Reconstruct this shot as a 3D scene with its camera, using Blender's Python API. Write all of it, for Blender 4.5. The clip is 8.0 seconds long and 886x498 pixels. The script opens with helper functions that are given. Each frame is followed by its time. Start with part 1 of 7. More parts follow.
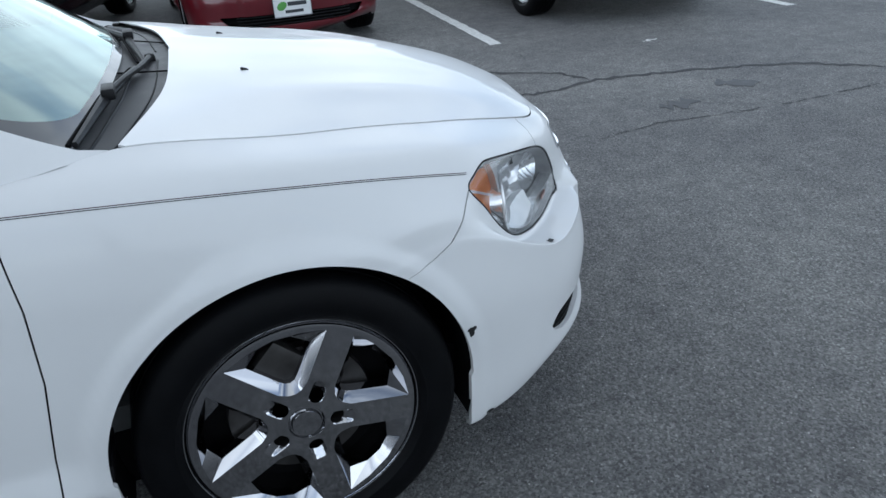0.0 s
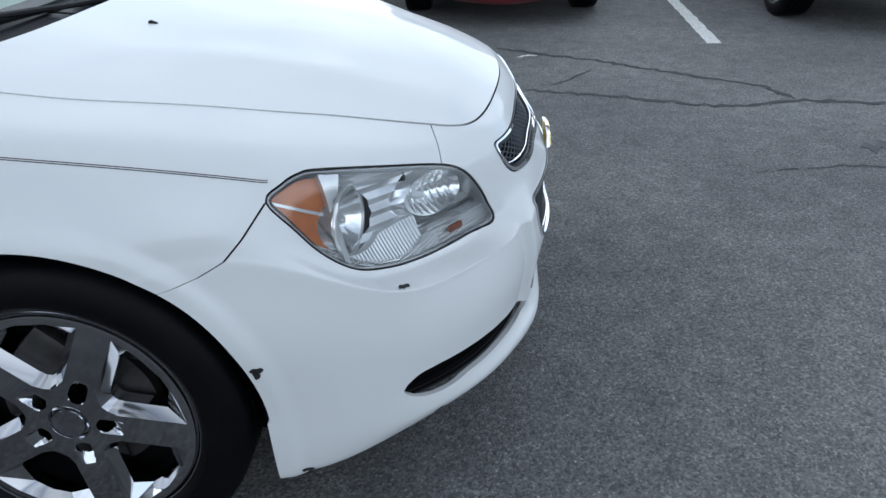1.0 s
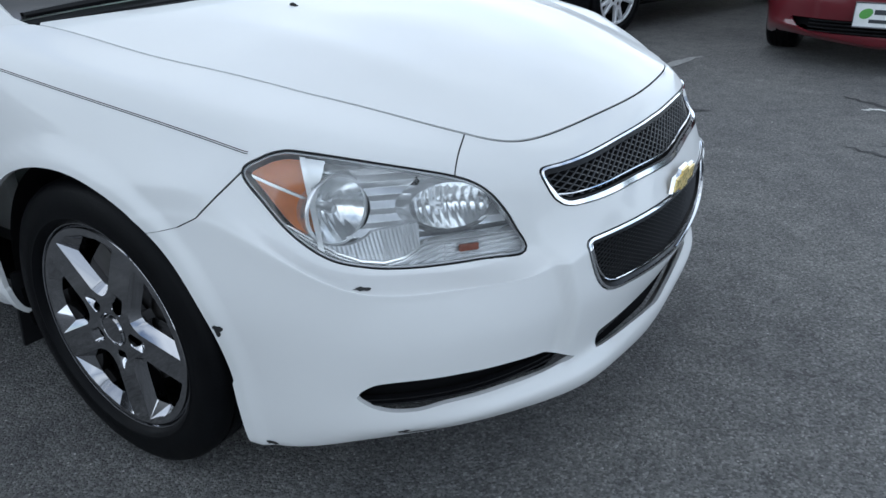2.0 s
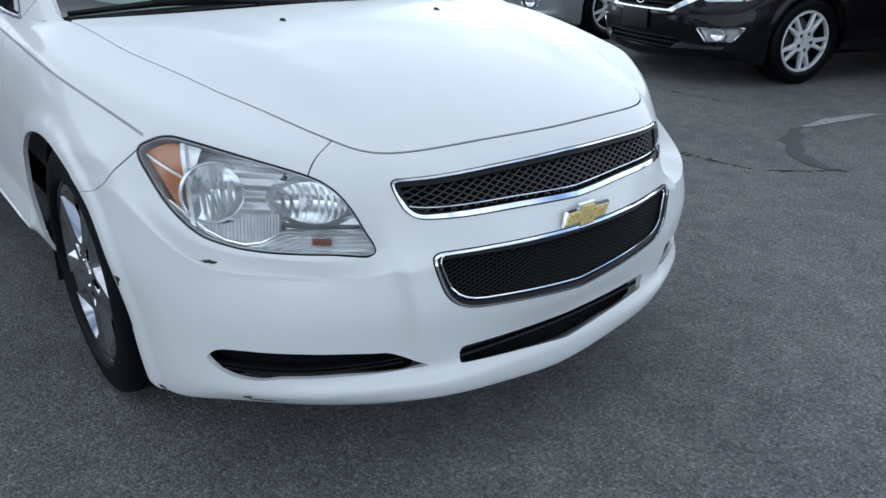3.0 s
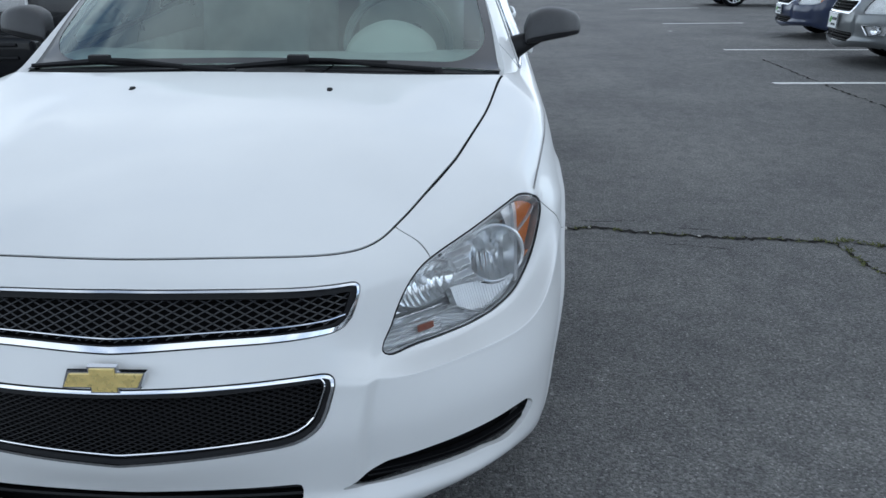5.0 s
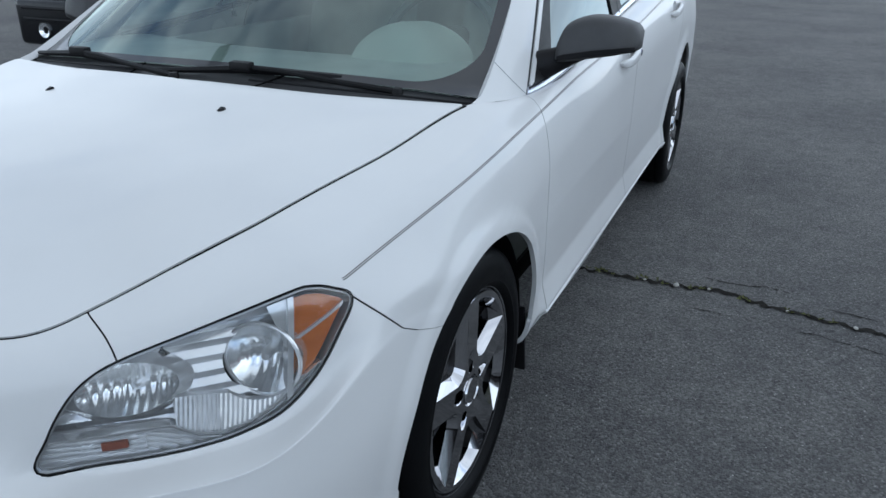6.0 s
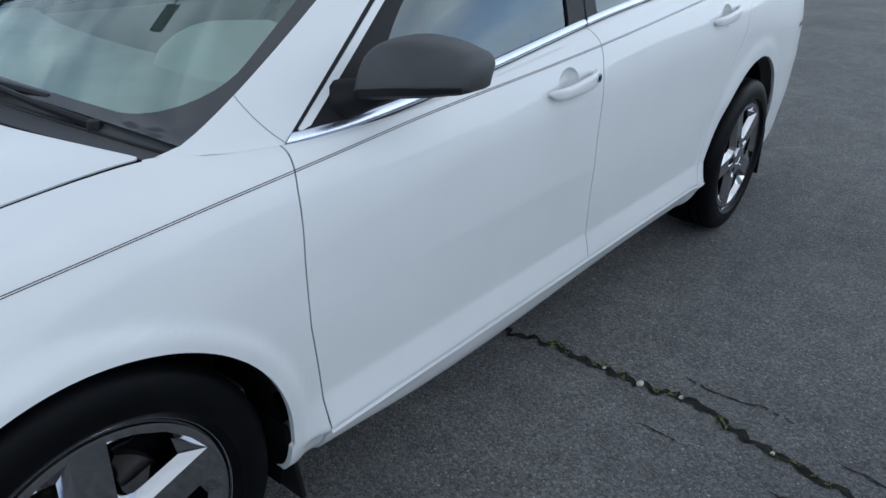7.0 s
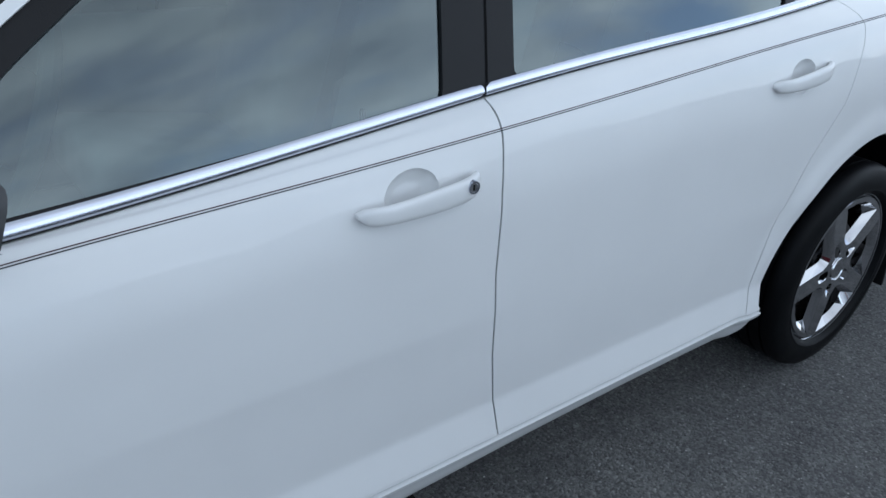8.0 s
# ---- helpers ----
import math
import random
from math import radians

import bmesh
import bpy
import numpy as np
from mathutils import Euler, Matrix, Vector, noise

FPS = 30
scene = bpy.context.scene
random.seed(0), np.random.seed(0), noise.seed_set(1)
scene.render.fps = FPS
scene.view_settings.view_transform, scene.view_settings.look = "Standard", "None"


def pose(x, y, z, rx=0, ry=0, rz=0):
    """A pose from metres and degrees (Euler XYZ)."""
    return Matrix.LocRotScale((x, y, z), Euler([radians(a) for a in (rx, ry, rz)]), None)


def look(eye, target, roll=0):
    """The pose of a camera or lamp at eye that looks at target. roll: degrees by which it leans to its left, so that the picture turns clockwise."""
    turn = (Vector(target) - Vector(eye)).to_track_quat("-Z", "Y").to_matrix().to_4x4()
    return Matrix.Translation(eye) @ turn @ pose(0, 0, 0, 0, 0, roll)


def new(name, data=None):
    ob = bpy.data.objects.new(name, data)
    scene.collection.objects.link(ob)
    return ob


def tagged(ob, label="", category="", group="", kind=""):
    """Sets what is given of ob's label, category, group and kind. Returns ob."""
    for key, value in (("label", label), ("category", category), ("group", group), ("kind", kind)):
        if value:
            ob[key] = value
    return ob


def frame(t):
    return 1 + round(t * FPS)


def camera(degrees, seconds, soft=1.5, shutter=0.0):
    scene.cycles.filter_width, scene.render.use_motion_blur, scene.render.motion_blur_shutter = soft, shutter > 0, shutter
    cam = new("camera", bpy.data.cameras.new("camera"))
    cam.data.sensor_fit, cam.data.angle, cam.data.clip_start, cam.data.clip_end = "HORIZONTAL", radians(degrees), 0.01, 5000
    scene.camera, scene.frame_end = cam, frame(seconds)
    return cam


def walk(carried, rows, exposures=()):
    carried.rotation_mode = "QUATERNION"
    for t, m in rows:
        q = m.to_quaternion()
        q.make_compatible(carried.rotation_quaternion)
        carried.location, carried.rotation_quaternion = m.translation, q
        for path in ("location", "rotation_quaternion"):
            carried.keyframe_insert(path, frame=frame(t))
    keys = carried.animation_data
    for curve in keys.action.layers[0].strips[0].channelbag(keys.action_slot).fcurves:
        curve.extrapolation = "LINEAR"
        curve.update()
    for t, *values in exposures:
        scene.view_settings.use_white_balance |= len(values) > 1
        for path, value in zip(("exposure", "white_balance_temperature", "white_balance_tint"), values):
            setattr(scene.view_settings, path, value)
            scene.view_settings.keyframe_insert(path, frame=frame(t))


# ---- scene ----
# The lens and the way round the car.
cam = camera(61.25, 8.0)
PATH = [
    (0.0, pose(-0.117, -2.024, 1.296, 62.79, 3.62, -21.43)),
    (0.5, pose(0.342, -1.904, 1.247, 62.20, 2.01, -11.82)),
    (1.0, pose(0.720, -1.826, 1.200, 62.23, 1.51, 1.78)),
    (1.5, pose(1.048, -1.717, 1.182, 63.09, 1.51, 17.57)),
    (1.7, pose(1.146, -1.634, 1.161, 63.67, 1.27, 24.08)),
    (2.8, pose(1.795, -1.322, 1.101, 66.40, -0.22, 49.30)),
    (3.0, pose(1.894, -1.180, 1.136, 66.64, -0.54, 51.60)),
    (3.5, pose(2.120, -0.793, 1.183, 67.60, -1.11, 59.04)),
    (4.0, pose(2.231, -0.361, 1.208, 67.85, -1.26, 68.45)),
    (4.2, pose(2.195, -0.158, 1.178, 68.68, -0.35, 72.35)),
    (5.3, pose(1.803, 0.813, 1.241, 68.18, -0.53, 98.43)),
    (5.5, pose(1.656, 0.960, 1.252, 67.93, -0.65, 103.01)),
    (6.0, pose(1.317, 1.317, 1.261, 67.00, -0.54, 113.78)),
    (6.5, pose(0.892, 1.570, 1.278, 65.76, -1.09, 122.28)),
    (7.0, pose(0.370, 1.736, 1.303, 64.21, -2.28, 128.48)),
    (7.5, pose(-0.197, 1.763, 1.319, 62.53, -3.45, 134.41)),
    (8.0, pose(-0.673, 1.692, 1.309, 63.41, -2.74, 143.17)),
]
walk(cam, PATH, [(t, s, k, 6) for t, s, k in ((0.0, 0.56, 5830), (1.5, 0.62, 5840), (3.0, 0.64, 5850), (4.0, 0.58, 5850), (5.5, 0.44, 5835), (6.0, 0.38, 5805), (7.0, 0.46, 5750), (7.5, 0.48, 5720), (8.0, 0.47, 5695))])

# ---- light: a bright, mostly clouded sky with a veiled sun ----
world = bpy.data.worlds.new("sky")
scene.world = world
world.use_nodes = True
SUN_UP, SUN_TURN = radians(55), radians(328)


def sky_nodes():
    nt = world.node_tree
    nt.nodes.clear()
    add = nt.nodes.new
    sky = add("ShaderNodeTexSky")
    sky.sky_type, sky.sun_disc = "NISHITA", False
    sky.sun_elevation, sky.sun_rotation = SUN_UP, SUN_TURN
    co = add("ShaderNodeTexCoord")
    mp = add("ShaderNodeMapping")
    mp.inputs["Scale"].default_value = (1.0, 1.0, 2.6)
    n1 = add("ShaderNodeTexNoise")
    n1.inputs["Scale"].default_value, n1.inputs["Detail"].default_value = 2.3, 7
    n1.inputs["Roughness"].default_value = 0.55
    ramp = add("ShaderNodeValToRGB")
    ramp.color_ramp.elements[0].position, ramp.color_ramp.elements[1].position = 0.34, 0.52
    n2 = add("ShaderNodeTexNoise")
    n2.inputs["Scale"].default_value, n2.inputs["Detail"].default_value = 5.0, 6
    shade = add("ShaderNodeValToRGB")
    shade.color_ramp.elements[0].color, shade.color_ramp.elements[1].color = (4.6, 5.0, 5.7, 1), (8.9, 9.2, 9.4, 1)
    shade.color_ramp.elements[0].position, shade.color_ramp.elements[1].position = 0.3, 0.7
    mix = add("ShaderNodeMixRGB")
    bg = add("ShaderNodeBackground")
    bg.inputs["Strength"].default_value = 0.118
    out = add("ShaderNodeOutputWorld")
    ln = nt.links.new
    ln(co.outputs["Generated"], mp.inputs["Vector"])
    ln(mp.outputs["Vector"], n1.inputs["Vector"])
    ln(mp.outputs["Vector"], n2.inputs["Vector"])
    ln(n1.outputs["Fac"], ramp.inputs["Fac"])
    ln(n2.outputs["Fac"], shade.inputs["Fac"])
    ln(ramp.outputs["Color"], mix.inputs["Fac"])
    ln(sky.outputs["Color"], mix.inputs["Color1"])
    ln(shade.outputs["Color"], mix.inputs["Color2"])
    # haze: brighter towards the horizon
    sep = add("ShaderNodeSeparateXYZ")
    haze = add("ShaderNodeMapRange")
    haze.inputs["From Min"].default_value, haze.inputs["From Max"].default_value = 0.0, 0.9
    haze.inputs["To Min"].default_value, haze.inputs["To Max"].default_value = 1.72, 0.44
    glow = add("ShaderNodeMixRGB")
    glow.blend_type, glow.inputs["Fac"].default_value = "MULTIPLY", 1.0
    ln(co.outputs["Generated"], sep.inputs["Vector"])
    ln(sep.outputs["Z"], haze.inputs["Value"])
    ln(mix.outputs["Color"], glow.inputs["Color1"])
    ln(haze.outputs["Result"], glow.inputs["Color2"])
    # the clouds are brightest round the veiled sun
    side = add("ShaderNodeVectorMath")
    side.operation = "DOT_PRODUCT"
    side.inputs[1].default_value = (math.sin(SUN_TURN) * math.cos(SUN_UP), math.cos(SUN_TURN) * math.cos(SUN_UP), math.sin(SUN_UP))
    veil = add("ShaderNodeMapRange")
    veil.interpolation_type = "SMOOTHSTEP"
    veil.inputs["From Min"].default_value, veil.inputs["From Max"].default_value = -0.5, 1.0
    veil.inputs["To Min"].default_value, veil.inputs["To Max"].default_value = 0.96, 1.16
    lit = add("ShaderNodeMixRGB")
    lit.blend_type, lit.inputs["Fac"].default_value = "MULTIPLY", 1.0
    ln(co.outputs["Generated"], side.inputs[0])
    ln(side.outputs["Value"], veil.inputs["Value"])
    ln(glow.outputs["Color"], lit.inputs["Color1"])
    ln(veil.outputs["Result"], lit.inputs["Color2"])
    ln(lit.outputs["Color"], bg.inputs["Color"])
    ln(bg.outputs["Background"], out.inputs["Surface"])


sky_nodes()
sun = new("sun", bpy.data.lights.new("sun", "SUN"))
sun.data.energy, sun.data.angle, sun.data.color = 0.34, radians(130), (1.0, 0.97, 0.93)
sun.matrix_world = look((0, 0, 30), (0.0 - 10 * math.cos(SUN_UP) * math.sin(SUN_TURN), 0 - 10 * math.cos(SUN_UP) * math.cos(SUN_TURN), 30 - 10 * math.sin(SUN_UP)))

# ---- materials ----


def mat(name, color, rough=0.5, metal=0.0, vary=0.06, scale=8.0, bump=0.0, bscale=200.0, coat=0.0, spec=0.5, coat_rough=0.09):
    """A principled surface whose colour and roughness wander a little, with a fine relief."""
    m = bpy.data.materials.new(name)
    m.use_nodes = True
    nt = m.node_tree
    p = nt.nodes["Principled BSDF"]
    p.inputs["Roughness"].default_value, p.inputs["Metallic"].default_value = rough, metal
    p.inputs["Coat Weight"].default_value, p.inputs["Specular IOR Level"].default_value = coat, spec
    p.inputs["Coat Roughness"].default_value = coat_rough
    co = nt.nodes.new("ShaderNodeTexCoord")
    n = nt.nodes.new("ShaderNodeTexNoise")
    n.inputs["Scale"].default_value, n.inputs["Detail"].default_value = scale, 6
    ramp = nt.nodes.new("ShaderNodeValToRGB")
    lo, hi = 1 - vary, 1 + vary
    ramp.color_ramp.elements[0].position, ramp.color_ramp.elements[1].position = 0.3, 0.7
    ramp.color_ramp.elements[0].color = (*[min(1, c * lo) for c in color], 1)
    ramp.color_ramp.elements[1].color = (*[min(1, c * hi) for c in color], 1)
    nt.links.new(co.outputs["Object"], n.inputs["Vector"])
    nt.links.new(n.outputs["Fac"], ramp.inputs["Fac"])
    nt.links.new(ramp.outputs["Color"], p.inputs["Base Color"])
    mr = nt.nodes.new("ShaderNodeMapRange")
    mr.inputs["To Min"].default_value, mr.inputs["To Max"].default_value = rough * 0.8, min(1, rough * 1.2)
    nt.links.new(n.outputs["Fac"], mr.inputs["Value"])
    nt.links.new(mr.outputs["Result"], p.inputs["Roughness"])
    if bump:
        b = nt.nodes.new("ShaderNodeBump")
        b.inputs["Strength"].default_value, b.inputs["Distance"].default_value = bump, 0.002
        n2 = nt.nodes.new("ShaderNodeTexNoise")
        n2.inputs["Scale"].default_value, n2.inputs["Detail"].default_value = bscale, 4
        nt.links.new(co.outputs["Object"], n2.inputs["Vector"])
        nt.links.new(n2.outputs["Fac"], b.inputs["Height"])
        nt.links.new(b.outputs["Normal"], p.inputs["Normal"])
    return m


def glass_mat(name, tint, rough=0.0, gloss=1.45, sheen=(1, 1, 1), haze=0.0):
    """Thin sheet glass: tinted see-through with a Fresnel reflection."""
    m = bpy.data.materials.new(name)
    m.use_nodes = True
    nt = m.node_tree
    nt.nodes.clear()
    tr, gl = nt.nodes.new("ShaderNodeBsdfTransparent"), nt.nodes.new("ShaderNodeBsdfGlossy")
    tr.inputs["Color"].default_value = (*tint, 1)
    gl.inputs["Roughness"].default_value = rough
    gl.inputs["Color"].default_value = (*sheen, 1)
    fr, mx, out = nt.nodes.new("ShaderNodeFresnel"), nt.nodes.new("ShaderNodeMixShader"), nt.nodes.new("ShaderNodeOutputMaterial")
    fr.inputs["IOR"].default_value = gloss
    nt.links.new(fr.outputs["Fac"], mx.inputs["Fac"])
    nt.links.new(tr.outputs["BSDF"], mx.inputs[1])
    nt.links.new(gl.outputs["BSDF"], mx.inputs[2])
    if haze:
        df, veil = nt.nodes.new("ShaderNodeBsdfDiffuse"), nt.nodes.new("ShaderNodeMixShader")
        df.inputs["Color"].default_value = (0.62, 0.64, 0.65, 1)
        n = nt.nodes.new("ShaderNodeTexNoise")
        n.inputs["Scale"].default_value = 22
        mr = nt.nodes.new("ShaderNodeMapRange")
        mr.inputs["To Min"].default_value, mr.inputs["To Max"].default_value = haze * 0.5, haze * 1.5
        nt.links.new(n.outputs["Fac"], mr.inputs["Value"])
        nt.links.new(mr.outputs["Result"], veil.inputs["Fac"])
        nt.links.new(mx.outputs["Shader"], veil.inputs[1])
        nt.links.new(df.outputs["BSDF"], veil.inputs[2])
        nt.links.new(veil.outputs["Shader"], out.inputs["Surface"])
    else:
        nt.links.new(mx.outputs["Shader"], out.inputs["Surface"])
    return m


def asphalt_mat():
    m = bpy.data.materials.new("asphalt")
    m.use_nodes = True
    nt = m.node_tree
    p = nt.nodes["Principled BSDF"]
    co = nt.nodes.new("ShaderNodeTexCoord")

    def noise_tex(scale, detail=5, rough=0.6):
        n = nt.nodes.new("ShaderNodeTexNoise")
        n.inputs["Scale"].default_value, n.inputs["Detail"].default_value, n.inputs["Roughness"].default_value = scale, detail, rough
        nt.links.new(co.outputs["Object"], n.inputs["Vector"])
        return n

    def ramp(src, p0, c0, p1, c1):
        r = nt.nodes.new("ShaderNodeValToRGB")
        r.color_ramp.elements[0].position, r.color_ramp.elements[1].position = p0, p1
        r.color_ramp.elements[0].color, r.color_ramp.elements[1].color = (*c0, 1), (*c1, 1)
        nt.links.new(src, r.inputs["Fac"])
        return r

    def mix(kind, fac, a, b):
        x = nt.nodes.new("ShaderNodeMixRGB")
        x.blend_type, x.inputs["Fac"].default_value = kind, fac
        nt.links.new(a, x.inputs["Color1"])
        nt.links.new(b, x.inputs["Color2"])
        return x

    vor = nt.nodes.new("ShaderNodeTexVoronoi")
    vor.inputs["Scale"].default_value = 170
    nt.links.new(co.outputs["Object"], vor.inputs["Vector"])
    grains = ramp(vor.outputs["Color"], 0.12, (0.066, 0.0655, 0.065), 0.99, (0.20, 0.199, 0.195))
    some = grains.color_ramp.elements.new(0.74)
    some.color = (0.132, 0.131, 0.1295, 1)
    soft = ramp(noise_tex(75, 4, 0.7).outputs["Fac"], 0.32, (0.74, 0.74, 0.75), 0.68, (1.24, 1.24, 1.24))
    wide = ramp(noise_tex(0.8, 6).outputs["Fac"], 0.30, (0.74, 0.74, 0.76), 0.70, (1.16, 1.16, 1.13))
    mid = ramp(noise_tex(9, 5).outputs["Fac"], 0.3, (0.82, 0.82, 0.83), 0.7, (1.16, 1.16, 1.14))
    # lanes of paving, the joint along the open crack; the outer one a little paler
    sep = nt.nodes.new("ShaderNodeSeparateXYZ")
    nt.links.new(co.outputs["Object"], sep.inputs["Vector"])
    joint_tone = nt.nodes.new("ShaderNodeMapRange")
    joint_tone.inputs["From Min"].default_value, joint_tone.inputs["From Max"].default_value = -1.6, -1.3
    joint_tone.inputs["To Min"].default_value, joint_tone.inputs["To Max"].default_value = 1.26, 1.30
    nt.links.new(sep.outputs["X"], joint_tone.inputs["Value"])
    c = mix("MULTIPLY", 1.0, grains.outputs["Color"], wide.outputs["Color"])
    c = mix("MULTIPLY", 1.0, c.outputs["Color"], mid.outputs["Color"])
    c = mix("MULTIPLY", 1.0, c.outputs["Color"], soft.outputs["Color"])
    c = mix("MULTIPLY", 1.0, c.outputs["Color"], joint_tone.outputs["Result"])
    # brightness gradient painted into the base colour, paler towards +X
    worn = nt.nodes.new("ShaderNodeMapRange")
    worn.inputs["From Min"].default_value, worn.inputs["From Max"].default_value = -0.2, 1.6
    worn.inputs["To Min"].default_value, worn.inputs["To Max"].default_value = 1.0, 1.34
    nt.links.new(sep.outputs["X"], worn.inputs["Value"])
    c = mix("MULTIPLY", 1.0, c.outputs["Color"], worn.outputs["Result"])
    # a second, fainter brightness gradient in the base colour, along +Y
    bright_y = nt.nodes.new("ShaderNodeMapRange")
    bright_y.inputs["From Min"].default_value, bright_y.inputs["From Max"].default_value = 0.9, 2.0
    bright_y.inputs["To Min"].default_value, bright_y.inputs["To Max"].default_value = 1.0, 1.08
    nt.links.new(sep.outputs["Y"], bright_y.inputs["Value"])
    c = mix("MULTIPLY", 1.0, c.outputs["Color"], bright_y.outputs["Result"])
    spots = nt.nodes.new("ShaderNodeTexVoronoi")
    spots.inputs["Scale"].default_value = 42
    nt.links.new(co.outputs["Object"], spots.inputs["Vector"])
    sp = ramp(spots.outputs["Distance"], 0.06, (1, 1, 1), 0.14, (0, 0, 0))
    pale = nt.nodes.new("ShaderNodeMixRGB")
    pale.inputs["Color2"].default_value = (0.50, 0.49, 0.47, 1)
    few = ramp(noise_tex(26, 2).outputs["Fac"], 0.49, (0, 0, 0), 0.57, (1, 1, 1))
    both = mix("MULTIPLY", 1.0, sp.outputs["Color"], few.outputs["Color"])
    nt.links.new(both.outputs["Color"], pale.inputs["Fac"])
    nt.links.new(c.outputs["Color"], pale.inputs["Color1"])
    nt.links.new(pale.outputs["Color"], p.inputs["Base Color"])
    p.inputs["Roughness"].default_value = 0.75
    p.inputs["Specular IOR Level"].default_value = 0.12
    b = nt.nodes.new("ShaderNodeBump")
    b.inputs["Strength"].default_value, b.inputs["Distance"].default_value = 0.85, 0.006
    b.invert = True
    nt.links.new(vor.outputs["Distance"], b.inputs["Height"])
    b2 = nt.nodes.new("ShaderNodeBump")
    b2.inputs["Strength"].default_value, b2.inputs["Distance"].default_value = 0.8, 0.008
    nt.links.new(noise_tex(95, 8, 0.75).outputs["Fac"], b2.inputs["Height"])
    nt.links.new(b.outputs["Normal"], b2.inputs["Normal"])
    nt.links.new(b2.outputs["Normal"], p.inputs["Normal"])
    return m


WHITE = mat("white_paint", (0.650, 0.652, 0.648), 0.42, vary=0.03, scale=3.0, coat=0.45, spec=0.15, coat_rough=0.03)
BLACK = mat("black_plastic", (0.006, 0.006, 0.007), 0.5, spec=0.22, vary=0.2, scale=30, bump=0.15, bscale=600)
FRIT = mat("glass_border", (0.014, 0.015, 0.018), 0.5, vary=0.1, scale=20, coat=0.8, spec=0.5, coat_rough=0.02)
GREY = mat("grey_plastic", (0.034, 0.0345, 0.0365), 0.55, vary=0.15, scale=25, bump=0.25, bscale=700)
WIRE = mat("grille_wire", (0.032, 0.033, 0.036), 0.35, vary=0.2, scale=40)
# near-black; also stands in for shade in gaps, grille backs and hollow insides
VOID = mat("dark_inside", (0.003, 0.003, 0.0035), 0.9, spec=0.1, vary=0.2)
CHROME = mat("chrome", (0.68, 0.69, 0.715), 0.09, 1.0, vary=0.04, scale=20)
WHEEL = mat("polished_wheel", (0.50, 0.50, 0.52), 0.07, 1.0, vary=0.03, scale=14)
RUBBER = mat("tyre_rubber", (0.0025, 0.0027, 0.0034), 0.5, spec=0.10, vary=0.25, scale=18, bump=0.3, bscale=300)
GLASS = glass_mat("window_glass", (0.80, 0.94, 0.90), 0.0, 2.25, (0.88, 1.0, 0.98))
SIDEGLASS = glass_mat("side_glass", (0.20, 0.26, 0.26), 0.0, 2.0, (0.86, 0.97, 1.0))
LENS = glass_mat("lamp_lens", (0.96, 0.97, 0.975), 0.03, 1.42, haze=0.035)
AMBER = mat("amber_plastic", (0.52, 0.145, 0.022), 0.25, vary=0.14, scale=40, coat=0.6)
DULLAMBER = mat("dull_amber", (0.26, 0.065, 0.03), 0.35, vary=0.2, scale=60)
REFLECT = mat("lamp_reflector", (0.92, 0.93, 0.935), 0.16, 0.85, vary=0.04, scale=30)
HOUSING = mat("lamp_housing", (0.72, 0.725, 0.73), 0.22, 0.55, vary=0.10, scale=30)
SHELL = mat("lamp_shell", (0.86, 0.87, 0.87), 0.3, 0.1, vary=0.2, scale=14)
BEZEL = mat("lamp_bezel_grey", (0.40, 0.405, 0.415), 0.35, 0.4, vary=0.15, scale=30)
BOWL = mat("lamp_bowl_silver", (0.80, 0.805, 0.81), 0.16, 0.72, vary=0.1, scale=30)
BELT = mat("satin_trim", (0.56, 0.58, 0.66), 0.24, 1.0, vary=0.04, scale=20)
DASH = mat("dashboard_skin", (0.64, 0.67, 0.65), 0.8, vary=0.08, scale=9, bump=0.2, bscale=300)
GREYTRIM = mat("steering_trim", (0.26, 0.28, 0.28), 0.7, vary=0.1, scale=9)
GOLD = mat("gold_emblem", (0.80, 0.62, 0.24), 0.28, 0.45, vary=0.15, scale=60)
TRIM = mat("interior_trim", (0.70, 0.72, 0.69), 0.8, vary=0.08, scale=9, bump=0.2, bscale=300)
DARKTRIM = mat("dark_interior", (0.10, 0.105, 0.105), 0.8, vary=0.15, scale=9)
STEEL = mat("brake_steel", (0.06, 0.057, 0.055), 0.5, 0.8, vary=0.25, scale=30)
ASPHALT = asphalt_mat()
PAINT_LINE = mat("road_paint", (0.62, 0.62, 0.60), 0.7, vary=0.25, scale=35, bump=0.5, bscale=200)
STRIPE = mat("stripe_red", (0.035, 0.005, 0.007), 0.5, vary=0.1, scale=40, spec=0.15)
# lighter than the dashboard: sky light on the instrument hood put into the colour
PALE = mat("pale_trim", (0.80, 0.83, 0.78), 0.8, vary=0.05, scale=9)
CHIP = mat("chipped_edge", (0.012, 0.012, 0.012), 0.7, vary=0.4, scale=200)
SILVER = mat("silver_paint", (0.40, 0.41, 0.42), 0.35, 0.6, vary=0.04, scale=4, coat=0.8)
GREYPAINT = mat("grey_paint", (0.16, 0.17, 0.175), 0.35, 0.5, vary=0.05, scale=4, coat=0.8)
BLACKPAINT = mat("black_paint", (0.004, 0.0045, 0.006), 0.25, vary=0.1, scale=4, coat=0.28, spec=0.12, coat_rough=0.04)
REDPAINT = mat("red_paint", (0.11, 0.006, 0.012), 0.3, vary=0.06, scale=4, coat=1.0)
BLUEPAINT = mat("blue_paint", (0.02, 0.03, 0.07), 0.3, vary=0.06, scale=4, coat=1.0)
ALLOY = mat("alloy", (0.80, 0.81, 0.83), 0.36, 0.4, vary=0.06, scale=20)
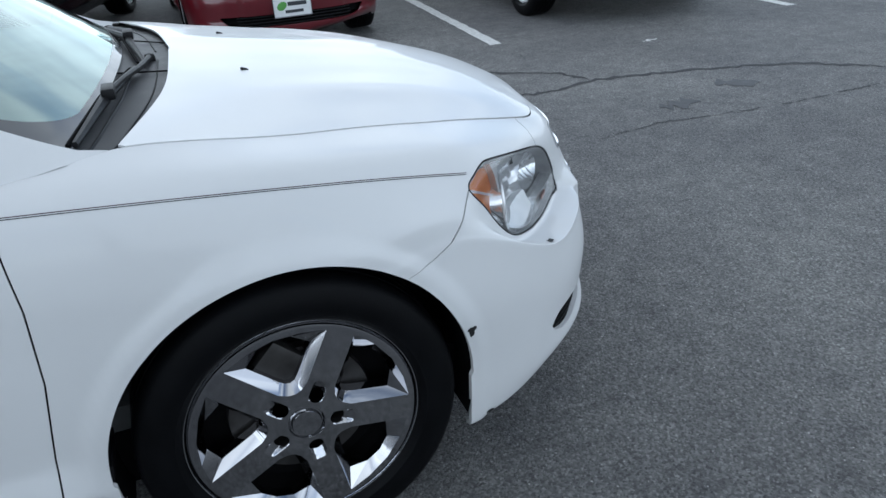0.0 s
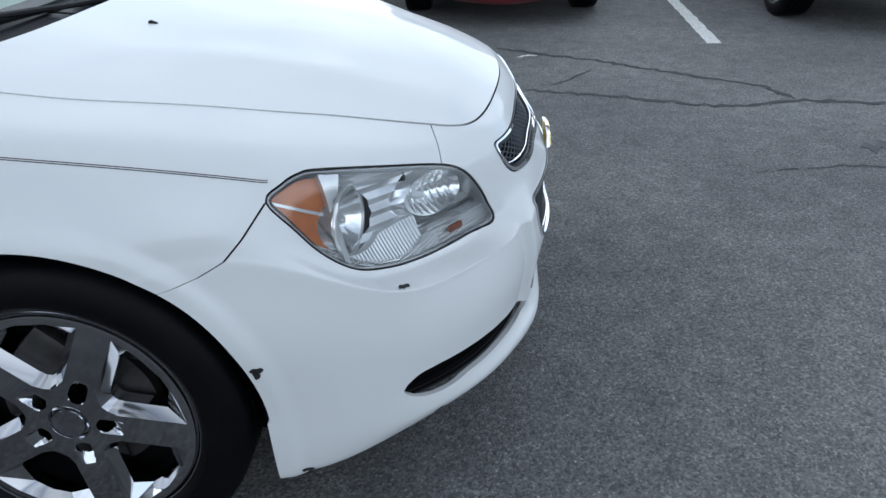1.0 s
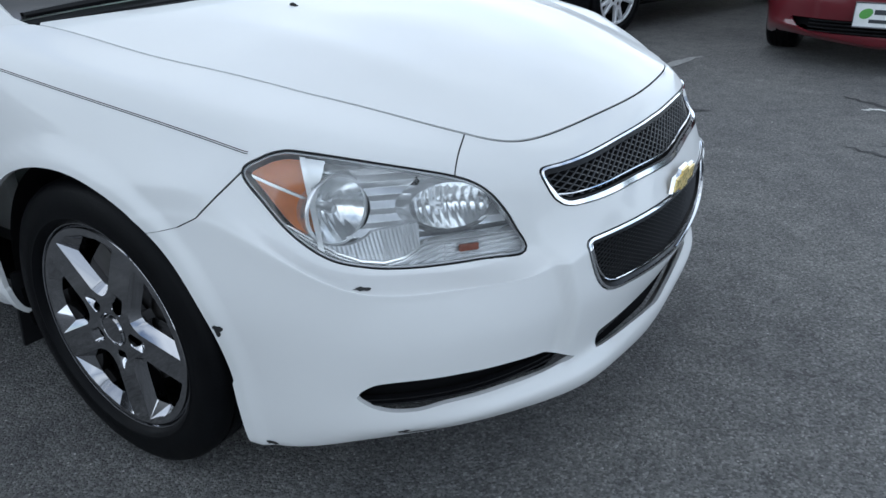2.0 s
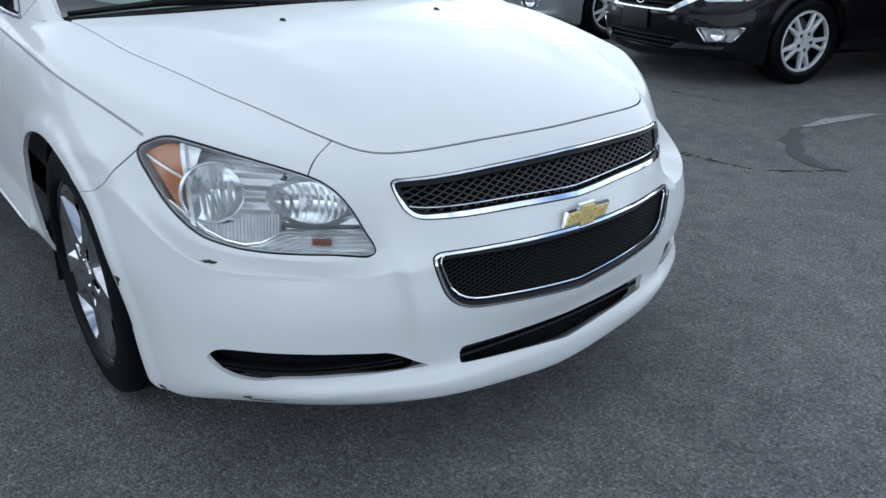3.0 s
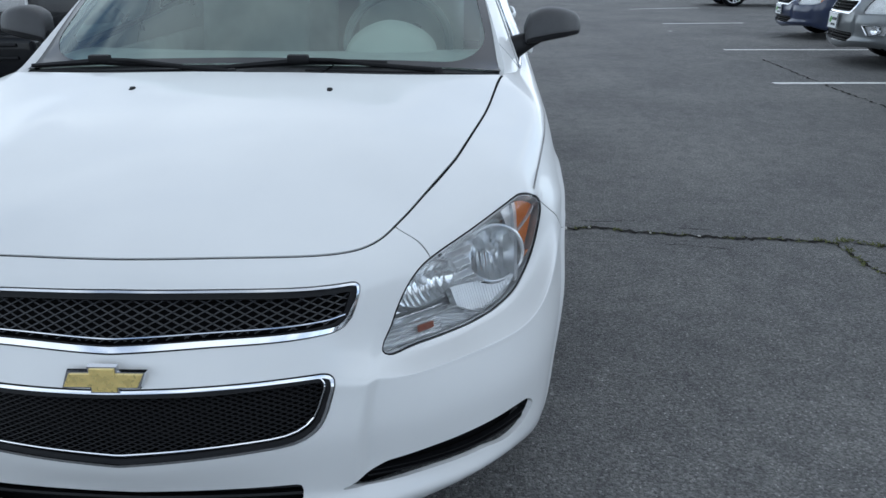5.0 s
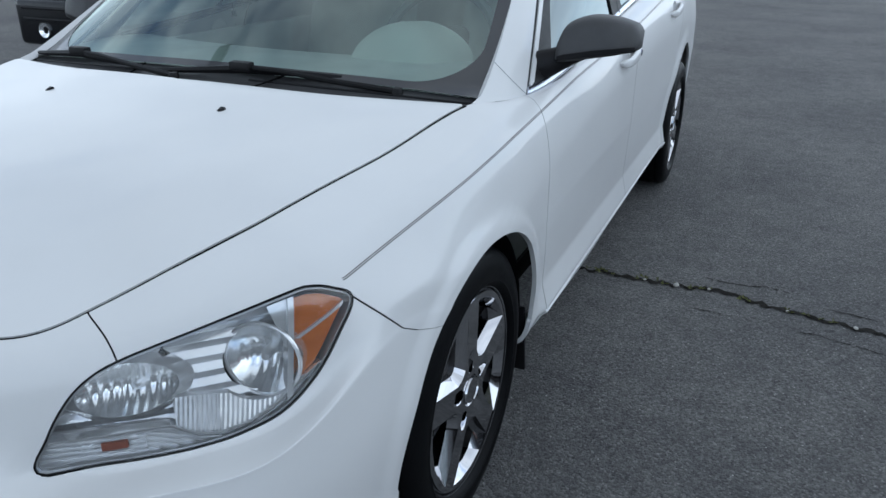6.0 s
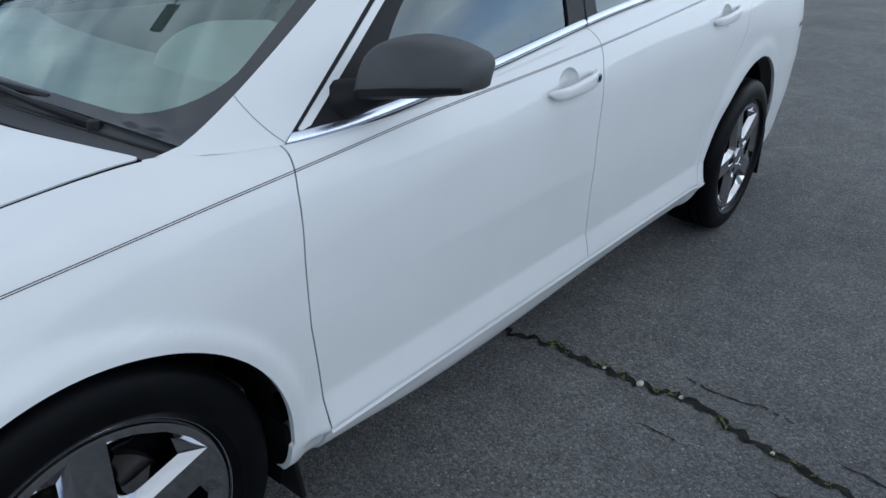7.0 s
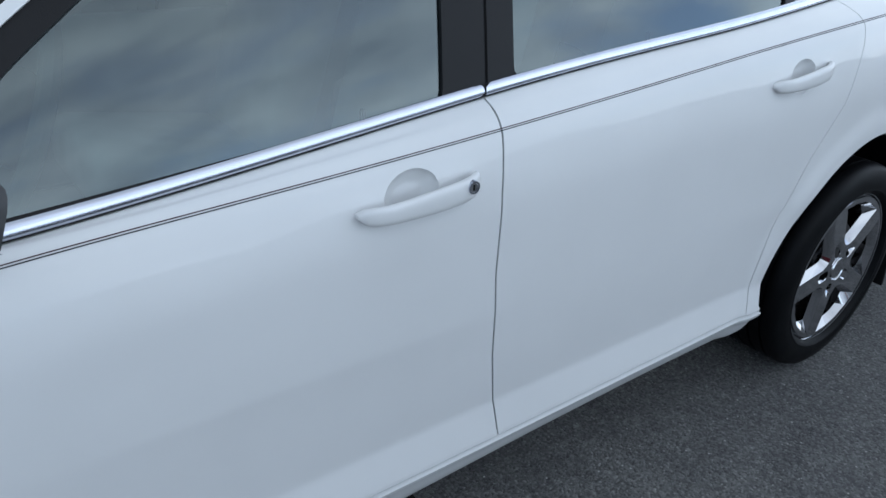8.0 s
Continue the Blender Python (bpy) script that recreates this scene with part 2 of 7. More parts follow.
PLATE = mat("plate_white", (0.72, 0.73, 0.72), 0.5, vary=0.05, scale=30)
INK = mat("plate_ink", (0.03, 0.035, 0.04), 0.6, vary=0.1)
GREENINK = mat("plate_green", (0.10, 0.32, 0.06), 0.6, vary=0.1)
CRACK = mat("crack_dirt", (0.020, 0.019, 0.0175), 0.95, vary=0.6, scale=40, bump=0.8, bscale=150, spec=0.03)
FAINT = mat("worn_paint", (0.24, 0.24, 0.235), 0.8, vary=0.35, scale=25, bump=0.5, bscale=120)
WORN_LINE = mat("faded_line", (0.165, 0.165, 0.163), 0.8, vary=0.35, scale=25, bump=0.5, bscale=120)
STAIN = mat("oil_stain", (0.066, 0.066, 0.068), 0.7, vary=0.35, scale=25, bump=0.5, bscale=120)
TAR = mat("old_tar", (0.040, 0.040, 0.042), 0.8, vary=0.3, scale=25, bump=0.5, bscale=120)
WEED = mat("weed_green", (0.105, 0.115, 0.035), 0.8, vary=0.35, scale=60)
PEBBLE = mat("pebble", (0.42, 0.41, 0.38), 0.8, vary=0.2, scale=50)
LEAF = mat("dry_leaf", (0.10, 0.065, 0.045), 0.8, vary=0.35, scale=60)
# ---- shape tools: splines, lofted skins and cuts ----


def spline(t, y, q):
    """Natural cubic spline through (t, y), read at q."""
    t, y, q = np.asarray(t, float), np.asarray(y, float), np.asarray(q, float)
    n = len(t)
    h = np.diff(t)
    a = np.eye(n)
    r = np.zeros((n, *y.shape[1:]))
    for i in range(1, n - 1):
        a[i, i - 1], a[i, i], a[i, i + 1] = h[i - 1], 2 * (h[i - 1] + h[i]), h[i]
        r[i] = 6 * ((y[i + 1] - y[i]) / h[i] - (y[i] - y[i - 1]) / h[i - 1])
    m = np.linalg.solve(a, r.reshape(n, -1)).reshape(r.shape)
    k = np.clip(np.searchsorted(t, q) - 1, 0, n - 2)
    shp = (-1,) + (1,) * (y.ndim - 1)
    hk, lo, hi = h[k].reshape(shp), (q - t[k]).reshape(shp), (t[k + 1] - q).reshape(shp)
    return (m[k] * hi**3 + m[k + 1] * lo**3) / (6 * hk) + (y[k] / hk - m[k] * hk / 6) * hi + (y[k + 1] / hk - m[k + 1] * hk / 6) * lo


def pchip(t, y, q):
    """Shape-keeping cubic through (t, y) along the first axis, read at q: no overshoot."""
    t, y = np.asarray(t, float), np.asarray(y, float)
    shp = (-1,) + (1,) * (y.ndim - 1)
    h = np.diff(t).reshape(shp)
    s = np.diff(y, axis=0) / h
    d = np.zeros_like(y)
    d[0], d[-1] = s[0], s[-1]
    a, b = s[:-1], s[1:]
    w1, w2 = 2 * h[1:] + h[:-1], h[1:] + 2 * h[:-1]
    with np.errstate(all="ignore"):
        inner = (w1 + w2) / (w1 / a + w2 / b)
    d[1:-1] = np.where(a * b > 0, inner, 0)
    k = np.clip(np.searchsorted(t, q, side="right") - 1, 0, len(t) - 2)
    x = ((q - t[k]) / np.diff(t)[k]).reshape(shp)
    hk = h[k]
    return (1 + 2 * x) * (1 - x) ** 2 * y[k] + x * (1 - x) ** 2 * hk * d[k] + x * x * (3 - 2 * x) * y[k + 1] + x * x * (x - 1) * hk * d[k + 1]


class Skin:
    """A triangle skin: places, normals and triangles."""

    def __init__(self, v, n, t):
        self.v, self.n, self.t = v, n, t

    def cut(self, d):
        """The piece where d (one value a vertex) is positive."""
        s = d[self.t] > 0
        c = s.sum(1)
        tris = [self.t[c == 3]]
        v, n = [self.v], [self.n]
        part_ = self.t[(c == 1) | (c == 2)]
        sp = s[(c == 1) | (c == 2)]
        if len(part_):
            odd_true = sp.sum(1) == 1
            odd = np.where(odd_true, np.argmax(sp, 1), np.argmin(sp, 1))
            r = np.arange(len(part_))
            a, b, e = part_[r, odd], part_[r, (odd + 1) % 3], part_[r, (odd + 2) % 3]
            edges = np.concatenate([np.stack([a, b], 1), np.stack([a, e], 1)])
            key, inv = np.unique(np.sort(edges, 1), axis=0, return_inverse=True)
            inv = inv.reshape(-1)
            f = (d[key[:, 0]] / (d[key[:, 0]] - d[key[:, 1]]))[:, None]
            v.append(self.v[key[:, 0]] * (1 - f) + self.v[key[:, 1]] * f)
            n.append(self.n[key[:, 0]] * (1 - f) + self.n[key[:, 1]] * f)
            ab, ae = inv[: len(a)] + len(self.v), inv[len(a):] + len(self.v)
            o = odd_true
            tris.append(np.stack([a[o], ab[o], ae[o]], 1))
            o = ~odd_true
            tris.append(np.stack([ab[o], b[o], e[o]], 1))
            tris.append(np.stack([ab[o], e[o], ae[o]], 1))
        v, n, t = np.concatenate(v), np.concatenate(n), np.concatenate(tris)
        used, t = np.unique(t, return_inverse=True)
        return Skin(v[used], n[used] / np.maximum(np.linalg.norm(n[used], axis=1), 1e-9)[:, None], t.reshape(-1, 3))

    def finer(self, times=1):
        """Each triangle split in four."""
        s = self
        for _ in range(times):
            e = np.sort(np.concatenate([s.t[:, [0, 1]], s.t[:, [1, 2]], s.t[:, [2, 0]]]), 1)
            key, inv = np.unique(e, axis=0, return_inverse=True)
            m = inv.reshape(3, -1).T + len(s.v)
            a, b, c = s.t.T
            t = np.concatenate([np.stack([a, m[:, 0], m[:, 2]], 1), np.stack([m[:, 0], b, m[:, 1]], 1), np.stack([m[:, 2], m[:, 1], c], 1), m])
            s = Skin(np.concatenate([s.v, s.v[key].mean(1)]), np.concatenate([s.n, s.n[key].mean(1)]), t)
        return s

    def mirrored(self):
        f = np.array([1, -1, 1])
        return Skin(self.v * f, self.n * f, self.t[:, ::-1])

    def moved(self, off):
        """Pushed along its normals."""
        return Skin(self.v + self.n * off, self.n, self.t)

    def islands(self):
        """Its connected pieces."""
        tag = np.arange(len(self.v))
        while True:
            low = tag[self.t].min(1)
            new_tag = tag.copy()
            for k in range(3):
                np.minimum.at(new_tag, self.t[:, k], low)
            new_tag = new_tag[new_tag]
            if (new_tag == tag).all():
                break
            tag = new_tag
        out = []
        for k in np.unique(tag[self.t[:, 0]]):
            used, t = np.unique(self.t[tag[self.t[:, 0]] == k], return_inverse=True)
            out.append(Skin(self.v[used], self.n[used], t.reshape(-1, 3)))
        return out

    def both(self):
        m = self.mirrored()
        return Skin(np.concatenate([self.v, m.v]), np.concatenate([self.n, m.n]), np.concatenate([self.t, m.t + len(self.v)]))

    def placed(self, f):
        return Skin(f(self.v), self.n, self.t)


def grid_skin(p, flip=False):
    """The skin of a grid of places (rows x columns x 3)."""
    du, dv = np.gradient(p, axis=0), np.gradient(p, axis=1)
    n = np.cross(du, dv)
    n /= np.maximum(np.linalg.norm(n, axis=2), 1e-12)[..., None]
    r, c = p.shape[:2]
    i = np.arange(r * c).reshape(r, c)
    a, b, d, e = i[:-1, :-1].ravel(), i[1:, :-1].ravel(), i[1:, 1:].ravel(), i[:-1, 1:].ravel()
    t = np.concatenate([np.stack([a, b, d], 1), np.stack([a, d, e], 1)])
    if flip:
        n, t = -n, t[:, ::-1]
    return Skin(p.reshape(-1, 3), n.reshape(-1, 3), t)


def outline(q, poly):
    """Signed distance of 2D places q from a closed outline, positive inside."""
    poly = np.asarray(poly, float)
    nxt = np.roll(poly, -1, 0)
    best, inside = np.full(len(q), 1e9), np.zeros(len(q), bool)
    for a, b in zip(poly, nxt):
        ab, aq = b - a, q - a
        h = np.clip((aq @ ab) / max(ab @ ab, 1e-12), 0, 1)
        best = np.minimum(best, np.linalg.norm(aq - h[:, None] * ab, axis=1))
        cross = (a[1] > q[:, 1]) != (b[1] > q[:, 1])
        with np.errstate(all="ignore"):
            inside ^= cross & (q[:, 0] < (b[0] - a[0]) * (q[:, 1] - a[1]) / (b[1] - a[1]) + a[0])
    return np.where(inside, best, -best)


def rounded(pts, per=6):
    """A smooth closed outline (Catmull-Rom) through a few corners."""
    pts = np.asarray(pts, float)
    n = len(pts)
    out = []
    for i in range(n):
        a, b, c, d = pts[i - 1], pts[i], pts[(i + 1) % n], pts[(i + 2) % n]
        for k in range(per):
            x = k / per
            out.append(0.5 * (2 * b + (c - a) * x + (2 * a - 5 * b + 4 * c - d) * x * x + (3 * b - a - 3 * c + d) * x**3))
    return np.array(out)


def filleted(pts, radius, per=5):
    """A closed outline with straight sides and round corners."""
    pts = [np.asarray(p, float) for p in pts]
    out = []
    for i, b in enumerate(pts):
        a, c = pts[i - 1], pts[(i + 1) % len(pts)]
        r = radius[i] if isinstance(radius, (list, tuple)) else radius
        p0 = b + (a - b) * min(0.45, r / np.linalg.norm(a - b))
        p1 = b + (c - b) * min(0.45, r / np.linalg.norm(c - b))
        for k in range(per + 1):
            x = k / per
            out.append((1 - x) ** 2 * p0 + 2 * x * (1 - x) * b + x * x * p1)
    return np.array(out)


def smooth_mesh(name, v, t, n=None):
    me = bpy.data.meshes.new(name)
    v, t = np.asarray(v, np.float32), np.asarray(t, np.int32)
    me.vertices.add(len(v))
    me.vertices.foreach_set("co", v.ravel())
    me.loops.add(t.size)
    me.loops.foreach_set("vertex_index", t.ravel())
    me.polygons.add(len(t))
    me.polygons.foreach_set("loop_start", np.arange(0, t.size, t.shape[1], dtype=np.int32))
    me.polygons.foreach_set("loop_total", np.full(len(t), t.shape[1], np.int32))
    me.update(calc_edges=True)
    me.polygons.foreach_set("use_smooth", np.ones(len(t), bool))
    if n is not None:
        me.normals_split_custom_set_from_vertices([tuple(x) for x in n])
    return me


def skin_part(name, skin, material, parent, label="", fold=0.0, sharp=0):
    """Links a skin as one mesh under a thing; fold turns its free edges inward by that depth."""
    v, n, t = skin.v, skin.n, skin.t
    if fold:
        e = np.concatenate([t[:, [0, 1]], t[:, [1, 2]], t[:, [2, 0]]])
        key, inv, cnt = np.unique(np.sort(e, 1), axis=0, return_inverse=True, return_counts=True)
        free = e[cnt[inv.reshape(-1)] == 1]
        a, b = free[:, 0], free[:, 1]
        along = v[b] - v[a]
        side = np.cross(along, n[a])
        side /= np.maximum(np.linalg.norm(side, axis=1), 1e-9)[:, None]
        k, m = len(v), len(free)
        q = np.concatenate([v[a], v[b], v[b] - n[b] * fold, v[a] - n[a] * fold])
        i = np.arange(m) + k
        t = np.concatenate([t, np.stack([i + m, i, i + 3 * m], 1), np.stack([i + m, i + 3 * m, i + 2 * m], 1)])
        v, n = np.concatenate([v, q]), np.concatenate([n, side, side, side, side])
    ob = new(name, smooth_mesh(name, v, t, None if sharp else n))
    if sharp:
        ob.data.set_sharp_from_angle(angle=radians(sharp))
    ob.data.materials.append(material)
    ob.parent = parent
    if label:
        tagged(ob, label)
    return ob


def part(name, bm, material, parent, label="", smooth=True):
    """Links a bmesh as one mesh object under a thing or part."""
    me = bpy.data.meshes.new(name)
    bm.normal_update()
    bm.to_mesh(me)
    bm.free()
    if smooth:
        for f in me.polygons:
            f.use_smooth = True
        me.set_sharp_from_angle(angle=radians(38))
    me.materials.append(material)
    ob = new(name, me)
    ob.parent = parent
    if label:
        tagged(ob, label)
    return ob


def tube(path, radius, sides=8, closed=False, flat=1.0, up=(0, 0, 1)):
    """A bmesh rod along a path; flat squashes it across the up direction."""
    bm = bmesh.new()
    path = [Vector(p) for p in path]
    n = len(path)
    rings = []
    for i, p in enumerate(path):
        a = path[i - 1] if (i or closed) else p
        b = path[(i + 1) % n] if (i < n - 1 or closed) else p
        d = (b - a).normalized()
        s = d.cross(Vector(up))
        s = s.normalized() if s.length > 1e-6 else Vector((1, 0, 0))
        w = s.cross(d)
        r = radius[i] if isinstance(radius, (list, tuple)) else radius
        rings.append([bm.verts.new(p + (s * math.cos(k * 2 * math.pi / sides) * flat + w * math.sin(k * 2 * math.pi / sides)) * r) for k in range(sides)])
    for i in range(n if closed else n - 1):
        a, b = rings[i], rings[(i + 1) % n]
        for k in range(sides):
            bm.faces.new((a[k], a[(k + 1) % sides], b[(k + 1) % sides], b[k]))
    if not closed:
        bm.faces.new(rings[0][::-1])
        bm.faces.new(rings[-1])
    bmesh.ops.recalc_face_normals(bm, faces=bm.faces)
    return bm


def box(lo, hi, bevel=0.004, seg=2):
    bm = bmesh.new()
    bmesh.ops.create_cube(bm, size=1)
    lo, hi = Vector(lo), Vector(hi)
    for v in bm.verts:
        v.co = Vector(lo[i] + (v.co[i] + 0.5) * (hi[i] - lo[i]) for i in range(3))
    if bevel:
        bmesh.ops.bevel(bm, geom=bm.edges[:], offset=bevel, segments=seg, affect="EDGES", profile=0.6)
    return bm


def turned(profile, sides=64, axis="y"):
    """A bmesh turned round an axis from (radius, height) pairs."""
    bm = bmesh.new()
    rings = []
    for r, h in profile:
        ring = []
        for k in range(sides):
            a = 2 * math.pi * k / sides
            c, s = r * math.cos(a), r * math.sin(a)
            ring.append(bm.verts.new((c, h, s) if axis == "y" else (c, s, h)))
        rings.append(ring)
    for a, b in zip(rings, rings[1:]):
        for k in range(sides):
            bm.faces.new((a[k], a[(k + 1) % sides], b[(k + 1) % sides], b[k]))
    bmesh.ops.recalc_face_normals(bm, faces=bm.faces)
    return bm


def thing(name, label, category, m=None, group="", kind=""):
    ob = tagged(new(name), label, category, group, kind)
    if m is not None:
        ob.matrix_world = m
    return ob


# ---- the body's skin, as lines that run round it from the nose's middle to the tail's middle ----
# Places along each line: nose middle, three to the lamp, two round the corner, arch, axle, door edges, rear arch, tail.
LINE_UNDER = [(0.84, 0, 0.165), (0.835, 0.18, 0.178), (0.815, 0.36, 0.198), (0.765, 0.485, 0.210), (0.685, 0.598, 0.214), (0.558, 0.698, 0.199), (0.37, 0.76, 0.16), (0.12, 0.765, 0.18), (-0.3, 0.765, 0.232), (-0.7, 0.765, 0.215), (-1.45, 0.765, 0.215), (-2.15, 0.765, 0.215), (-2.6, 0.765, 0.21), (-3.1, 0.75, 0.2), (-3.52, 0.71, 0.2), (-3.74, 0.52, 0.2), (-3.82, 0, 0.2)]
LINE_LIP = [(0.878, 0, 0.19), (0.872, 0.18, 0.204), (0.852, 0.36, 0.226), (0.800, 0.487, 0.238), (0.718, 0.611, 0.242), (0.582, 0.722, 0.226), (0.37, 0.786, 0.176), (0.12, 0.8, 0.2), (-0.3, 0.81, 0.262), (-0.7, 0.815, 0.243), (-1.45, 0.815, 0.242), (-2.15, 0.815, 0.248), (-2.6, 0.81, 0.24), (-3.1, 0.8, 0.24), (-3.55, 0.76, 0.23), (-3.8, 0.56, 0.23), (-3.88, 0, 0.23)]
LINE_SPLIT = [(0.89, 0, 0.243), (0.884, 0.18, 0.25), (0.864, 0.36, 0.262), (0.816, 0.488, 0.27), (0.739, 0.616, 0.272), (0.604, 0.732, 0.268), (0.375, 0.8, 0.26), (0.12, 0.81, 0.285), (-0.3, 0.825, 0.31), (-0.7, 0.849, 0.322), (-1.45, 0.852, 0.33), (-2.15, 0.853, 0.336), (-2.6, 0.846, 0.335), (-3.1, 0.825, 0.32), (-3.57, 0.78, 0.31), (-3.83, 0.58, 0.31), (-3.91, 0, 0.31)]
LINE_SLOT = [(0.872, 0, 0.3), (0.866, 0.18, 0.3), (0.843, 0.36, 0.302), (0.800, 0.49, 0.306), (0.727, 0.62, 0.31), (0.600, 0.737, 0.315), (0.375, 0.806, 0.33), (0.12, 0.818, 0.35), (-0.3, 0.833, 0.36), (-0.7, 0.835, 0.4), (-1.45, 0.836, 0.405), (-2.15, 0.838, 0.41), (-2.6, 0.843, 0.41), (-3.1, 0.832, 0.38), (-3.58, 0.785, 0.38), (-3.84, 0.58, 0.38), (-3.92, 0, 0.38)]
LINE_FACE = [(0.912, 0, 0.405), (0.902, 0.18, 0.418), (0.865, 0.36, 0.435), (0.820, 0.49, 0.435), (0.742, 0.62, 0.435), (0.615, 0.738, 0.435), (0.368, 0.822, 0.490), (0.12, 0.840, 0.48), (-0.30, 0.845, 0.47), (-0.70, 0.848, 0.48), (-1.45, 0.852, 0.485), (-2.15, 0.855, 0.49), (-2.60, 0.862, 0.50), (-3.10, 0.848, 0.50), (-3.60, 0.795, 0.50), (-3.87, 0.59, 0.50), (-3.95, 0, 0.50)]
LINE_LEDGE = [(0.914, 0, 0.530), (0.902, 0.18, 0.530), (0.856, 0.36, 0.530), (0.815, 0.48, 0.522), (0.724, 0.616, 0.530), (0.600, 0.738, 0.546), (0.362, 0.812, 0.640), (0.12, 0.848, 0.605), (-0.30, 0.852, 0.60), (-0.70, 0.856, 0.62), (-1.45, 0.860, 0.63), (-2.15, 0.863, 0.64), (-2.60, 0.872, 0.65), (-3.10, 0.858, 0.66), (-3.60, 0.80, 0.66), (-3.88, 0.59, 0.66), (-3.96, 0, 0.66)]
LINE_LAMP = [(0.888, 0, 0.59), (0.872, 0.18, 0.589), (0.83, 0.36, 0.585), (0.752, 0.476, 0.539), (0.642, 0.606, 0.535), (0.52, 0.712, 0.560), (0.360, 0.800, 0.685), (0.12, 0.843, 0.672), (-0.3, 0.852, 0.7), (-0.7, 0.857, 0.765), (-1.45, 0.861, 0.815), (-2.15, 0.865, 0.85), (-2.6, 0.873, 0.86), (-3.1, 0.858, 0.82), (-3.6, 0.79, 0.82), (-3.85, 0.58, 0.82), (-3.92, 0, 0.82)]
LINE_BROW = [(0.832, 0, 0.687), (0.820, 0.18, 0.686), (0.790, 0.36, 0.683), (0.722, 0.47, 0.678), (0.600, 0.60, 0.696), (0.476, 0.705, 0.728), (0.355, 0.762, 0.745), (0.12, 0.808, 0.775), (-0.30, 0.828, 0.83), (-0.70, 0.829, 0.875), (-1.45, 0.833, 0.945), (-2.15, 0.835, 1.00), (-2.60, 0.835, 1.04), (-3.10, 0.80, 1.07), (-3.55, 0.73, 1.075), (-3.74, 0.52, 1.075), (-3.80, 0, 1.07)]
LINE_CROWN = [(0.812, 0, 0.714), (0.797, 0.18, 0.714), (0.752, 0.375, 0.716), (0.688, 0.469, 0.718), (0.590, 0.575, 0.742), (0.455, 0.665, 0.782), (0.335, 0.715, 0.807), (0.10, 0.765, 0.843), (-0.27, 0.785, 0.882), (-0.70, 0.802, 0.905), (-1.45, 0.805, 0.973), (-2.15, 0.803, 1.03), (-2.60, 0.79, 1.068), (-3.10, 0.75, 1.095), (-3.50, 0.67, 1.10), (-3.66, 0.46, 1.10), (-3.71, 0, 1.095)]
SEAM = [(0.790, 0), (0.773, 0.20), (0.718, 0.400), (0.645, 0.462), (0.565, 0.501), (0.44, 0.554), (0.32, 0.594), (0.10, 0.648), (-0.215, 0.706)]


def hood_z(x, y):
    """The height of the bonnet over the plan."""
    xs = [-0.3, -0.03, 0.065, 0.2, 0.4, 0.6, 0.7, 0.79, 0.85]
    zc = spline(xs, [0.945, 0.925, 0.914, 0.898, 0.866, 0.818, 0.783, 0.737, 0.70], x)
    k = spline([-0.3, -0.2, -0.1, 0.0, 0.1, 0.2, 0.3, 0.4, 0.5, 0.6, 0.7, 0.8, 0.85], [0.055, 0.062, 0.079, 0.100, 0.117, 0.130, 0.147, 0.169, 0.202, 0.242, 0.275, 0.30, 0.31], x)
    ridge = 0.006 * np.exp(-(((np.abs(y) - 0.36 - 0.10 * (0.7 - x)) / 0.07) ** 2)) * np.clip((0.72 - x) / 0.3, 0, 1) * np.clip((x + 0.02) / 0.3, 0, 1)
    return zc - k * y * y + ridge


def top_line():
    """The body's upper line: the bonnet seam, then the window line to the tail."""
    pts = [(x, y, float(hood_z(np.array([x]), np.array([y]))[0]) - 0.002) for x, y in SEAM]
    return pts + [(-0.44, 0.773, 0.890), (-1.45, 0.778, 0.985), (-2.15, 0.772, 1.045), (-2.60, 0.745, 1.083), (-3.05, 0.68, 1.108), (-3.42, 0.58, 1.112), (-3.55, 0.40, 1.112), (-3.58, 0, 1.108)]


ARCH_F, ARCH_R = (0.0, 0.325, 0.362), (-2.778, 0.343, 0.406)


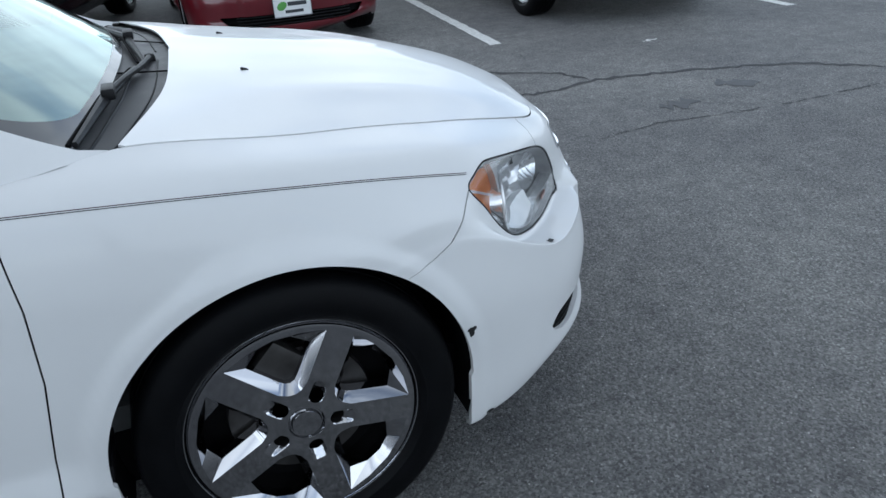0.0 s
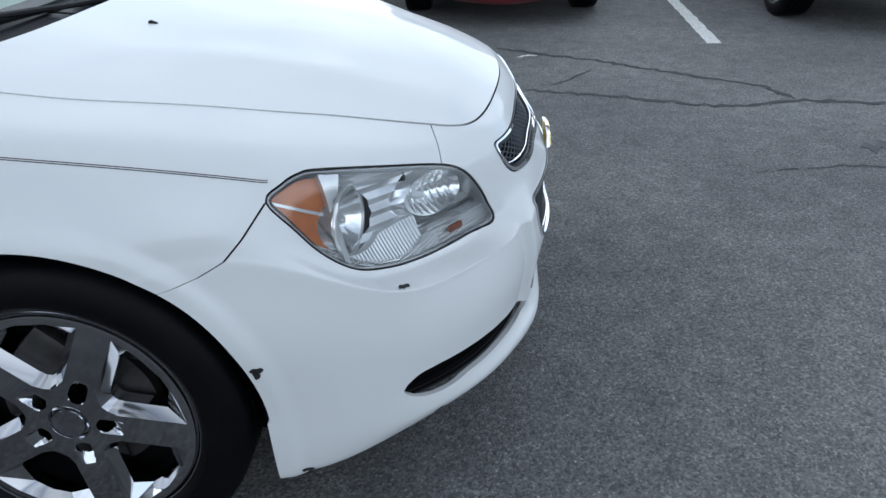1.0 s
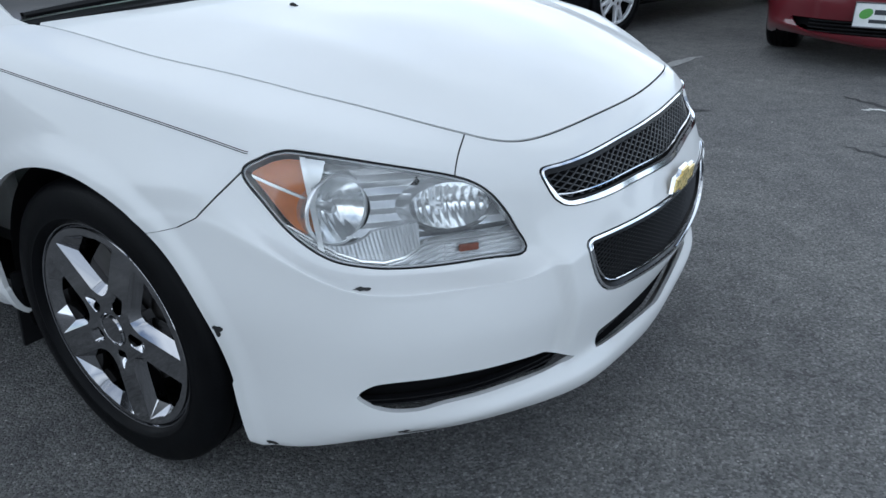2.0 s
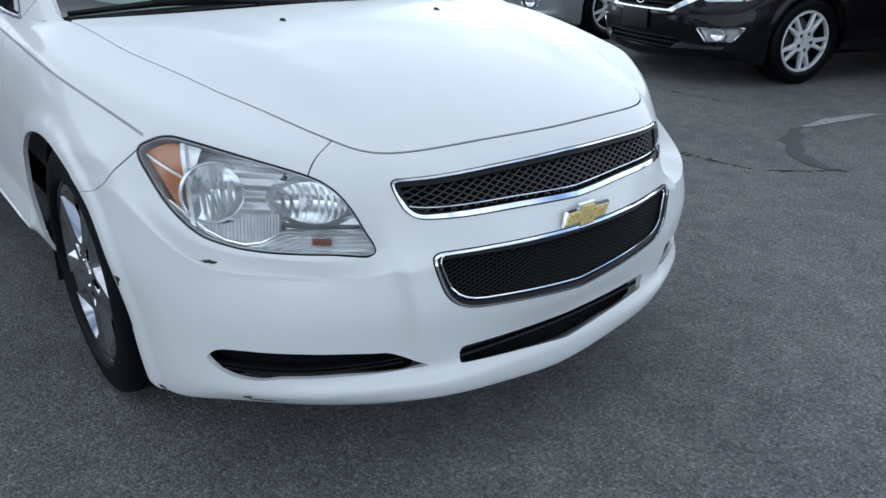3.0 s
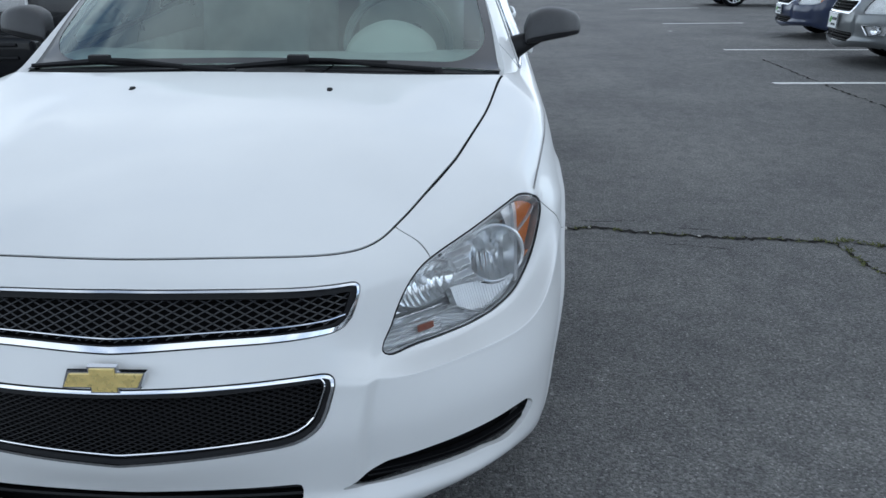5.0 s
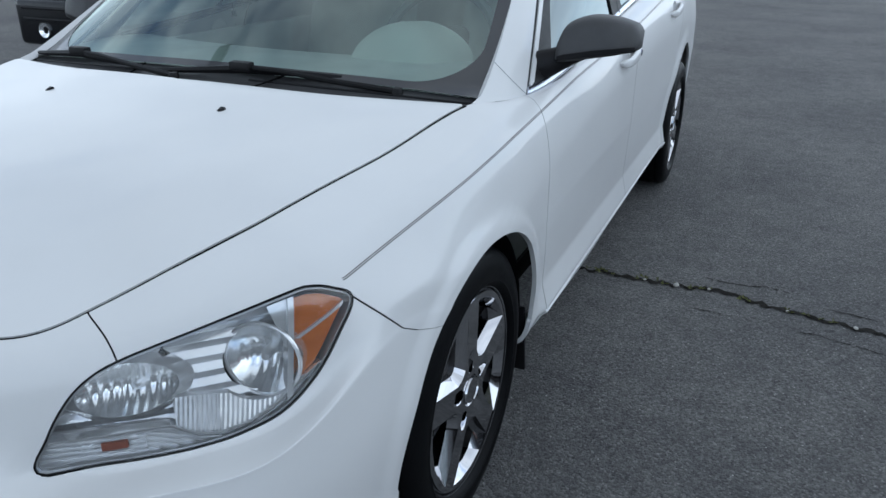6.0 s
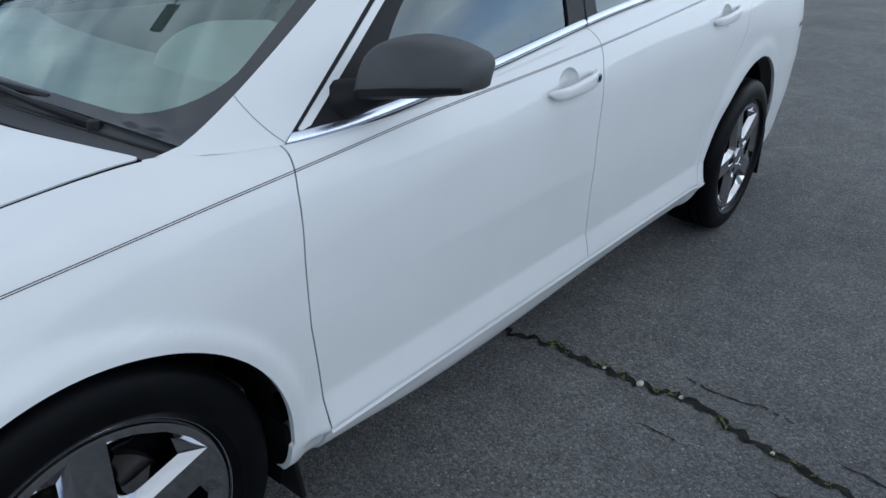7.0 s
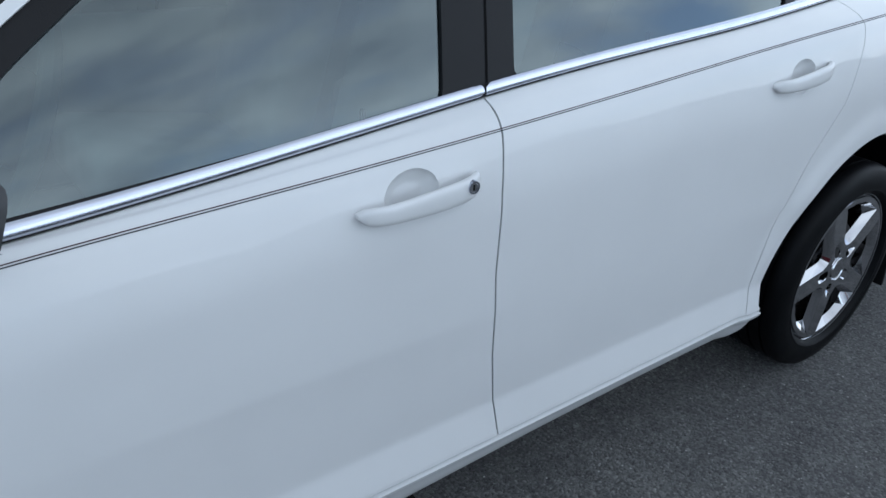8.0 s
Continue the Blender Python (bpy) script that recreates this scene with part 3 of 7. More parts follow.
def lower_body(step=0.008, side_step=0.013, sub=9):
    """The left half of the body below bonnet and windows."""
    ledge, lamp = np.array(LINE_LEDGE), np.array(LINE_LAMP)
    w = np.array([0.3, 0.3, 0.3, 0.12, 0.12, 0.16, 0.3] + [0.3] * 10)[:, None]
    shelf = ledge * (1 - w) + lamp * w
    brow_under = ledge + np.array([0.3, 0.3, 0.3, 0.10, 0.10, 0.16, 0.3] + [0.3] * 10)[:, None] * (np.array(LINE_FACE) - ledge)
    shelf[3:6, 2] = ledge[3:6, 2] + 0.16 * (lamp[3:6, 2] - ledge[3:6, 2])
    lines = [LINE_UNDER, LINE_LIP, LINE_SPLIT, LINE_SLOT, LINE_FACE, brow_under, LINE_LEDGE, shelf, LINE_LAMP, LINE_BROW, LINE_CROWN, top_line()]
    mid = np.array(LINE_FACE)
    u = np.concatenate([[0], np.cumsum(np.linalg.norm(np.diff(mid, axis=0), axis=1))])
    q = np.concatenate([np.linspace(a, b, max(2, int((b - a) / (step if i < 7 else side_step))), endpoint=False) for i, (a, b) in enumerate(zip(u, u[1:]))] + [[u[-1]]])
    flip = np.array([1, -1, 1])
    rows = []
    for ln in lines:
        ln = np.array(ln)
        full = np.concatenate([(ln[1:4] * flip)[::-1], ln, (ln[-4:-1] * flip)[::-1]])
        tt = np.concatenate([-u[1:4][::-1], u, 2 * u[-1] - u[-4:-1][::-1]])
        rows.append(spline(tt, full, q))
    rows = np.array(rows)
    rim = rows[-1, :, 0] > -0.21
    rows[-1, rim, 2] = hood_z(rows[-1, rim, 0], rows[-1, rim, 1]) - 0.002
    rows[:, 0, 1] = 0
    rows[:, -1, 1] = 0
    k = np.arange(len(lines), dtype=float)
    vq = np.linspace(0, len(lines) - 1, sub * (len(lines) - 1) + 1)
    p = pchip(k, rows, vq)
    # the grille block stands proud of the bumper's outer faces
    y, z = p[..., 1], p[..., 2]
    step_y = np.interp(z, [0.30, 0.42, 0.54, 0.66], [0.405, 0.415, 0.435, 0.445]) - y
    fade = np.clip((z - 0.29) / 0.05, 0, 1) * np.clip((0.60 - z) / 0.05, 0, 1) * (p[..., 0] > 0.6)
    edge = 1 / (1 + np.exp(-step_y / 0.004))
    p[..., 0] += fade * (0.008 * edge * np.exp(-np.abs(step_y) / 0.05) - 0.017 * (1 - edge) * np.exp(-np.abs(step_y) / 0.07))
    # the doors tuck in to a crease above the sill and flare out below it
    out = np.interp(p[..., 0], [-2.3, -0.7], [0.855, 0.848])
    door = out + np.interp(z, [0.30, 0.33, 0.406, 0.485, 0.62], [0.006, 0.011, -0.0055, 0.0, 0.008])
    keep = np.clip((-0.37 - p[..., 0]) / 0.08, 0, 1) * np.clip((p[..., 0] + 2.52) / 0.12, 0, 1) * np.clip((z - 0.30) / 0.02, 0, 1) * np.clip((0.62 - z) / 0.06, 0, 1) * (y > 0.6)
    p[..., 1] += keep * (door - y)
    # flared lips round the wheel openings
    for (ax, az, ar), wide, proud in ((ARCH_F, 0.052, 0.009), (ARCH_R, 0.085, 0.009)):
        far = np.where(z > az, np.hypot(p[..., 0] - ax, z - az), np.abs(p[..., 0] - ax)) - ar
        lip = np.clip(1.5 * (1 - far / wide), 0, 1)
        p[..., 1] += proud * lip * lip * (3 - 2 * lip) * (y > 0.6)
    return grid_skin(p, flip=True)


def lamp_coords(p):
    """Along the lamp's slant in plan, and height."""
    return np.stack([-0.793 * (p[:, 0] - 0.777) + 0.609 * (np.abs(p[:, 1]) - 0.473), p[:, 2]], 1)


LAMP_EDGE = rounded([(-0.003, 0.544), (0.014, 0.590), (0.040, 0.634), (0.074, 0.670), (0.127, 0.695), (0.255, 0.727), (0.375, 0.752), (0.412, 0.755), (0.445, 0.746), (0.477, 0.724), (0.446, 0.676), (0.402, 0.617), (0.345, 0.571), (0.280, 0.552), (0.215, 0.5445), (0.150, 0.542), (0.085, 0.5415)], 5)
UPPER_GRILLE = filleted([(-0.406, 0.688), (0, 0.695), (0.412, 0.688), (0.391, 0.616), (0, 0.604), (-0.391, 0.616)], [0.03, 0.005, 0.02, 0.03, 0.005, 0.03])
LOWER_GRILLE = filleted([(-0.376, 0.552), (0, 0.548), (0.376, 0.552), (0.341, 0.431), (0, 0.399), (-0.341, 0.431)], [0.03, 0.005, 0.03, 0.07, 0.01, 0.07])
MID_SLOT = filleted([(-0.304, 0.328), (0, 0.318), (0.304, 0.328), (0.300, 0.286), (0, 0.258), (-0.300, 0.286)], [0.015, 0.005, 0.015, 0.006, 0.005, 0.006])
FOG_SLOT = filleted([(0.368, 0.300), (0.455, 0.347), (0.53, 0.360), (0.613, 0.367), (0.70, 0.369), (0.730, 0.365), (0.747, 0.338), (0.733, 0.316), (0.712, 0.301), (0.676, 0.298), (0.642, 0.306), (0.545, 0.306), (0.455, 0.301)], [0.002, 0.004, 0.03, 0.03, 0.02, 0.012, 0.012, 0.012, 0.02, 0.015, 0.01, 0.02, 0.02])


def arch(p, a):
    """Positive inside a wheel opening."""
    x, z, r = a
    d = np.where(p[:, 2] > z, r - np.hypot(p[:, 0] - x, p[:, 2] - z), r * 0.985 - np.abs(p[:, 0] - x))
    return np.where(np.abs(p[:, 1]) > 0.45, d, -1)


def edge_x(z, pts):
    pts = np.array(sorted(pts, key=lambda a: a[1]))
    return np.interp(z, pts[:, 1], pts[:, 0])


DOOR_A = [(-0.426, 0.90), (-0.408, 0.84), (-0.398, 0.72), (-0.406, 0.58), (-0.434, 0.42), (-0.446, 0.30), (-0.446, 0.1)]
DOOR_B = [(-1.464, 1.02), (-1.456, 0.94), (-1.446, 0.85), (-1.446, 0.70), (-1.462, 0.52), (-1.482, 0.40), (-1.488, 0.33), (-1.488, 0.1)]
DOOR_C = [(-2.60, 1.12), (-2.58, 1.0), (-2.52, 0.86), (-2.43, 0.74), (-2.36, 0.60), (-2.33, 0.45), (-2.32, 0.33), (-2.32, 0.1)]
GAP = 0.0030

# ---- the ground ----
def ground_sheet():
    n = 41
    s = np.linspace(-1, 1, n)
    s = np.sign(s) * np.abs(s) ** 2.2 * 400
    gx, gy = np.meshgrid(s, s, indexing="ij")
    sk = grid_skin(np.stack([gx, gy, gx * 0], 2))
    me = smooth_mesh("ground", sk.v, sk.t)
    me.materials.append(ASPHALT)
    return tagged(new("ground", me), "worn dark grey asphalt of a car park", "ground", kind="structure")


ground_sheet()

# ---- the white sedan ----


WHEEL_KIT = {}


def wheel_kit(style, finish):
    """The parts of one kind of wheel, as (name, mesh, label): axle along y, outer face towards +y."""
    hold = new("kit")
    R = 0.324
    prof = [(0.212, -0.205), (0.222, -0.212), (0.27, -0.222), (R - 0.012, -0.205), (R - 0.002, -0.19)]
    for g in (-0.155, -0.115, -0.075, -0.035):
        prof += [(R, g - 0.012), (R, g - 0.004), (R - 0.008, g - 0.003), (R - 0.008, g + 0.003), (R, g + 0.004), (R, g + 0.008)]
    prof += [(R - 0.002, -0.012), (R - 0.008, 0.000), (R - 0.020, 0.008), (R - 0.040, 0.013), (0.264, 0.016), (0.256, 0.0135), (0.250, 0.0145), (0.243, 0.010), (0.2375, 0.004), (0.234, -0.004), (0.219, -0.02)]
    part("tyre", turned(prof, 72), RUBBER, hold, "black rubber tyre")
    if style == "cover":
        part("rim_edge", turned([(0.2270, -0.005), (0.2278, -0.0008), (0.2292, -0.0002), (0.2300, -0.005)], 72), CHROME, hold, "bright rim edge")
    rr, tt = np.linspace(0.0, 0.2276, 90), np.linspace(0, 2 * np.pi, 361)
    rg, tg = np.meshgrid(rr, tt, indexing="ij")
    q = np.stack([(rg * np.cos(tg)).ravel(), (rg * np.sin(tg)).ravel()], 1)
    if style == "cover":
        half = [(0.0775, 0.0125), (0.0875, 0.0285), (0.184, 0.0990), (0.1995, 0.0537)]
        deep = [(0.0925, 0.0095), (0.1030, 0.0195), (0.161, 0.0627), (0.187, 0.0341)]
        mouth = [(0.0745, 0.0)] + half + [(0.2065, 0.0)]
        floor_ = [(0.0895, 0.0)] + deep + [(0.194, 0.0)]
        flip = lambda pts: np.array(pts + [(x, -y) for x, y in pts[-2:0:-1]])
        shapes = [(36, 0.019, flip(floor_))]
    else:
        shapes = [(36, 0.004, filleted([(0.080, -0.020), (0.196, -0.078), (0.207, 0.0), (0.196, 0.078), (0.080, 0.020)], 0.010, 3)), (0, 0.004, filleted([(0.108, -0.004), (0.199, -0.030), (0.206, 0.0), (0.199, 0.030), (0.108, 0.004)], 0.006, 3))]

    def face_h(r):
        h = 0.002 - 0.05 * np.clip(0.17 - r, 0, 0.12) * (0.5 if style == "cover" else 1) - 0.012 * np.clip((r - 0.2195) / 0.008, 0, 1)
        return h - 0.004 * ((r > 0.030) & (r < 0.035)) + 0.003 * (r <= 0.030)

    def pocket(p):
        """The ramped recess outside each wheel nut."""
        a = np.arctan2(p[:, 1], p[:, 0])
        a = (a + np.pi / 5) % (2 * np.pi / 5) - np.pi / 5
        r = np.linalg.norm(p, axis=1)
        u, v = r * np.cos(a), r * np.abs(np.sin(a))
        return -0.011 * np.clip((0.098 - u) / 0.026, 0, 1) * np.clip((0.0155 - v) / 0.006, 0, 1) * np.clip((u - 0.050) / 0.01, 0, 1)

    hole = np.full(len(q), -1.0)
    bevels = []
    for k in range(5):
        for turn, wide, shape in shapes:
            nb, na = np.roll(shape, 1, 0), np.roll(shape, -1, 0)
            along = na - nb
            nrm = np.stack([along[:, 1], -along[:, 0]], 1) / np.linalg.norm(along, axis=1)[:, None]
            mid = shape.mean(0)
            if ((shape - mid) * nrm).sum() < 0:
                nrm = -nrm
            big = flip(mouth) if style == "cover" else shape + nrm * wide
            a = radians(turn + 72 * k)
            rot = np.array([[math.cos(a), math.sin(a)], [-math.sin(a), math.cos(a)]])
            big, small = big @ rot, shape @ rot
            hole = np.maximum(hole, outline(q, big))
            hb, n = face_h(np.linalg.norm(big, axis=1)), len(big)
            ring = np.concatenate([np.stack([big[:, 0], hb, big[:, 1]], 1), np.stack([small[:, 0], hb - wide * 1.1, small[:, 1]], 1), np.stack([small[:, 0], hb - wide * 1.1 - 0.025, small[:, 1]], 1)])
            faces = []
            for i in range(n):
                j = (i + 1) % n
                faces += [(i, j, n + j), (i, n + j, n + i), (n + i, n + j, 2 * n + j), (n + i, 2 * n + j, 2 * n + i)]
            bevels.append(Skin(ring, ring * 0 + (0, 1, 0), np.array(faces)))
        b = radians(72 * k)
        hole = np.maximum(hole, 0.0145 - np.hypot(q[:, 0] - 0.061 * math.cos(b), q[:, 1] - 0.061 * math.sin(b)))
    sk = grid_skin(np.stack([q[:, 0], face_h(rg.ravel()) + (pocket(q) if style == "cover" else 0), q[:, 1]], 1).reshape(*rg.shape, 3), flip=True)
    if sk.n[len(sk.n) // 2][1] < 0:
        sk = Skin(sk.v, -sk.n, sk.t[:, ::-1])
    name = "wheel_cover" if style == "cover" else "rim"
    skin_part(name, sk.cut(-hole), finish, hold, "polished wheel face with five broad spokes" if style == "cover" else "silver alloy wheel with twin spokes", sharp=22)
    for piece in bevels:
        skin_part("spoke_bevel", piece, finish, hold, sharp=22)
    # near-black backing, the shade behind the spokes put into its colour
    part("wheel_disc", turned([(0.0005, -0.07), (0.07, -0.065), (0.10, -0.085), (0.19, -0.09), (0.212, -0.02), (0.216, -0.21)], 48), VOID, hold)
    part("brake_disc", turned([(0.075, -0.055), (0.145, -0.055), (0.147, -0.075)], 48), STEEL, hold, "grey steel brake disc")
    part("brake_caliper", box((0.055, -0.075, 0.03), (0.15, -0.035, 0.11), 0.012), STEEL, hold)
    for sx in (-1, 1):
        bow = bmesh.new()
        rows = [[bow.verts.new((sx * (0.004 + rad * math.cos(a)), y, rad * 0.9 * math.sin(a))) for a in np.linspace(-1.0, 1.0, 9)] for rad, y in ((0.034, 0.000), (0.0325, 0.0035), (0.031, 0.000))]
        for a, b in zip(rows, rows[1:]):
            for i in range(8):
                bow.faces.new((a[i], a[i + 1], b[i + 1], b[i]))
        part("cap_badge", bow, CHROME, hold)
    kit = [(o.name.split(".")[0], o.data, str(o.get("label", ""))) for o in hold.children]
    for o in list(hold.children):
        bpy.data.objects.remove(o)
    bpy.data.objects.remove(hold)
    return kit


def wheel_parts(parent, m, phase, style="cover", finish=None):
    key = (style, (finish or WHEEL).name)
    if key not in WHEEL_KIT:
        WHEEL_KIT[key] = wheel_kit(style, finish or WHEEL)
    w = new("wheel")
    w.parent = parent
    w.matrix_basis = m @ pose(0, 0, 0, 0, -phase, 0)
    for name, me, label in WHEEL_KIT[key]:
        o = new(name, me)
        o.parent = w
        if name not in ("tyre", "brake_disc", "brake_caliper"):
            o.scale = (1.025, 1.0, 1.025)
        if label:
            tagged(o, label)
    return w


def build_sedan():
    car = thing("sedan", "white four-door sedan with chipped bumper paint, parked on the asphalt", "car")
    sk = lower_body()
    sk = sk.cut(-arch(sk.v, ARCH_F))
    sk = sk.cut(-arch(sk.v, ARCH_R))

    def lamp_d(p):
        return np.where((p[:, 0] > 0.25) & (p[:, 2] > 0.5), outline(lamp_coords(p), LAMP_EDGE), -1)

    def nose_d(p, poly):
        return np.where(p[:, 0] > 0.5, outline(p[:, 1:], poly), -1)

    # a table of the nose's depth, to hang grilles on
    cols = np.linspace(-0.02, 0.47, 50)
    whole = lower_body()
    n_v = 100  # nine steps between each two of twelve lines
    gridp = whole.v.reshape(n_v, -1, 3)
    zq = np.linspace(0.17, 0.71, 109)
    xt = np.array([np.interp(zq, gridp[:, j, 2], gridp[:, j, 0]) for j in range(86)])
    yt = np.array([np.interp(zq, gridp[:, j, 2], gridp[:, j, 1]) for j in range(86)])
    table = np.array([np.interp(cols, yt[:, i], xt[:, i]) for i in range(len(zq))])

    def nose_x(y, z):
        y, z = np.abs(np.asarray(y, float)), np.asarray(z, float)
        fy, fz = (y - cols[0]) / (cols[1] - cols[0]), (z - zq[0]) / (zq[1] - zq[0])
        i, j = np.clip(fz.astype(int), 0, len(zq) - 2), np.clip(fy.astype(int), 0, len(cols) - 2)
        a, b = fz - i, fy - j
        return table[i, j] * (1 - a) * (1 - b) + table[i + 1, j] * a * (1 - b) + table[i, j + 1] * (1 - a) * b + table[i + 1, j + 1] * a * b

    lens = sk.cut(lamp_d(sk.v) + 0.02).finer(2)
    lens = lens.cut(lamp_d(lens.v))
    rest = sk.cut(-lamp_d(sk.v) - 0.0018)
    for poly in (UPPER_GRILLE, LOWER_GRILLE, MID_SLOT, FOG_SLOT):
        rest = rest.cut(-nose_d(rest.v, poly) - (0.0022 if poly is UPPER_GRILLE or poly is LOWER_GRILLE else 0))

    def bumper_d(p):
        plan = (p[:, 0] - 0.645) * 0.953 - (p[:, 1] - 0.470) * 0.304
        side = p[:, 0] - edge_x(p[:, 2], [(0.9, 0.744), (0.402, 0.733), (0.362, 0.68), (0.332, 0.648), (0.288, 0.624), (0.225, 0.606), (0.10, 0.575), (0.0, 0.2)])
        back = np.where(p[:, 0] < -1.5, -1, 1)
        return np.where((p[:, 2] > 0.69) & (p[:, 0] > 0.5), plan, side) * back - np.where(p[:, 0] < -1, 9, 0)

    half_gap = GAP * np.where((rest.v[:, 2] > 0.69) & (rest.v[:, 0] > 0.5), 0.42, 0.72)
    bumper = rest.cut(bumper_d(rest.v) - half_gap)
    flank = rest.cut(-bumper_d(rest.v) - half_gap)
    skin_part("front_bumper", bumper.both(), WHITE, car, "white bumper with chipped and scraped paint", fold=0.012)
    a_d = flank.v[:, 0] - edge_x(flank.v[:, 2], DOOR_A)
    fender = flank.cut(a_d - GAP * 0.55)
    rear = flank.cut(-a_d - GAP * 0.55)
    sill_z = np.interp(rear.v[:, 0], [-2.4, -0.4], [0.330, 0.321])
    low = (rear.v[:, 2] - sill_z)
    infront = rear.v[:, 0] - (-2.45)
    rocker = rear.cut(np.minimum(-low - GAP, infront))
    rear = rear.cut(np.maximum(low - GAP, -infront))
    b_d = rear.v[:, 0] - edge_x(rear.v[:, 2], DOOR_B)
    door_f = rear.cut(b_d - GAP * 0.6)
    rear = rear.cut(-b_d - GAP * 0.6)
    c_d = rear.v[:, 0] - edge_x(rear.v[:, 2], DOOR_C)
    door_r = rear.cut(c_d - GAP * 0.42)
    quarter = rear.cut(-c_d - GAP * 0.42)
    cups = {}
    for key, cx, cz in (("f", -1.272, 0.880), ("r", -2.318, 0.947)):
        shape = rounded([(cx + 0.050 * math.cos(a), cz + 0.037 * math.sin(a) + 0.09 * (cx - (cx + 0.05 * math.cos(a)))) for a in np.linspace(0, 2 * math.pi, 13)[:-1]], 4)
        panel = door_f if key == "f" else door_r
        d = outline(panel.v[:, [0, 2]], shape)
        cup = panel.cut(d + 0.02).finer(2)
        cup = cup.cut(outline(cup.v[:, [0, 2]], shape))
        deep = 0.019 * np.clip(outline(cup.v[:, [0, 2]], shape) / 0.020, 0, 1) ** 0.6
        cups[key] = Skin(cup.v - cup.n * deep[:, None], cup.n, cup.t)
        if key == "f":
            door_f = panel.cut(-d)
        else:
            door_r = panel.cut(-d)
    # near-black bands set under the panel gaps as painted shade
    gap_shades = []
    for value, top in ((bumper_d, 0.0045), (lambda p: p[:, 0] - edge_x(p[:, 2], DOOR_A), 0.005), (lambda p: p[:, 0] - edge_x(p[:, 2], DOOR_B), 0.005), (lambda p: p[:, 0] - edge_x(p[:, 2], DOOR_C), 0.005)):
        line = sk.cut(value(sk.v) + top)
        line = line.cut(top - value(line.v))
        line = line.cut(np.where(lamp_d(line.v) > -0.004, -1.0, 1.0))
        line = line.cut(line.v[:, 2] - (0.34 if value is not bumper_d else 0.2))
        gap_shades.append(line.moved(-0.0035))
    flanges = []
    for ax in (ARCH_F, ARCH_R):
        ring = flank.cut(0.004 + arch(flank.v, ax))
        if len(ring.t):
            flanges.append(ring.moved(-0.0006))
    doors = {}
    for side in (1, -1):
        for line in gap_shades:
            for piece in line.islands():
                skin_part("panel_seal", piece if side > 0 else piece.mirrored(), VOID, car, "near-black strip laid in the panel gap as its shade")
        for ring in flanges:
            skin_part("arch_flange", ring if side > 0 else ring.mirrored(), WHITE, car, "inner flange of the wheel arch", fold=0.011)
        f = (lambda s: s) if side > 0 else (lambda s: s.mirrored())
        skin_part("front_fender", f(fender), WHITE, car, fold=0.005)
        doors["f", side] = skin_part("front_door", f(door_f), WHITE, car, fold=0.005)
        doors["r", side] = skin_part("rear_door", f(door_r), WHITE, car, fold=0.005)
        for key in "fr":
            skin_part("handle_cup", f(cups[key]), WHITE, doors[key, side], "rounded recess behind the handle", sharp=50)
        skin_part("quarter_panel", f(quarter), WHITE, car, fold=0.005)
        skin_part("rocker_panel", f(rocker.moved(0.006)), WHITE, car, fold=0.014)
    # bonnet
    hx, hy = np.meshgrid(np.arange(-0.30, 0.83, 0.011), np.arange(0, 0.761, 0.011), indexing="ij")
    hood = grid_skin(np.stack([hx, hy, hood_z(hx.ravel(), hy.ravel()).reshape(hx.shape)], 2))
    edge = gridp[-1]
    fine = edge[edge[:, 0] > -0.212][:, :2]
    back = spline([0, 0.2, 0.4, 0.55, 0.68, 0.72], [-0.088, -0.100, -0.124, -0.165, -0.208, -0.222], np.linspace(0.706, 0, 20))
    plan = np.concatenate([[(0.790, -0.2)], fine, np.stack([back, np.linspace(0.706, 0, 20)], 1), [(-0.088, -0.2)]])
    inset = outline(hood.v[:, :2], plan)
    left, right = hood.cut(inset - 0.0026 - 0.0014 * np.clip((0.74 - hood.v[:, 0]) / 0.2, 0, 1)), hood.cut(inset - 0.0010 - 0.0016 * np.clip((hood.v[:, 0] - 0.36) / 0.2, 0, 1)).mirrored()
    hood = Skin(np.concatenate([left.v, right.v]), np.concatenate([left.n, right.n]), np.concatenate([left.t, right.t + len(left.v)]))
    # a near-black rod added along the bonnet seam, so the gap reads as shaded
    for s in (1, -1):
        seam = [(x - 0.0010, s * (y - 0.0010), float(hood_z(np.array([x]), np.array([y]))[0]) - 0.0066) for x, y in fine]
        part("hood_seal", tube(seam, [0.0040 + (0.0015 * min(1, max(0, (0.72 - q[0]) / 0.25)) if s > 0 else 0) for q in seam], 8), VOID, car, "near-black rod under the bonnet edge, added as the gap's shade")
    skin_part("hood", hood, WHITE, car, "white bonnet with a soft crease each side", fold=0.004)
    # chrome surrounds, meshes and near-black grille backs that stand in for shade
    for name, poly, wide, cell in (("upper_grille", UPPER_GRILLE, 0.0038, (0.027, 0.0125)), ("lower_grille", LOWER_GRILLE, 0.0055, (0.020, 0.0092))):
        g = new(name)
        g.parent = car
        tagged(g, "black diamond mesh grille in a bright chrome surround")
        d = nose_d(sk.v, poly)
        ring = sk.cut(d - 0.0004)
        dd = nose_d(ring.v, poly)
        low = np.interp(np.abs(ring.v[:, 1]), [0, 0.3, 0.45], [0.0095, 0.0095, 0.005]) if name == "upper_grille" else 0.0048
        mid = np.interp(np.abs(ring.v[:, 1]), [0, 0.4], [0.647, 0.650]) if name == "upper_grille" else 0
        width = np.where(ring.v[:, 2] < mid, low, wide)
        skin_part("chrome_surround", ring.cut(width - dd).moved(0.003).both(), CHROME, g, "bright chrome frame", fold=0.016)
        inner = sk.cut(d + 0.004)
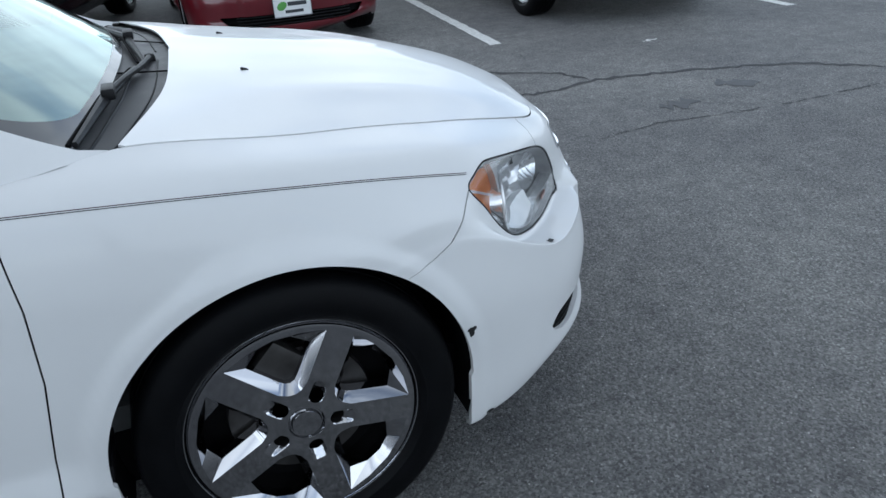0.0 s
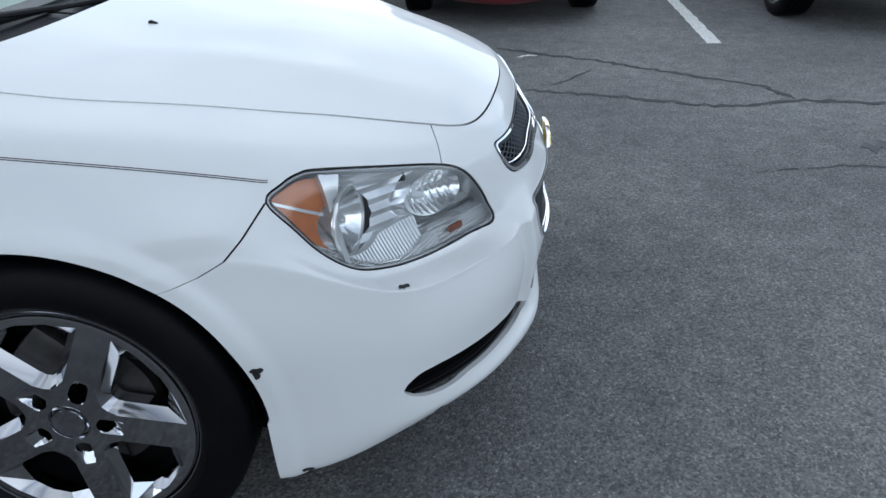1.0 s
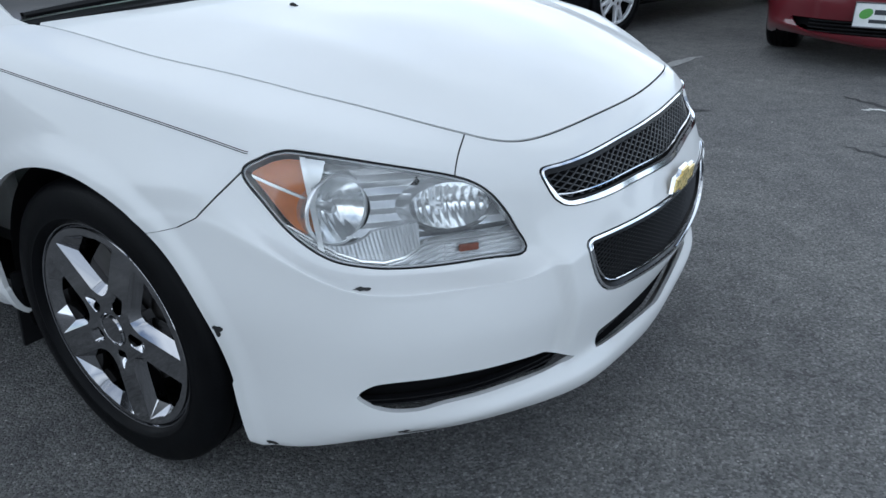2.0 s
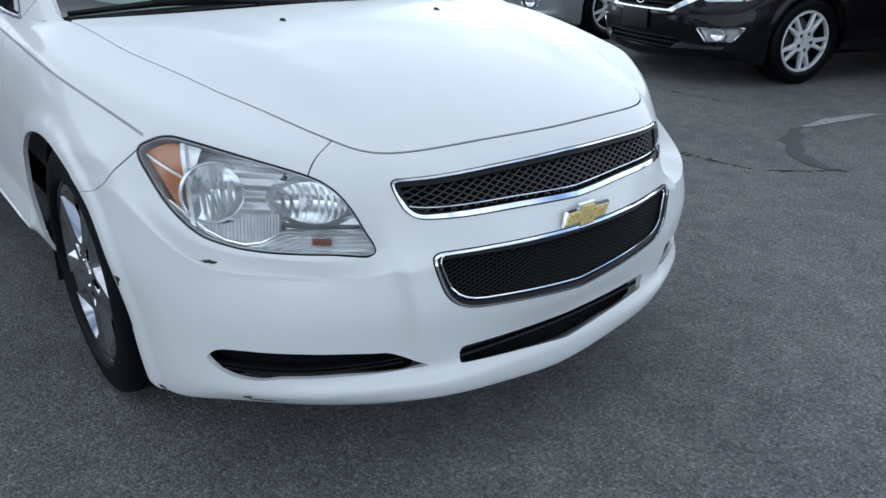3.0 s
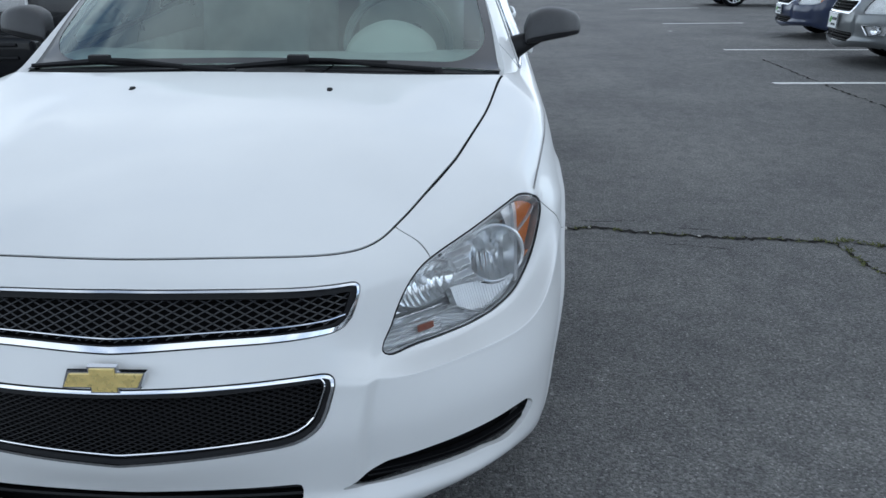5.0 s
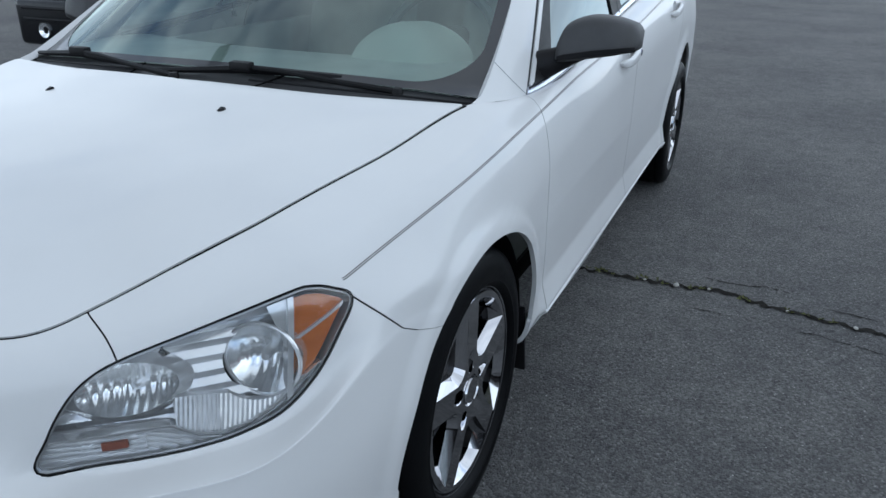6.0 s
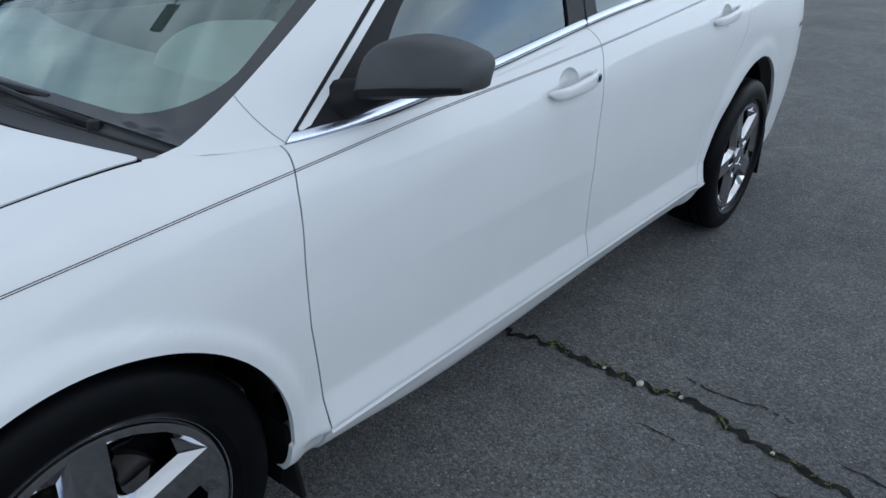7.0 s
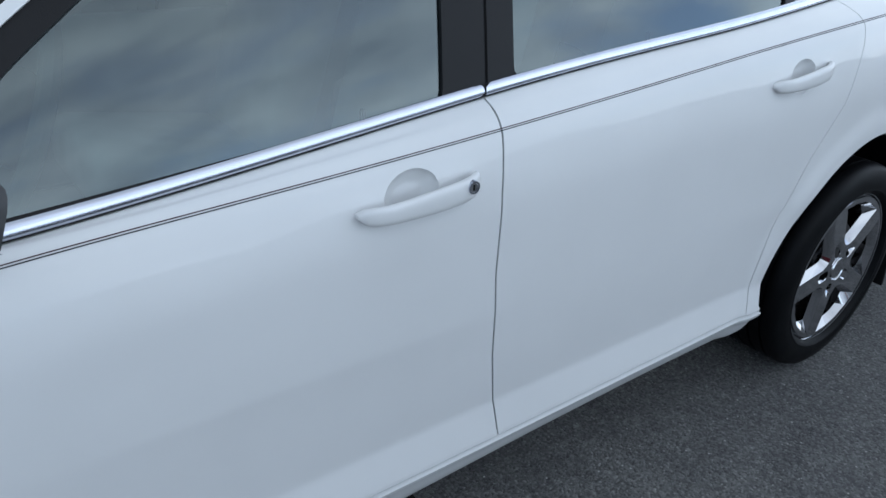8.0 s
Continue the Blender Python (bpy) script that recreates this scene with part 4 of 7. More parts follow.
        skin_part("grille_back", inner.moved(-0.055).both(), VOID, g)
        dark = inner.cut(0.012 - nose_d(inner.v, poly)).moved(-0.006)
        skin_part("grille_frame", dark.both(), BLACK, g, fold=0.05)
        bm = bmesh.new()
        y0, z0, z1 = 0.43, poly[:, 1].min(), poly[:, 1].max()
        sl = cell[1] / cell[0]
        for sgn in (1, -1):
            for k in range(-90, 91):
                ys = np.linspace(-y0, y0, 260)
                zs = (z0 + z1) / 2 + sgn * sl * (ys - k * cell[0])
                inside = (outline(np.stack([ys, zs], 1), poly) > 0.008) & (zs > z0) & (zs < z1)
                idx = np.where(inside)[0]
                if len(idx) < 3:
                    continue
                idx = idx[:: max(1, len(idx) // 14)]
                xs = nose_x(ys[idx], zs[idx]) - 0.017 + 0.0006 * sgn
                wv = []
                for x_, y_, z_ in zip(xs, ys[idx], zs[idx]):
                    wv.append([bm.verts.new((x_ + a, y_ - sgn * b * 0.4, z_ + b)) for a, b in ((0.0014, 0.0), (0, 0.0012), (-0.003, 0.0), (0, -0.0012))])
                for a, b in zip(wv, wv[1:]):
                    for i in range(4):
                        bm.faces.new((a[i], a[(i + 1) % 4], b[(i + 1) % 4], b[i]))
        bmesh.ops.recalc_face_normals(bm, faces=bm.faces)
        part("grille_mesh", bm, WIRE if name == "upper_grille" else BLACK, g, "dark diamond wire mesh")
        # the bright inner line: round the lower opening, along the foot of the upper one
        if name == "upper_grille":
            ys = np.linspace(-0.384, 0.384, 60)
            loop = np.stack([ys, np.interp(np.abs(ys), [0, 0.36, 0.384], [0.604 + 0.019, 0.616 + 0.0185, 0.616 + 0.022])], 1)
        else:
            dense = np.concatenate([np.linspace(poly[k], poly[(k + 1) % len(poly)], 12, endpoint=False) for k in range(len(poly))])
            w = (dense[:, 1] - z0) / (z1 - z0)
            loop = np.stack([dense[:, 0] * 0.955, dense[:, 1] + 0.021 * (1 - w) - 0.0055 * w], 1)
        part("grille_bar", tube([(float(nose_x([y], [z])[0]) - 0.005, y, z) for y, z in loop], 0.0019, 6, name == "lower_grille"), CHROME, g, "thin bright inner line")
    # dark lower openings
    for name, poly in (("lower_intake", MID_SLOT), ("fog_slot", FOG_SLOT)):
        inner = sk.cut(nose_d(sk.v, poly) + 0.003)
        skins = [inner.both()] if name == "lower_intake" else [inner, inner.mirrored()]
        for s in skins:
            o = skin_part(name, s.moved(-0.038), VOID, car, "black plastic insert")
    for z0 in (0.290, 0.307):
        ys = np.linspace(-0.312, 0.312, 30)
        part("louver", tube([(nose_x([y], [z0])[0] - 0.022, y, z0 - 0.004 * (1 - abs(y) / 0.31)) for y in ys], 0.0045, 6), BLACK, car)
    front = whole.cut(np.minimum(whole.v[:, 0] - 0.5, 0.02 - np.abs(whole.v[:, 2] - 0.318)))
    for s in (front, front.mirrored()):
        fin = s.cut(np.minimum(np.abs(s.v[:, 1]) - 0.42, 0.742 - np.abs(s.v[:, 1])))
        for lo, hi, back in ((0.311, 0.3145, -0.010), (0.3185, 0.3215, -0.013)):
            bar = fin.cut(fin.v[:, 2] - lo)
            skin_part("louver", bar.cut(hi - bar.v[:, 2]).moved(back), BLACK, car, fold=0.012)
    # the bonnet gap filler's near-black stands in for inner shade; dark undertray and wells
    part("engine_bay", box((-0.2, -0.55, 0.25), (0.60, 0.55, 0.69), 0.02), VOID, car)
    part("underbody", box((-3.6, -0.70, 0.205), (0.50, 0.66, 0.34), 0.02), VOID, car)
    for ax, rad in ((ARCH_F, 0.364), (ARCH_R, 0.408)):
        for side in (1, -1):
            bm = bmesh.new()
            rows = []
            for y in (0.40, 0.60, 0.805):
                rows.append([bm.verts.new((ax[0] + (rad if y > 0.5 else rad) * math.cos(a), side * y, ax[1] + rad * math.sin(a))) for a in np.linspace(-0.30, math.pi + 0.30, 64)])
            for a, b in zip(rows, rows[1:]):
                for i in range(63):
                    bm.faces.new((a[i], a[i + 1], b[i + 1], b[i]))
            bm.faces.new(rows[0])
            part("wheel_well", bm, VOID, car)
    # wheels
    for x, side, out, phase in ((0.0, 1, 0.815, 17), (0.0, -1, 0.815, 44), (-2.812, 1, 0.858, 66), (-2.812, -1, 0.858, 66)):
        wheel_parts(car, pose(x, side * out, 0.324, 0, 0, 0 if side > 0 else 180), phase)
    greenhouse(car, doors, WHITE, gridp[-1])
    headlamps(car, lens)
    trims(car, doors, whole)
    cabin(car)
    return car


GLASS_BASE = [(-0.195, 0, 0.940), (-0.205, 0.20, 0.936), (-0.228, 0.40, 0.930), (-0.252, 0.55, 0.922), (-0.280, 0.703, 0.910)]
GLASS_TOP = [(-0.930, 0, 1.402), (-0.938, 0.20, 1.399), (-0.962, 0.36, 1.389), (-1.000, 0.48, 1.376), (-1.055, 0.566, 1.359)]
PILLAR_TOP = (-1.102, 0.586, 1.362)
SIDE_TOP = [PILLAR_TOP, (-1.25, 0.59, 1.385), (-1.62, 0.60, 1.402), (-2.15, 0.59, 1.388), (-2.50, 0.57, 1.36), (-2.72, 0.53, 1.325), (-2.82, 0.45, 1.31)]
REAR_BASE = [(-3.20, 0.60, 1.112), (-3.28, 0.40, 1.115), (-3.32, 0, 1.115)]
REAR_TOP = [(-2.82, 0.45, 1.31), (-2.86, 0.28, 1.32), (-2.87, 0, 1.325)]


def span(base, top, nu, nv, bulge, mirror=False):
    """A skin between two lines, bowed outward."""
    base, top = np.array(base, float), np.array(top, float)

    def run(p):
        u = np.concatenate([[0], np.cumsum(np.linalg.norm(np.diff(p, axis=0), axis=1))])
        if mirror:
            p = np.concatenate([(p[1:3] * (1, -1, 1))[::-1], p])
            t = np.concatenate([-u[1:3][::-1], u])
        else:
            t = u
        return spline(t / u[-1], p, np.linspace(0, 1, nu))

    a, b = run(base), run(top)
    w = np.linspace(0, 1, nv)[:, None, None]
    p = a[None] * (1 - w) + b[None] * w
    out = np.tile(np.array([0.35, 1.0, 0.35]), (nu, 1))
    if mirror:
        out = np.stack([np.full(nu, 0.6), 0.35 * np.linspace(0, 1, nu), np.full(nu, 0.75)], 1)
    return p + (4 * w * (1 - w) * bulge) * out[None]


def greenhouse(car, doors, paint, top_row, chrome=True):
    row = top_row[(top_row[:, 0] < -0.2) & (top_row[:, 1] > 0.3)]
    at = lambda x: (x, float(np.interp(-x, -row[:, 0], row[:, 1])), float(np.interp(-x, -row[:, 0], row[:, 2])) + 0.001)
    side_base = [at(-0.428)] + [at(x) for x in (-0.55, -0.70, -0.95, -1.20, -1.45, -1.80, -2.15, -2.40, -2.60, -2.80, -3.00, -3.20)]
    g = span(GLASS_BASE, GLASS_TOP, 50, 40, 0.016, mirror=True)
    # the glass edge bows outwards over the foot of the pillar
    bow_v = np.linspace(0, 1, 40)
    bow_v = 0.085 * bow_v ** 0.33 * (1 - bow_v) ** 1.3
    wrap = np.array(at(-0.428)) - np.array(at(-0.228))
    wrap /= np.linalg.norm(wrap)
    g = g + (bow_v[:, None] * np.linspace(0, 1, 50)[None, :] ** 6)[..., None] * wrap
    ws = grid_skin(g, flip=True)
    if ws.n[:, 2].mean() < 0:
        ws = Skin(ws.v, -ws.n, ws.t[:, ::-1])
    glass = skin_part("windshield", ws.both(), GLASS, car, "clear windscreen with a dark border")
    glass.visible_shadow = False
    uu, vv = np.meshgrid(np.linspace(0, 1, 50), np.linspace(0, 1, 40))
    a, b = (1 - uu) * 0.78 - 0.036, vv * 0.92 - 0.024
    d = np.minimum(a, b)
    d = np.where((a < 0.16) & (b < 0.16), 0.16 - np.hypot(0.16 - a, 0.16 - b), d)
    frit = ws.cut(-d.ravel()).moved(0.0012)
    skin_part("windshield_border", frit.both(), FRIT, car, "black printed border of the windscreen")
    # pillars beside the windscreen
    a = np.array([at(-0.228), at(-0.33), side_base[0]])
    b = np.array([GLASS_TOP[-1], (-1.080, 0.577, 1.361), PILLAR_TOP])

    p = span(a, b, 10, 40, 0.006)
    p = p + (bow_v[:, None] * (1 - np.linspace(0, 1, 10)[None, :]))[..., None] * wrap
    pil = grid_skin(p, flip=True)
    if pil.n[:, 1].mean() < 0:
        pil = Skin(pil.v, -pil.n, pil.t[:, ::-1])
    side = grid_skin(span(side_base, SIDE_TOP, 240, 60, 0.006), flip=True)
    if side.n[:, 1].mean() < 0:
        side = Skin(side.v, -side.n, side.t[:, ::-1])
    win_f = filleted([(-0.625, 0.922), (-1.379, 0.992), (-1.452, 1.350), (-1.15, 1.342), (-0.78, 1.075)], [0.02, 0.012, 0.02, 0.05, 0.05])
    win_r = filleted([(-1.530, 1.010), (-2.36, 1.078), (-2.40, 1.26), (-2.22, 1.345), (-1.60, 1.352)], 0.02)
    win_q = filleted([(-2.395, 1.082), (-2.66, 1.106), (-2.56, 1.20), (-2.43, 1.25)], 0.02)
    xz = side.v[:, [0, 2]]
    frame = side
    for poly in (win_f, win_r, win_q):
        frame = frame.cut(-outline(frame.v[:, [0, 2]], poly))
    behind = frame.v[:, 0] - (-2.70 + (frame.v[:, 2] - 1.1) * 0.5)
    top = np.interp(frame.v[:, 0], [-2.6, -1.6, -1.2, -1.09], [1.335, 1.372, 1.362, 1.345]) - frame.v[:, 2]
    dark = np.minimum(behind, top)
    for s in (1, -1):
        f = (lambda q: q) if s > 0 else (lambda q: q.mirrored())
        if chrome:
            foot = []
            for k in range(p.shape[1]):
                r = 6 - 0.6 * k
                i = int(r)
                foot.append(p[i, k] * (1 - r + i) + p[i + 1, k] * (r - i) + pil.n.reshape(p.shape)[i, k] * 0.0004)
            part("pillar_joint", tube([(q[0], s * q[1], q[2]) for q in foot], 0.0008, 6), GREYTRIM, car, "fine joint across the pillar's foot")
        skin_part("windscreen_pillar", f(pil), paint, car, fold=0.02)
        skin_part("roof_rail", f(frame.cut(-dark)), paint, car, fold=0.02)
        skin_part("window_frame", f(frame.cut(dark)), BLACK, doors["f", s], "black window frame", fold=0.015)
        if chrome:
            lift = side.v[:, 2] - np.interp(-side.v[:, 0], -row[:, 0], row[:, 2])
            strip = np.minimum(np.minimum(lift - 0.003, 0.021 - lift), side.v[:, 0] + 2.62)
            for a, key in ((np.minimum(strip, side.v[:, 0] + 1.459), "f"), (np.minimum(strip, -1.463 - side.v[:, 0]), "r")):
                bead = side.cut(a).finer(2)
                up = (bead.v[:, 2] - np.interp(-bead.v[:, 0], -row[:, 0], row[:, 2]) - 0.003) / 0.018
                skin_part("window_trim", f(Skin(bead.v + bead.n * (0.003 + 0.0035 * np.clip(1 - (2 * up - 1) ** 2, 0, 1) ** 0.6)[:, None], bead.n, bead.t)), BELT, doors[key, s], "bright chrome strip below the windows", fold=0.004, sharp=70)
            seal = np.minimum(np.minimum(lift + 0.0005, 0.003 - lift), side.v[:, 0] + 2.62)
            for a, key in ((np.minimum(seal, side.v[:, 0] + 1.459), "f"), (np.minimum(seal, -1.463 - side.v[:, 0]), "r")):
                skin_part("trim_seal", f(side.cut(a).moved(0.003)), BLACK, doors[key, s], "thin black seal", fold=0.004)
            near = lambda q: np.abs(q.v[:, 0] + 1.466 + 0.20 * (q.v[:, 2] - 0.985))
            joint = side.cut(np.minimum(np.minimum(0.03 - near(side), lift - 0.021), 1.36 - side.v[:, 2])).finer(2)
            skin_part("pillar_gap", f(joint.cut(0.0022 - near(joint)).moved(0.001)), VOID, doors["r", s], "dark gap between the door frames")
            b0 = side_base[0]
            run, rise = b0[0] - PILLAR_TOP[0], PILLAR_TOP[2] - b0[2]
            edge_d = -((side.v[:, 0] - b0[0]) * rise + (side.v[:, 2] - b0[2]) * run) / math.hypot(run, rise)
            skin_part("door_frame", f(side.cut(np.minimum(np.minimum(edge_d - 0.005, 0.019 - edge_d), lift - 0.021)).moved(0.004)), paint, doors["f", s], fold=0.008)
        for poly, key in ((win_f, "f"), (win_r, "r"), (win_q, "r")):
            o = skin_part("window", f(side.cut(outline(xz, poly) + 0.004).moved(-0.006)), SIDEGLASS, doors[key, s], "tinted side window reflecting clouds")
            o.visible_shadow = False
    # roof, rear window, boot lid
    edge = np.concatenate([span(GLASS_TOP, GLASS_TOP, 30, 2, 0, mirror=True)[0], span([GLASS_TOP[-1], (-1.080, 0.577, 1.361), PILLAR_TOP], [GLASS_TOP[-1], (-1.080, 0.577, 1.361), PILLAR_TOP], 5, 2, 0)[0][1:], span(SIDE_TOP, SIDE_TOP, 60, 2, 0)[0][1:], span(REAR_TOP, REAR_TOP, 20, 2, 0)[0][1:]])
    w = np.linspace(0, 1, 16)[:, None, None]
    mid = edge * (1, 0, 1) + np.array([0, 0, 0.0])
    mid[:, 0] = np.clip(mid[:, 0], -2.87, -0.90)
    mid[:, 2] = np.interp(-mid[:, 0], [0.90, 1.3, 1.8, 2.3, 2.87], [1.400, 1.438, 1.45, 1.425, 1.325])
    p = edge[None] * (1 - w) + mid[None] * w
    rz = edge[None, :, 2] + (mid[None, :, 2] - edge[None, :, 2]) * (1 - (1 - w[..., 0]) ** 2)
    p[..., 2] = rz
    roof = grid_skin(p)
    if roof.n[:, 2].mean() < 0:
        roof = Skin(roof.v, -roof.n, roof.t[:, ::-1])
    skin_part("roof", roof.both(), paint, car)
    rg = grid_skin(span(REAR_BASE, REAR_TOP, 24, 16, 0.01))
    if rg.n[:, 2].mean() < 0:
        rg = Skin(rg.v, -rg.n, rg.t[:, ::-1])
    skin_part("rear_window", rg.both(), SIDEGLASS, car).visible_shadow = False
    e = np.array(top_line()[13:])
    t = np.array([(-3.20, 0.60, 1.112), (-3.28, 0.40, 1.115), (-3.32, 0, 1.115)])
    tl = spline([0, 0.5, 1], t, np.linspace(0, 1, 24))
    el = spline(np.linspace(0, 1, len(e)), e, np.linspace(0, 1, 24))
    w = np.linspace(0, 1, 6)[:, None, None]
    bl = grid_skin(el[None] * (1 - w) + tl[None] * w)
    if bl.n[:, 2].mean() < 0:
        bl = Skin(bl.v, -bl.n, bl.t[:, ::-1])
    skin_part("boot_lid", bl.both(), paint, car)
    # black cowl between bonnet and windscreen
    ys = np.linspace(0, 0.712, 40)
    fx = spline([0, 0.2, 0.4, 0.55, 0.68, 0.72], [-0.080, -0.092, -0.116, -0.157, -0.203, -0.222], ys)
    bx = np.interp(ys, [q[1] for q in GLASS_BASE] + [0.735], [q[0] - 0.01 for q in GLASS_BASE] + [-0.298])
    bz = np.interp(ys, [q[1] for q in GLASS_BASE] + [0.735], [q[2] - 0.004 for q in GLASS_BASE] + [0.898])
    fz = hood_z(fx, ys) - 0.016
    w = np.linspace(0, 1, 8)[:, None]
    p = np.stack([fx[None] * (1 - w) + bx[None] * w, np.broadcast_to(ys, (8, 40)), fz[None] * (1 - w) + bz[None] * w - 0.006 * np.sin(math.pi * w)], 2)
    cw = grid_skin(p)
    if cw.n[:, 2].mean() < 0:
        cw = Skin(cw.v, -cw.n, cw.t[:, ::-1])
    skin_part("cowl", cw.both(), GREY if chrome else BLACK, car, "dark grey plastic cowl below the windscreen", fold=0.03)
    if chrome:
        for s in (1, -1):
            for row, lo, hi, thick in ((2, 3, 38, 0.0022), (5, 8, 39, 0.003)):
                part("cowl_rib", tube([(q[0], s * q[1], q[2] + 0.001) for q in p[row, lo:hi]], thick, 6), BLACK, car, "raised rib of the cowl")
            a, b = p[0, 10], p[7, 12]
            part("cowl_joint", tube([(a[0], s * a[1], a[2] + 0.001), (b[0], s * b[1], b[2] + 0.001)], 0.002, 6), VOID, car)


def dish(radius, depth, wide=1.0, flute=0.0):
    """A reflector bowl that opens towards +x, with upright flutes."""
    bm = bmesh.new()
    rings, n, m = [], 14, 64
    for k in range(n + 1):
        r = radius * k / n
        ring = []
        for a in np.linspace(0, 2 * math.pi, m + 1)[:-1]:
            y, z = r * wide * math.cos(a), r * math.sin(a)
            dip = depth * (r / radius) ** 2 + flute * math.cos(y * 2 * math.pi / 0.013) * min(1, 4 * (1 - r / radius)) * (1 if z < 0.3 * radius else 0.25)
            ring.append((dip, y, z))
        rings.append([bm.verts.new(p) for p in ring] if k else [bm.verts.new((0, 0, 0))])
    for i in range(m):
        bm.faces.new((rings[0][0], rings[1][i], rings[1][(i + 1) % m]))
    for a, b in zip(rings[1:], rings[2:]):
        for i in range(m):
            bm.faces.new((a[i], b[i], b[(i + 1) % m], a[(i + 1) % m]))
    last = rings[-1]
    lip = [bm.verts.new(v.co + Vector((-0.05, 0.003 * v.co.y / radius, 0.003 * v.co.z / radius))) for v in last]
    for i in range(m):
        bm.faces.new((last[i], lip[i], lip[(i + 1) % m], last[(i + 1) % m]))
    return bm


def shifted(bm, m):
    bmesh.ops.transform(bm, matrix=m, verts=bm.verts)
    return bm


LOW, HIGH = (0.506, 0.658, 0.643), (0.628, 0.514, 0.627)
LOW_TURN, HIGH_TURN = 14, 6
HIGH_MOUTH = (0.625, 0.508, 0.630)


def off_axis(p, at, turn, wide, radius):
    """How far places lie outside a lamp's round opening."""
    t = radians(turn)
    d = p - np.array(at)
    side = -d[:, 0] * math.sin(t) + d[:, 1] * math.cos(t)
    return np.hypot(side / wide, d[:, 2]) - radius


def headlamps(car, lens):
    def edge(p):
        return outline(lamp_coords(p), LAMP_EDGE)

    def curve(s):
        return np.interp(s, [-0.02, 0.165, 0.178, 0.192, 0.215, 0.250, 0.290, 0.330, 0.37, 0.41], [0.5815, 0.5835, 0.5815, 0.573, 0.5615, 0.5565, 0.5625, 0.579, 0.606, 0.634])

    def band(skin, value, lo, hi):
        cut = skin.cut(value(skin.v) - lo)
        return cut.cut(hi - value(cut.v))

    def height(p):
        q = lamp_coords(p)
        return q[:, 1] - curve(q[:, 0])

    def rib_line(p):
        return (p[:, 2] - 0.672) * 0.88 - (lamp_coords(p)[:, 0] - 0.372) * 0.44

    def split_at(p):
        q = lamp_coords(p)
        return q[:, 0] - np.interp(q[:, 1], [0.55, 0.64, 0.75], [0.350, 0.362, 0.376])

    for s in (1, -1):
        f = (lambda q: q) if s > 0 else (lambda q: q.mirrored())
        lamp = new("headlight")
        lamp.parent = car
        tagged(lamp, "clear headlight with round reflector and amber corner")
        o = skin_part("lens", f(lens), LENS, lamp, "clear slightly hazed plastic lens")
        o.visible_shadow = False
        skin_part("lamp_gasket", f(lens.cut(0.0013 - edge(lens.v)).moved(0.0006)), BLACK, lamp, "black rubber seal", fold=0.012)
        inner = lens.cut(edge(lens.v) - 0.0018)
        skin_part("lamp_bezel", f(band(inner, edge, -1, 0.0042).moved(-0.004)), BEZEL, lamp, "silver inner rim", fold=0.07)
        bowl = inner.moved(-0.046)
        bowl = bowl.cut(off_axis(bowl.v, LOW, LOW_TURN, 1.0, 0.0570))
        bowl = bowl.finer(2)
        rho = 1 + off_axis(bowl.v, HIGH_MOUTH, HIGH_TURN, 1.45, 0.040) / 0.040
        # stepped silver surround
        rim = bowl.cut(rho - 1)
        step = np.abs((((rim.v[:, 2] - 0.55) / 0.012) % 2) - 1)
        away = np.clip((off_axis(rim.v, HIGH_MOUTH, HIGH_TURN, 1.45, 0.040)) / 0.012, 0, 1)
        rim = Skin(rim.v - rim.n * (-0.012 * (1 - away) + 0.0062 * step * away)[:, None], rim.n, rim.t)
        skin_part("lamp_bowl", f(rim), BOWL, lamp, "silvered stepped lamp bowl", sharp=12)
        # the smaller reflector sinks into it, fluted about its bulb
        cup = bowl.cut(1 - rho)
        rho = 1 + off_axis(cup.v, HIGH_MOUTH, HIGH_TURN, 1.45, 0.040) / 0.040
        flute = 0.0011 * np.cos(cup.v[:, 1] * 2 * math.pi / 0.011) * np.clip(4 * (1 - rho), 0, 1)
        cup = Skin(cup.v - cup.n * (-0.012 + 0.032 * (1 - np.clip(rho, 0, 1) ** 2) + flute)[:, None], cup.n, cup.t)
        skin_part("high_beam", f(cup), REFLECT, lamp, "smaller mirrored reflector", sharp=50)
        am = inner.cut(np.minimum(split_at(inner.v) - 0.006, edge(inner.v) - 0.010))
        am = am.cut(height(am.v) - 0.002)
        for lo, hi in ((-1, -0.0024), (0.0024, 1)):
            skin_part("amber_reflector", f(band(am, rib_line, lo, hi).moved(-0.019)), AMBER, lamp, "orange corner reflector", fold=0.012)
        skin_part("amber_rib", f(band(am, rib_line, -0.0024, 0.0024).moved(-0.014)), HOUSING, lamp, fold=0.012)
        skin_part("corner_rib", f(band(inner.cut(edge(inner.v) - 0.007), split_at, -0.0035, 0.006).moved(-0.004)), HOUSING, lamp, fold=0.03)
        wedge = inner.cut(np.minimum(edge(inner.v) - 0.007, split_at(inner.v) + 0.42 * (inner.v[:, 2] - 0.655)))
        skin_part("corner_panel", f(wedge.cut(-0.0035 - split_at(wedge.v)).moved(-0.012)), HOUSING, lamp, "pale panel beside the amber corner")
        skin_part("lamp_divider", f(band(inner.cut(edge(inner.v) - 0.004), height, -0.0013, 0.0013).moved(-0.007)), REFLECT, lamp, "bright curved divider", fold=0.02)
        skin_part("lamp_divider", f(band(inner.cut(edge(inner.v) - 0.004), height, -0.0075, -0.0055).moved(-0.012)), HOUSING, lamp, fold=0.015)

        def put(name, bm, mat_, lab=""):
            if s < 0:
                bmesh.ops.transform(bm, matrix=Matrix.Diagonal((1, -1, 1, 1)), verts=bm.verts)
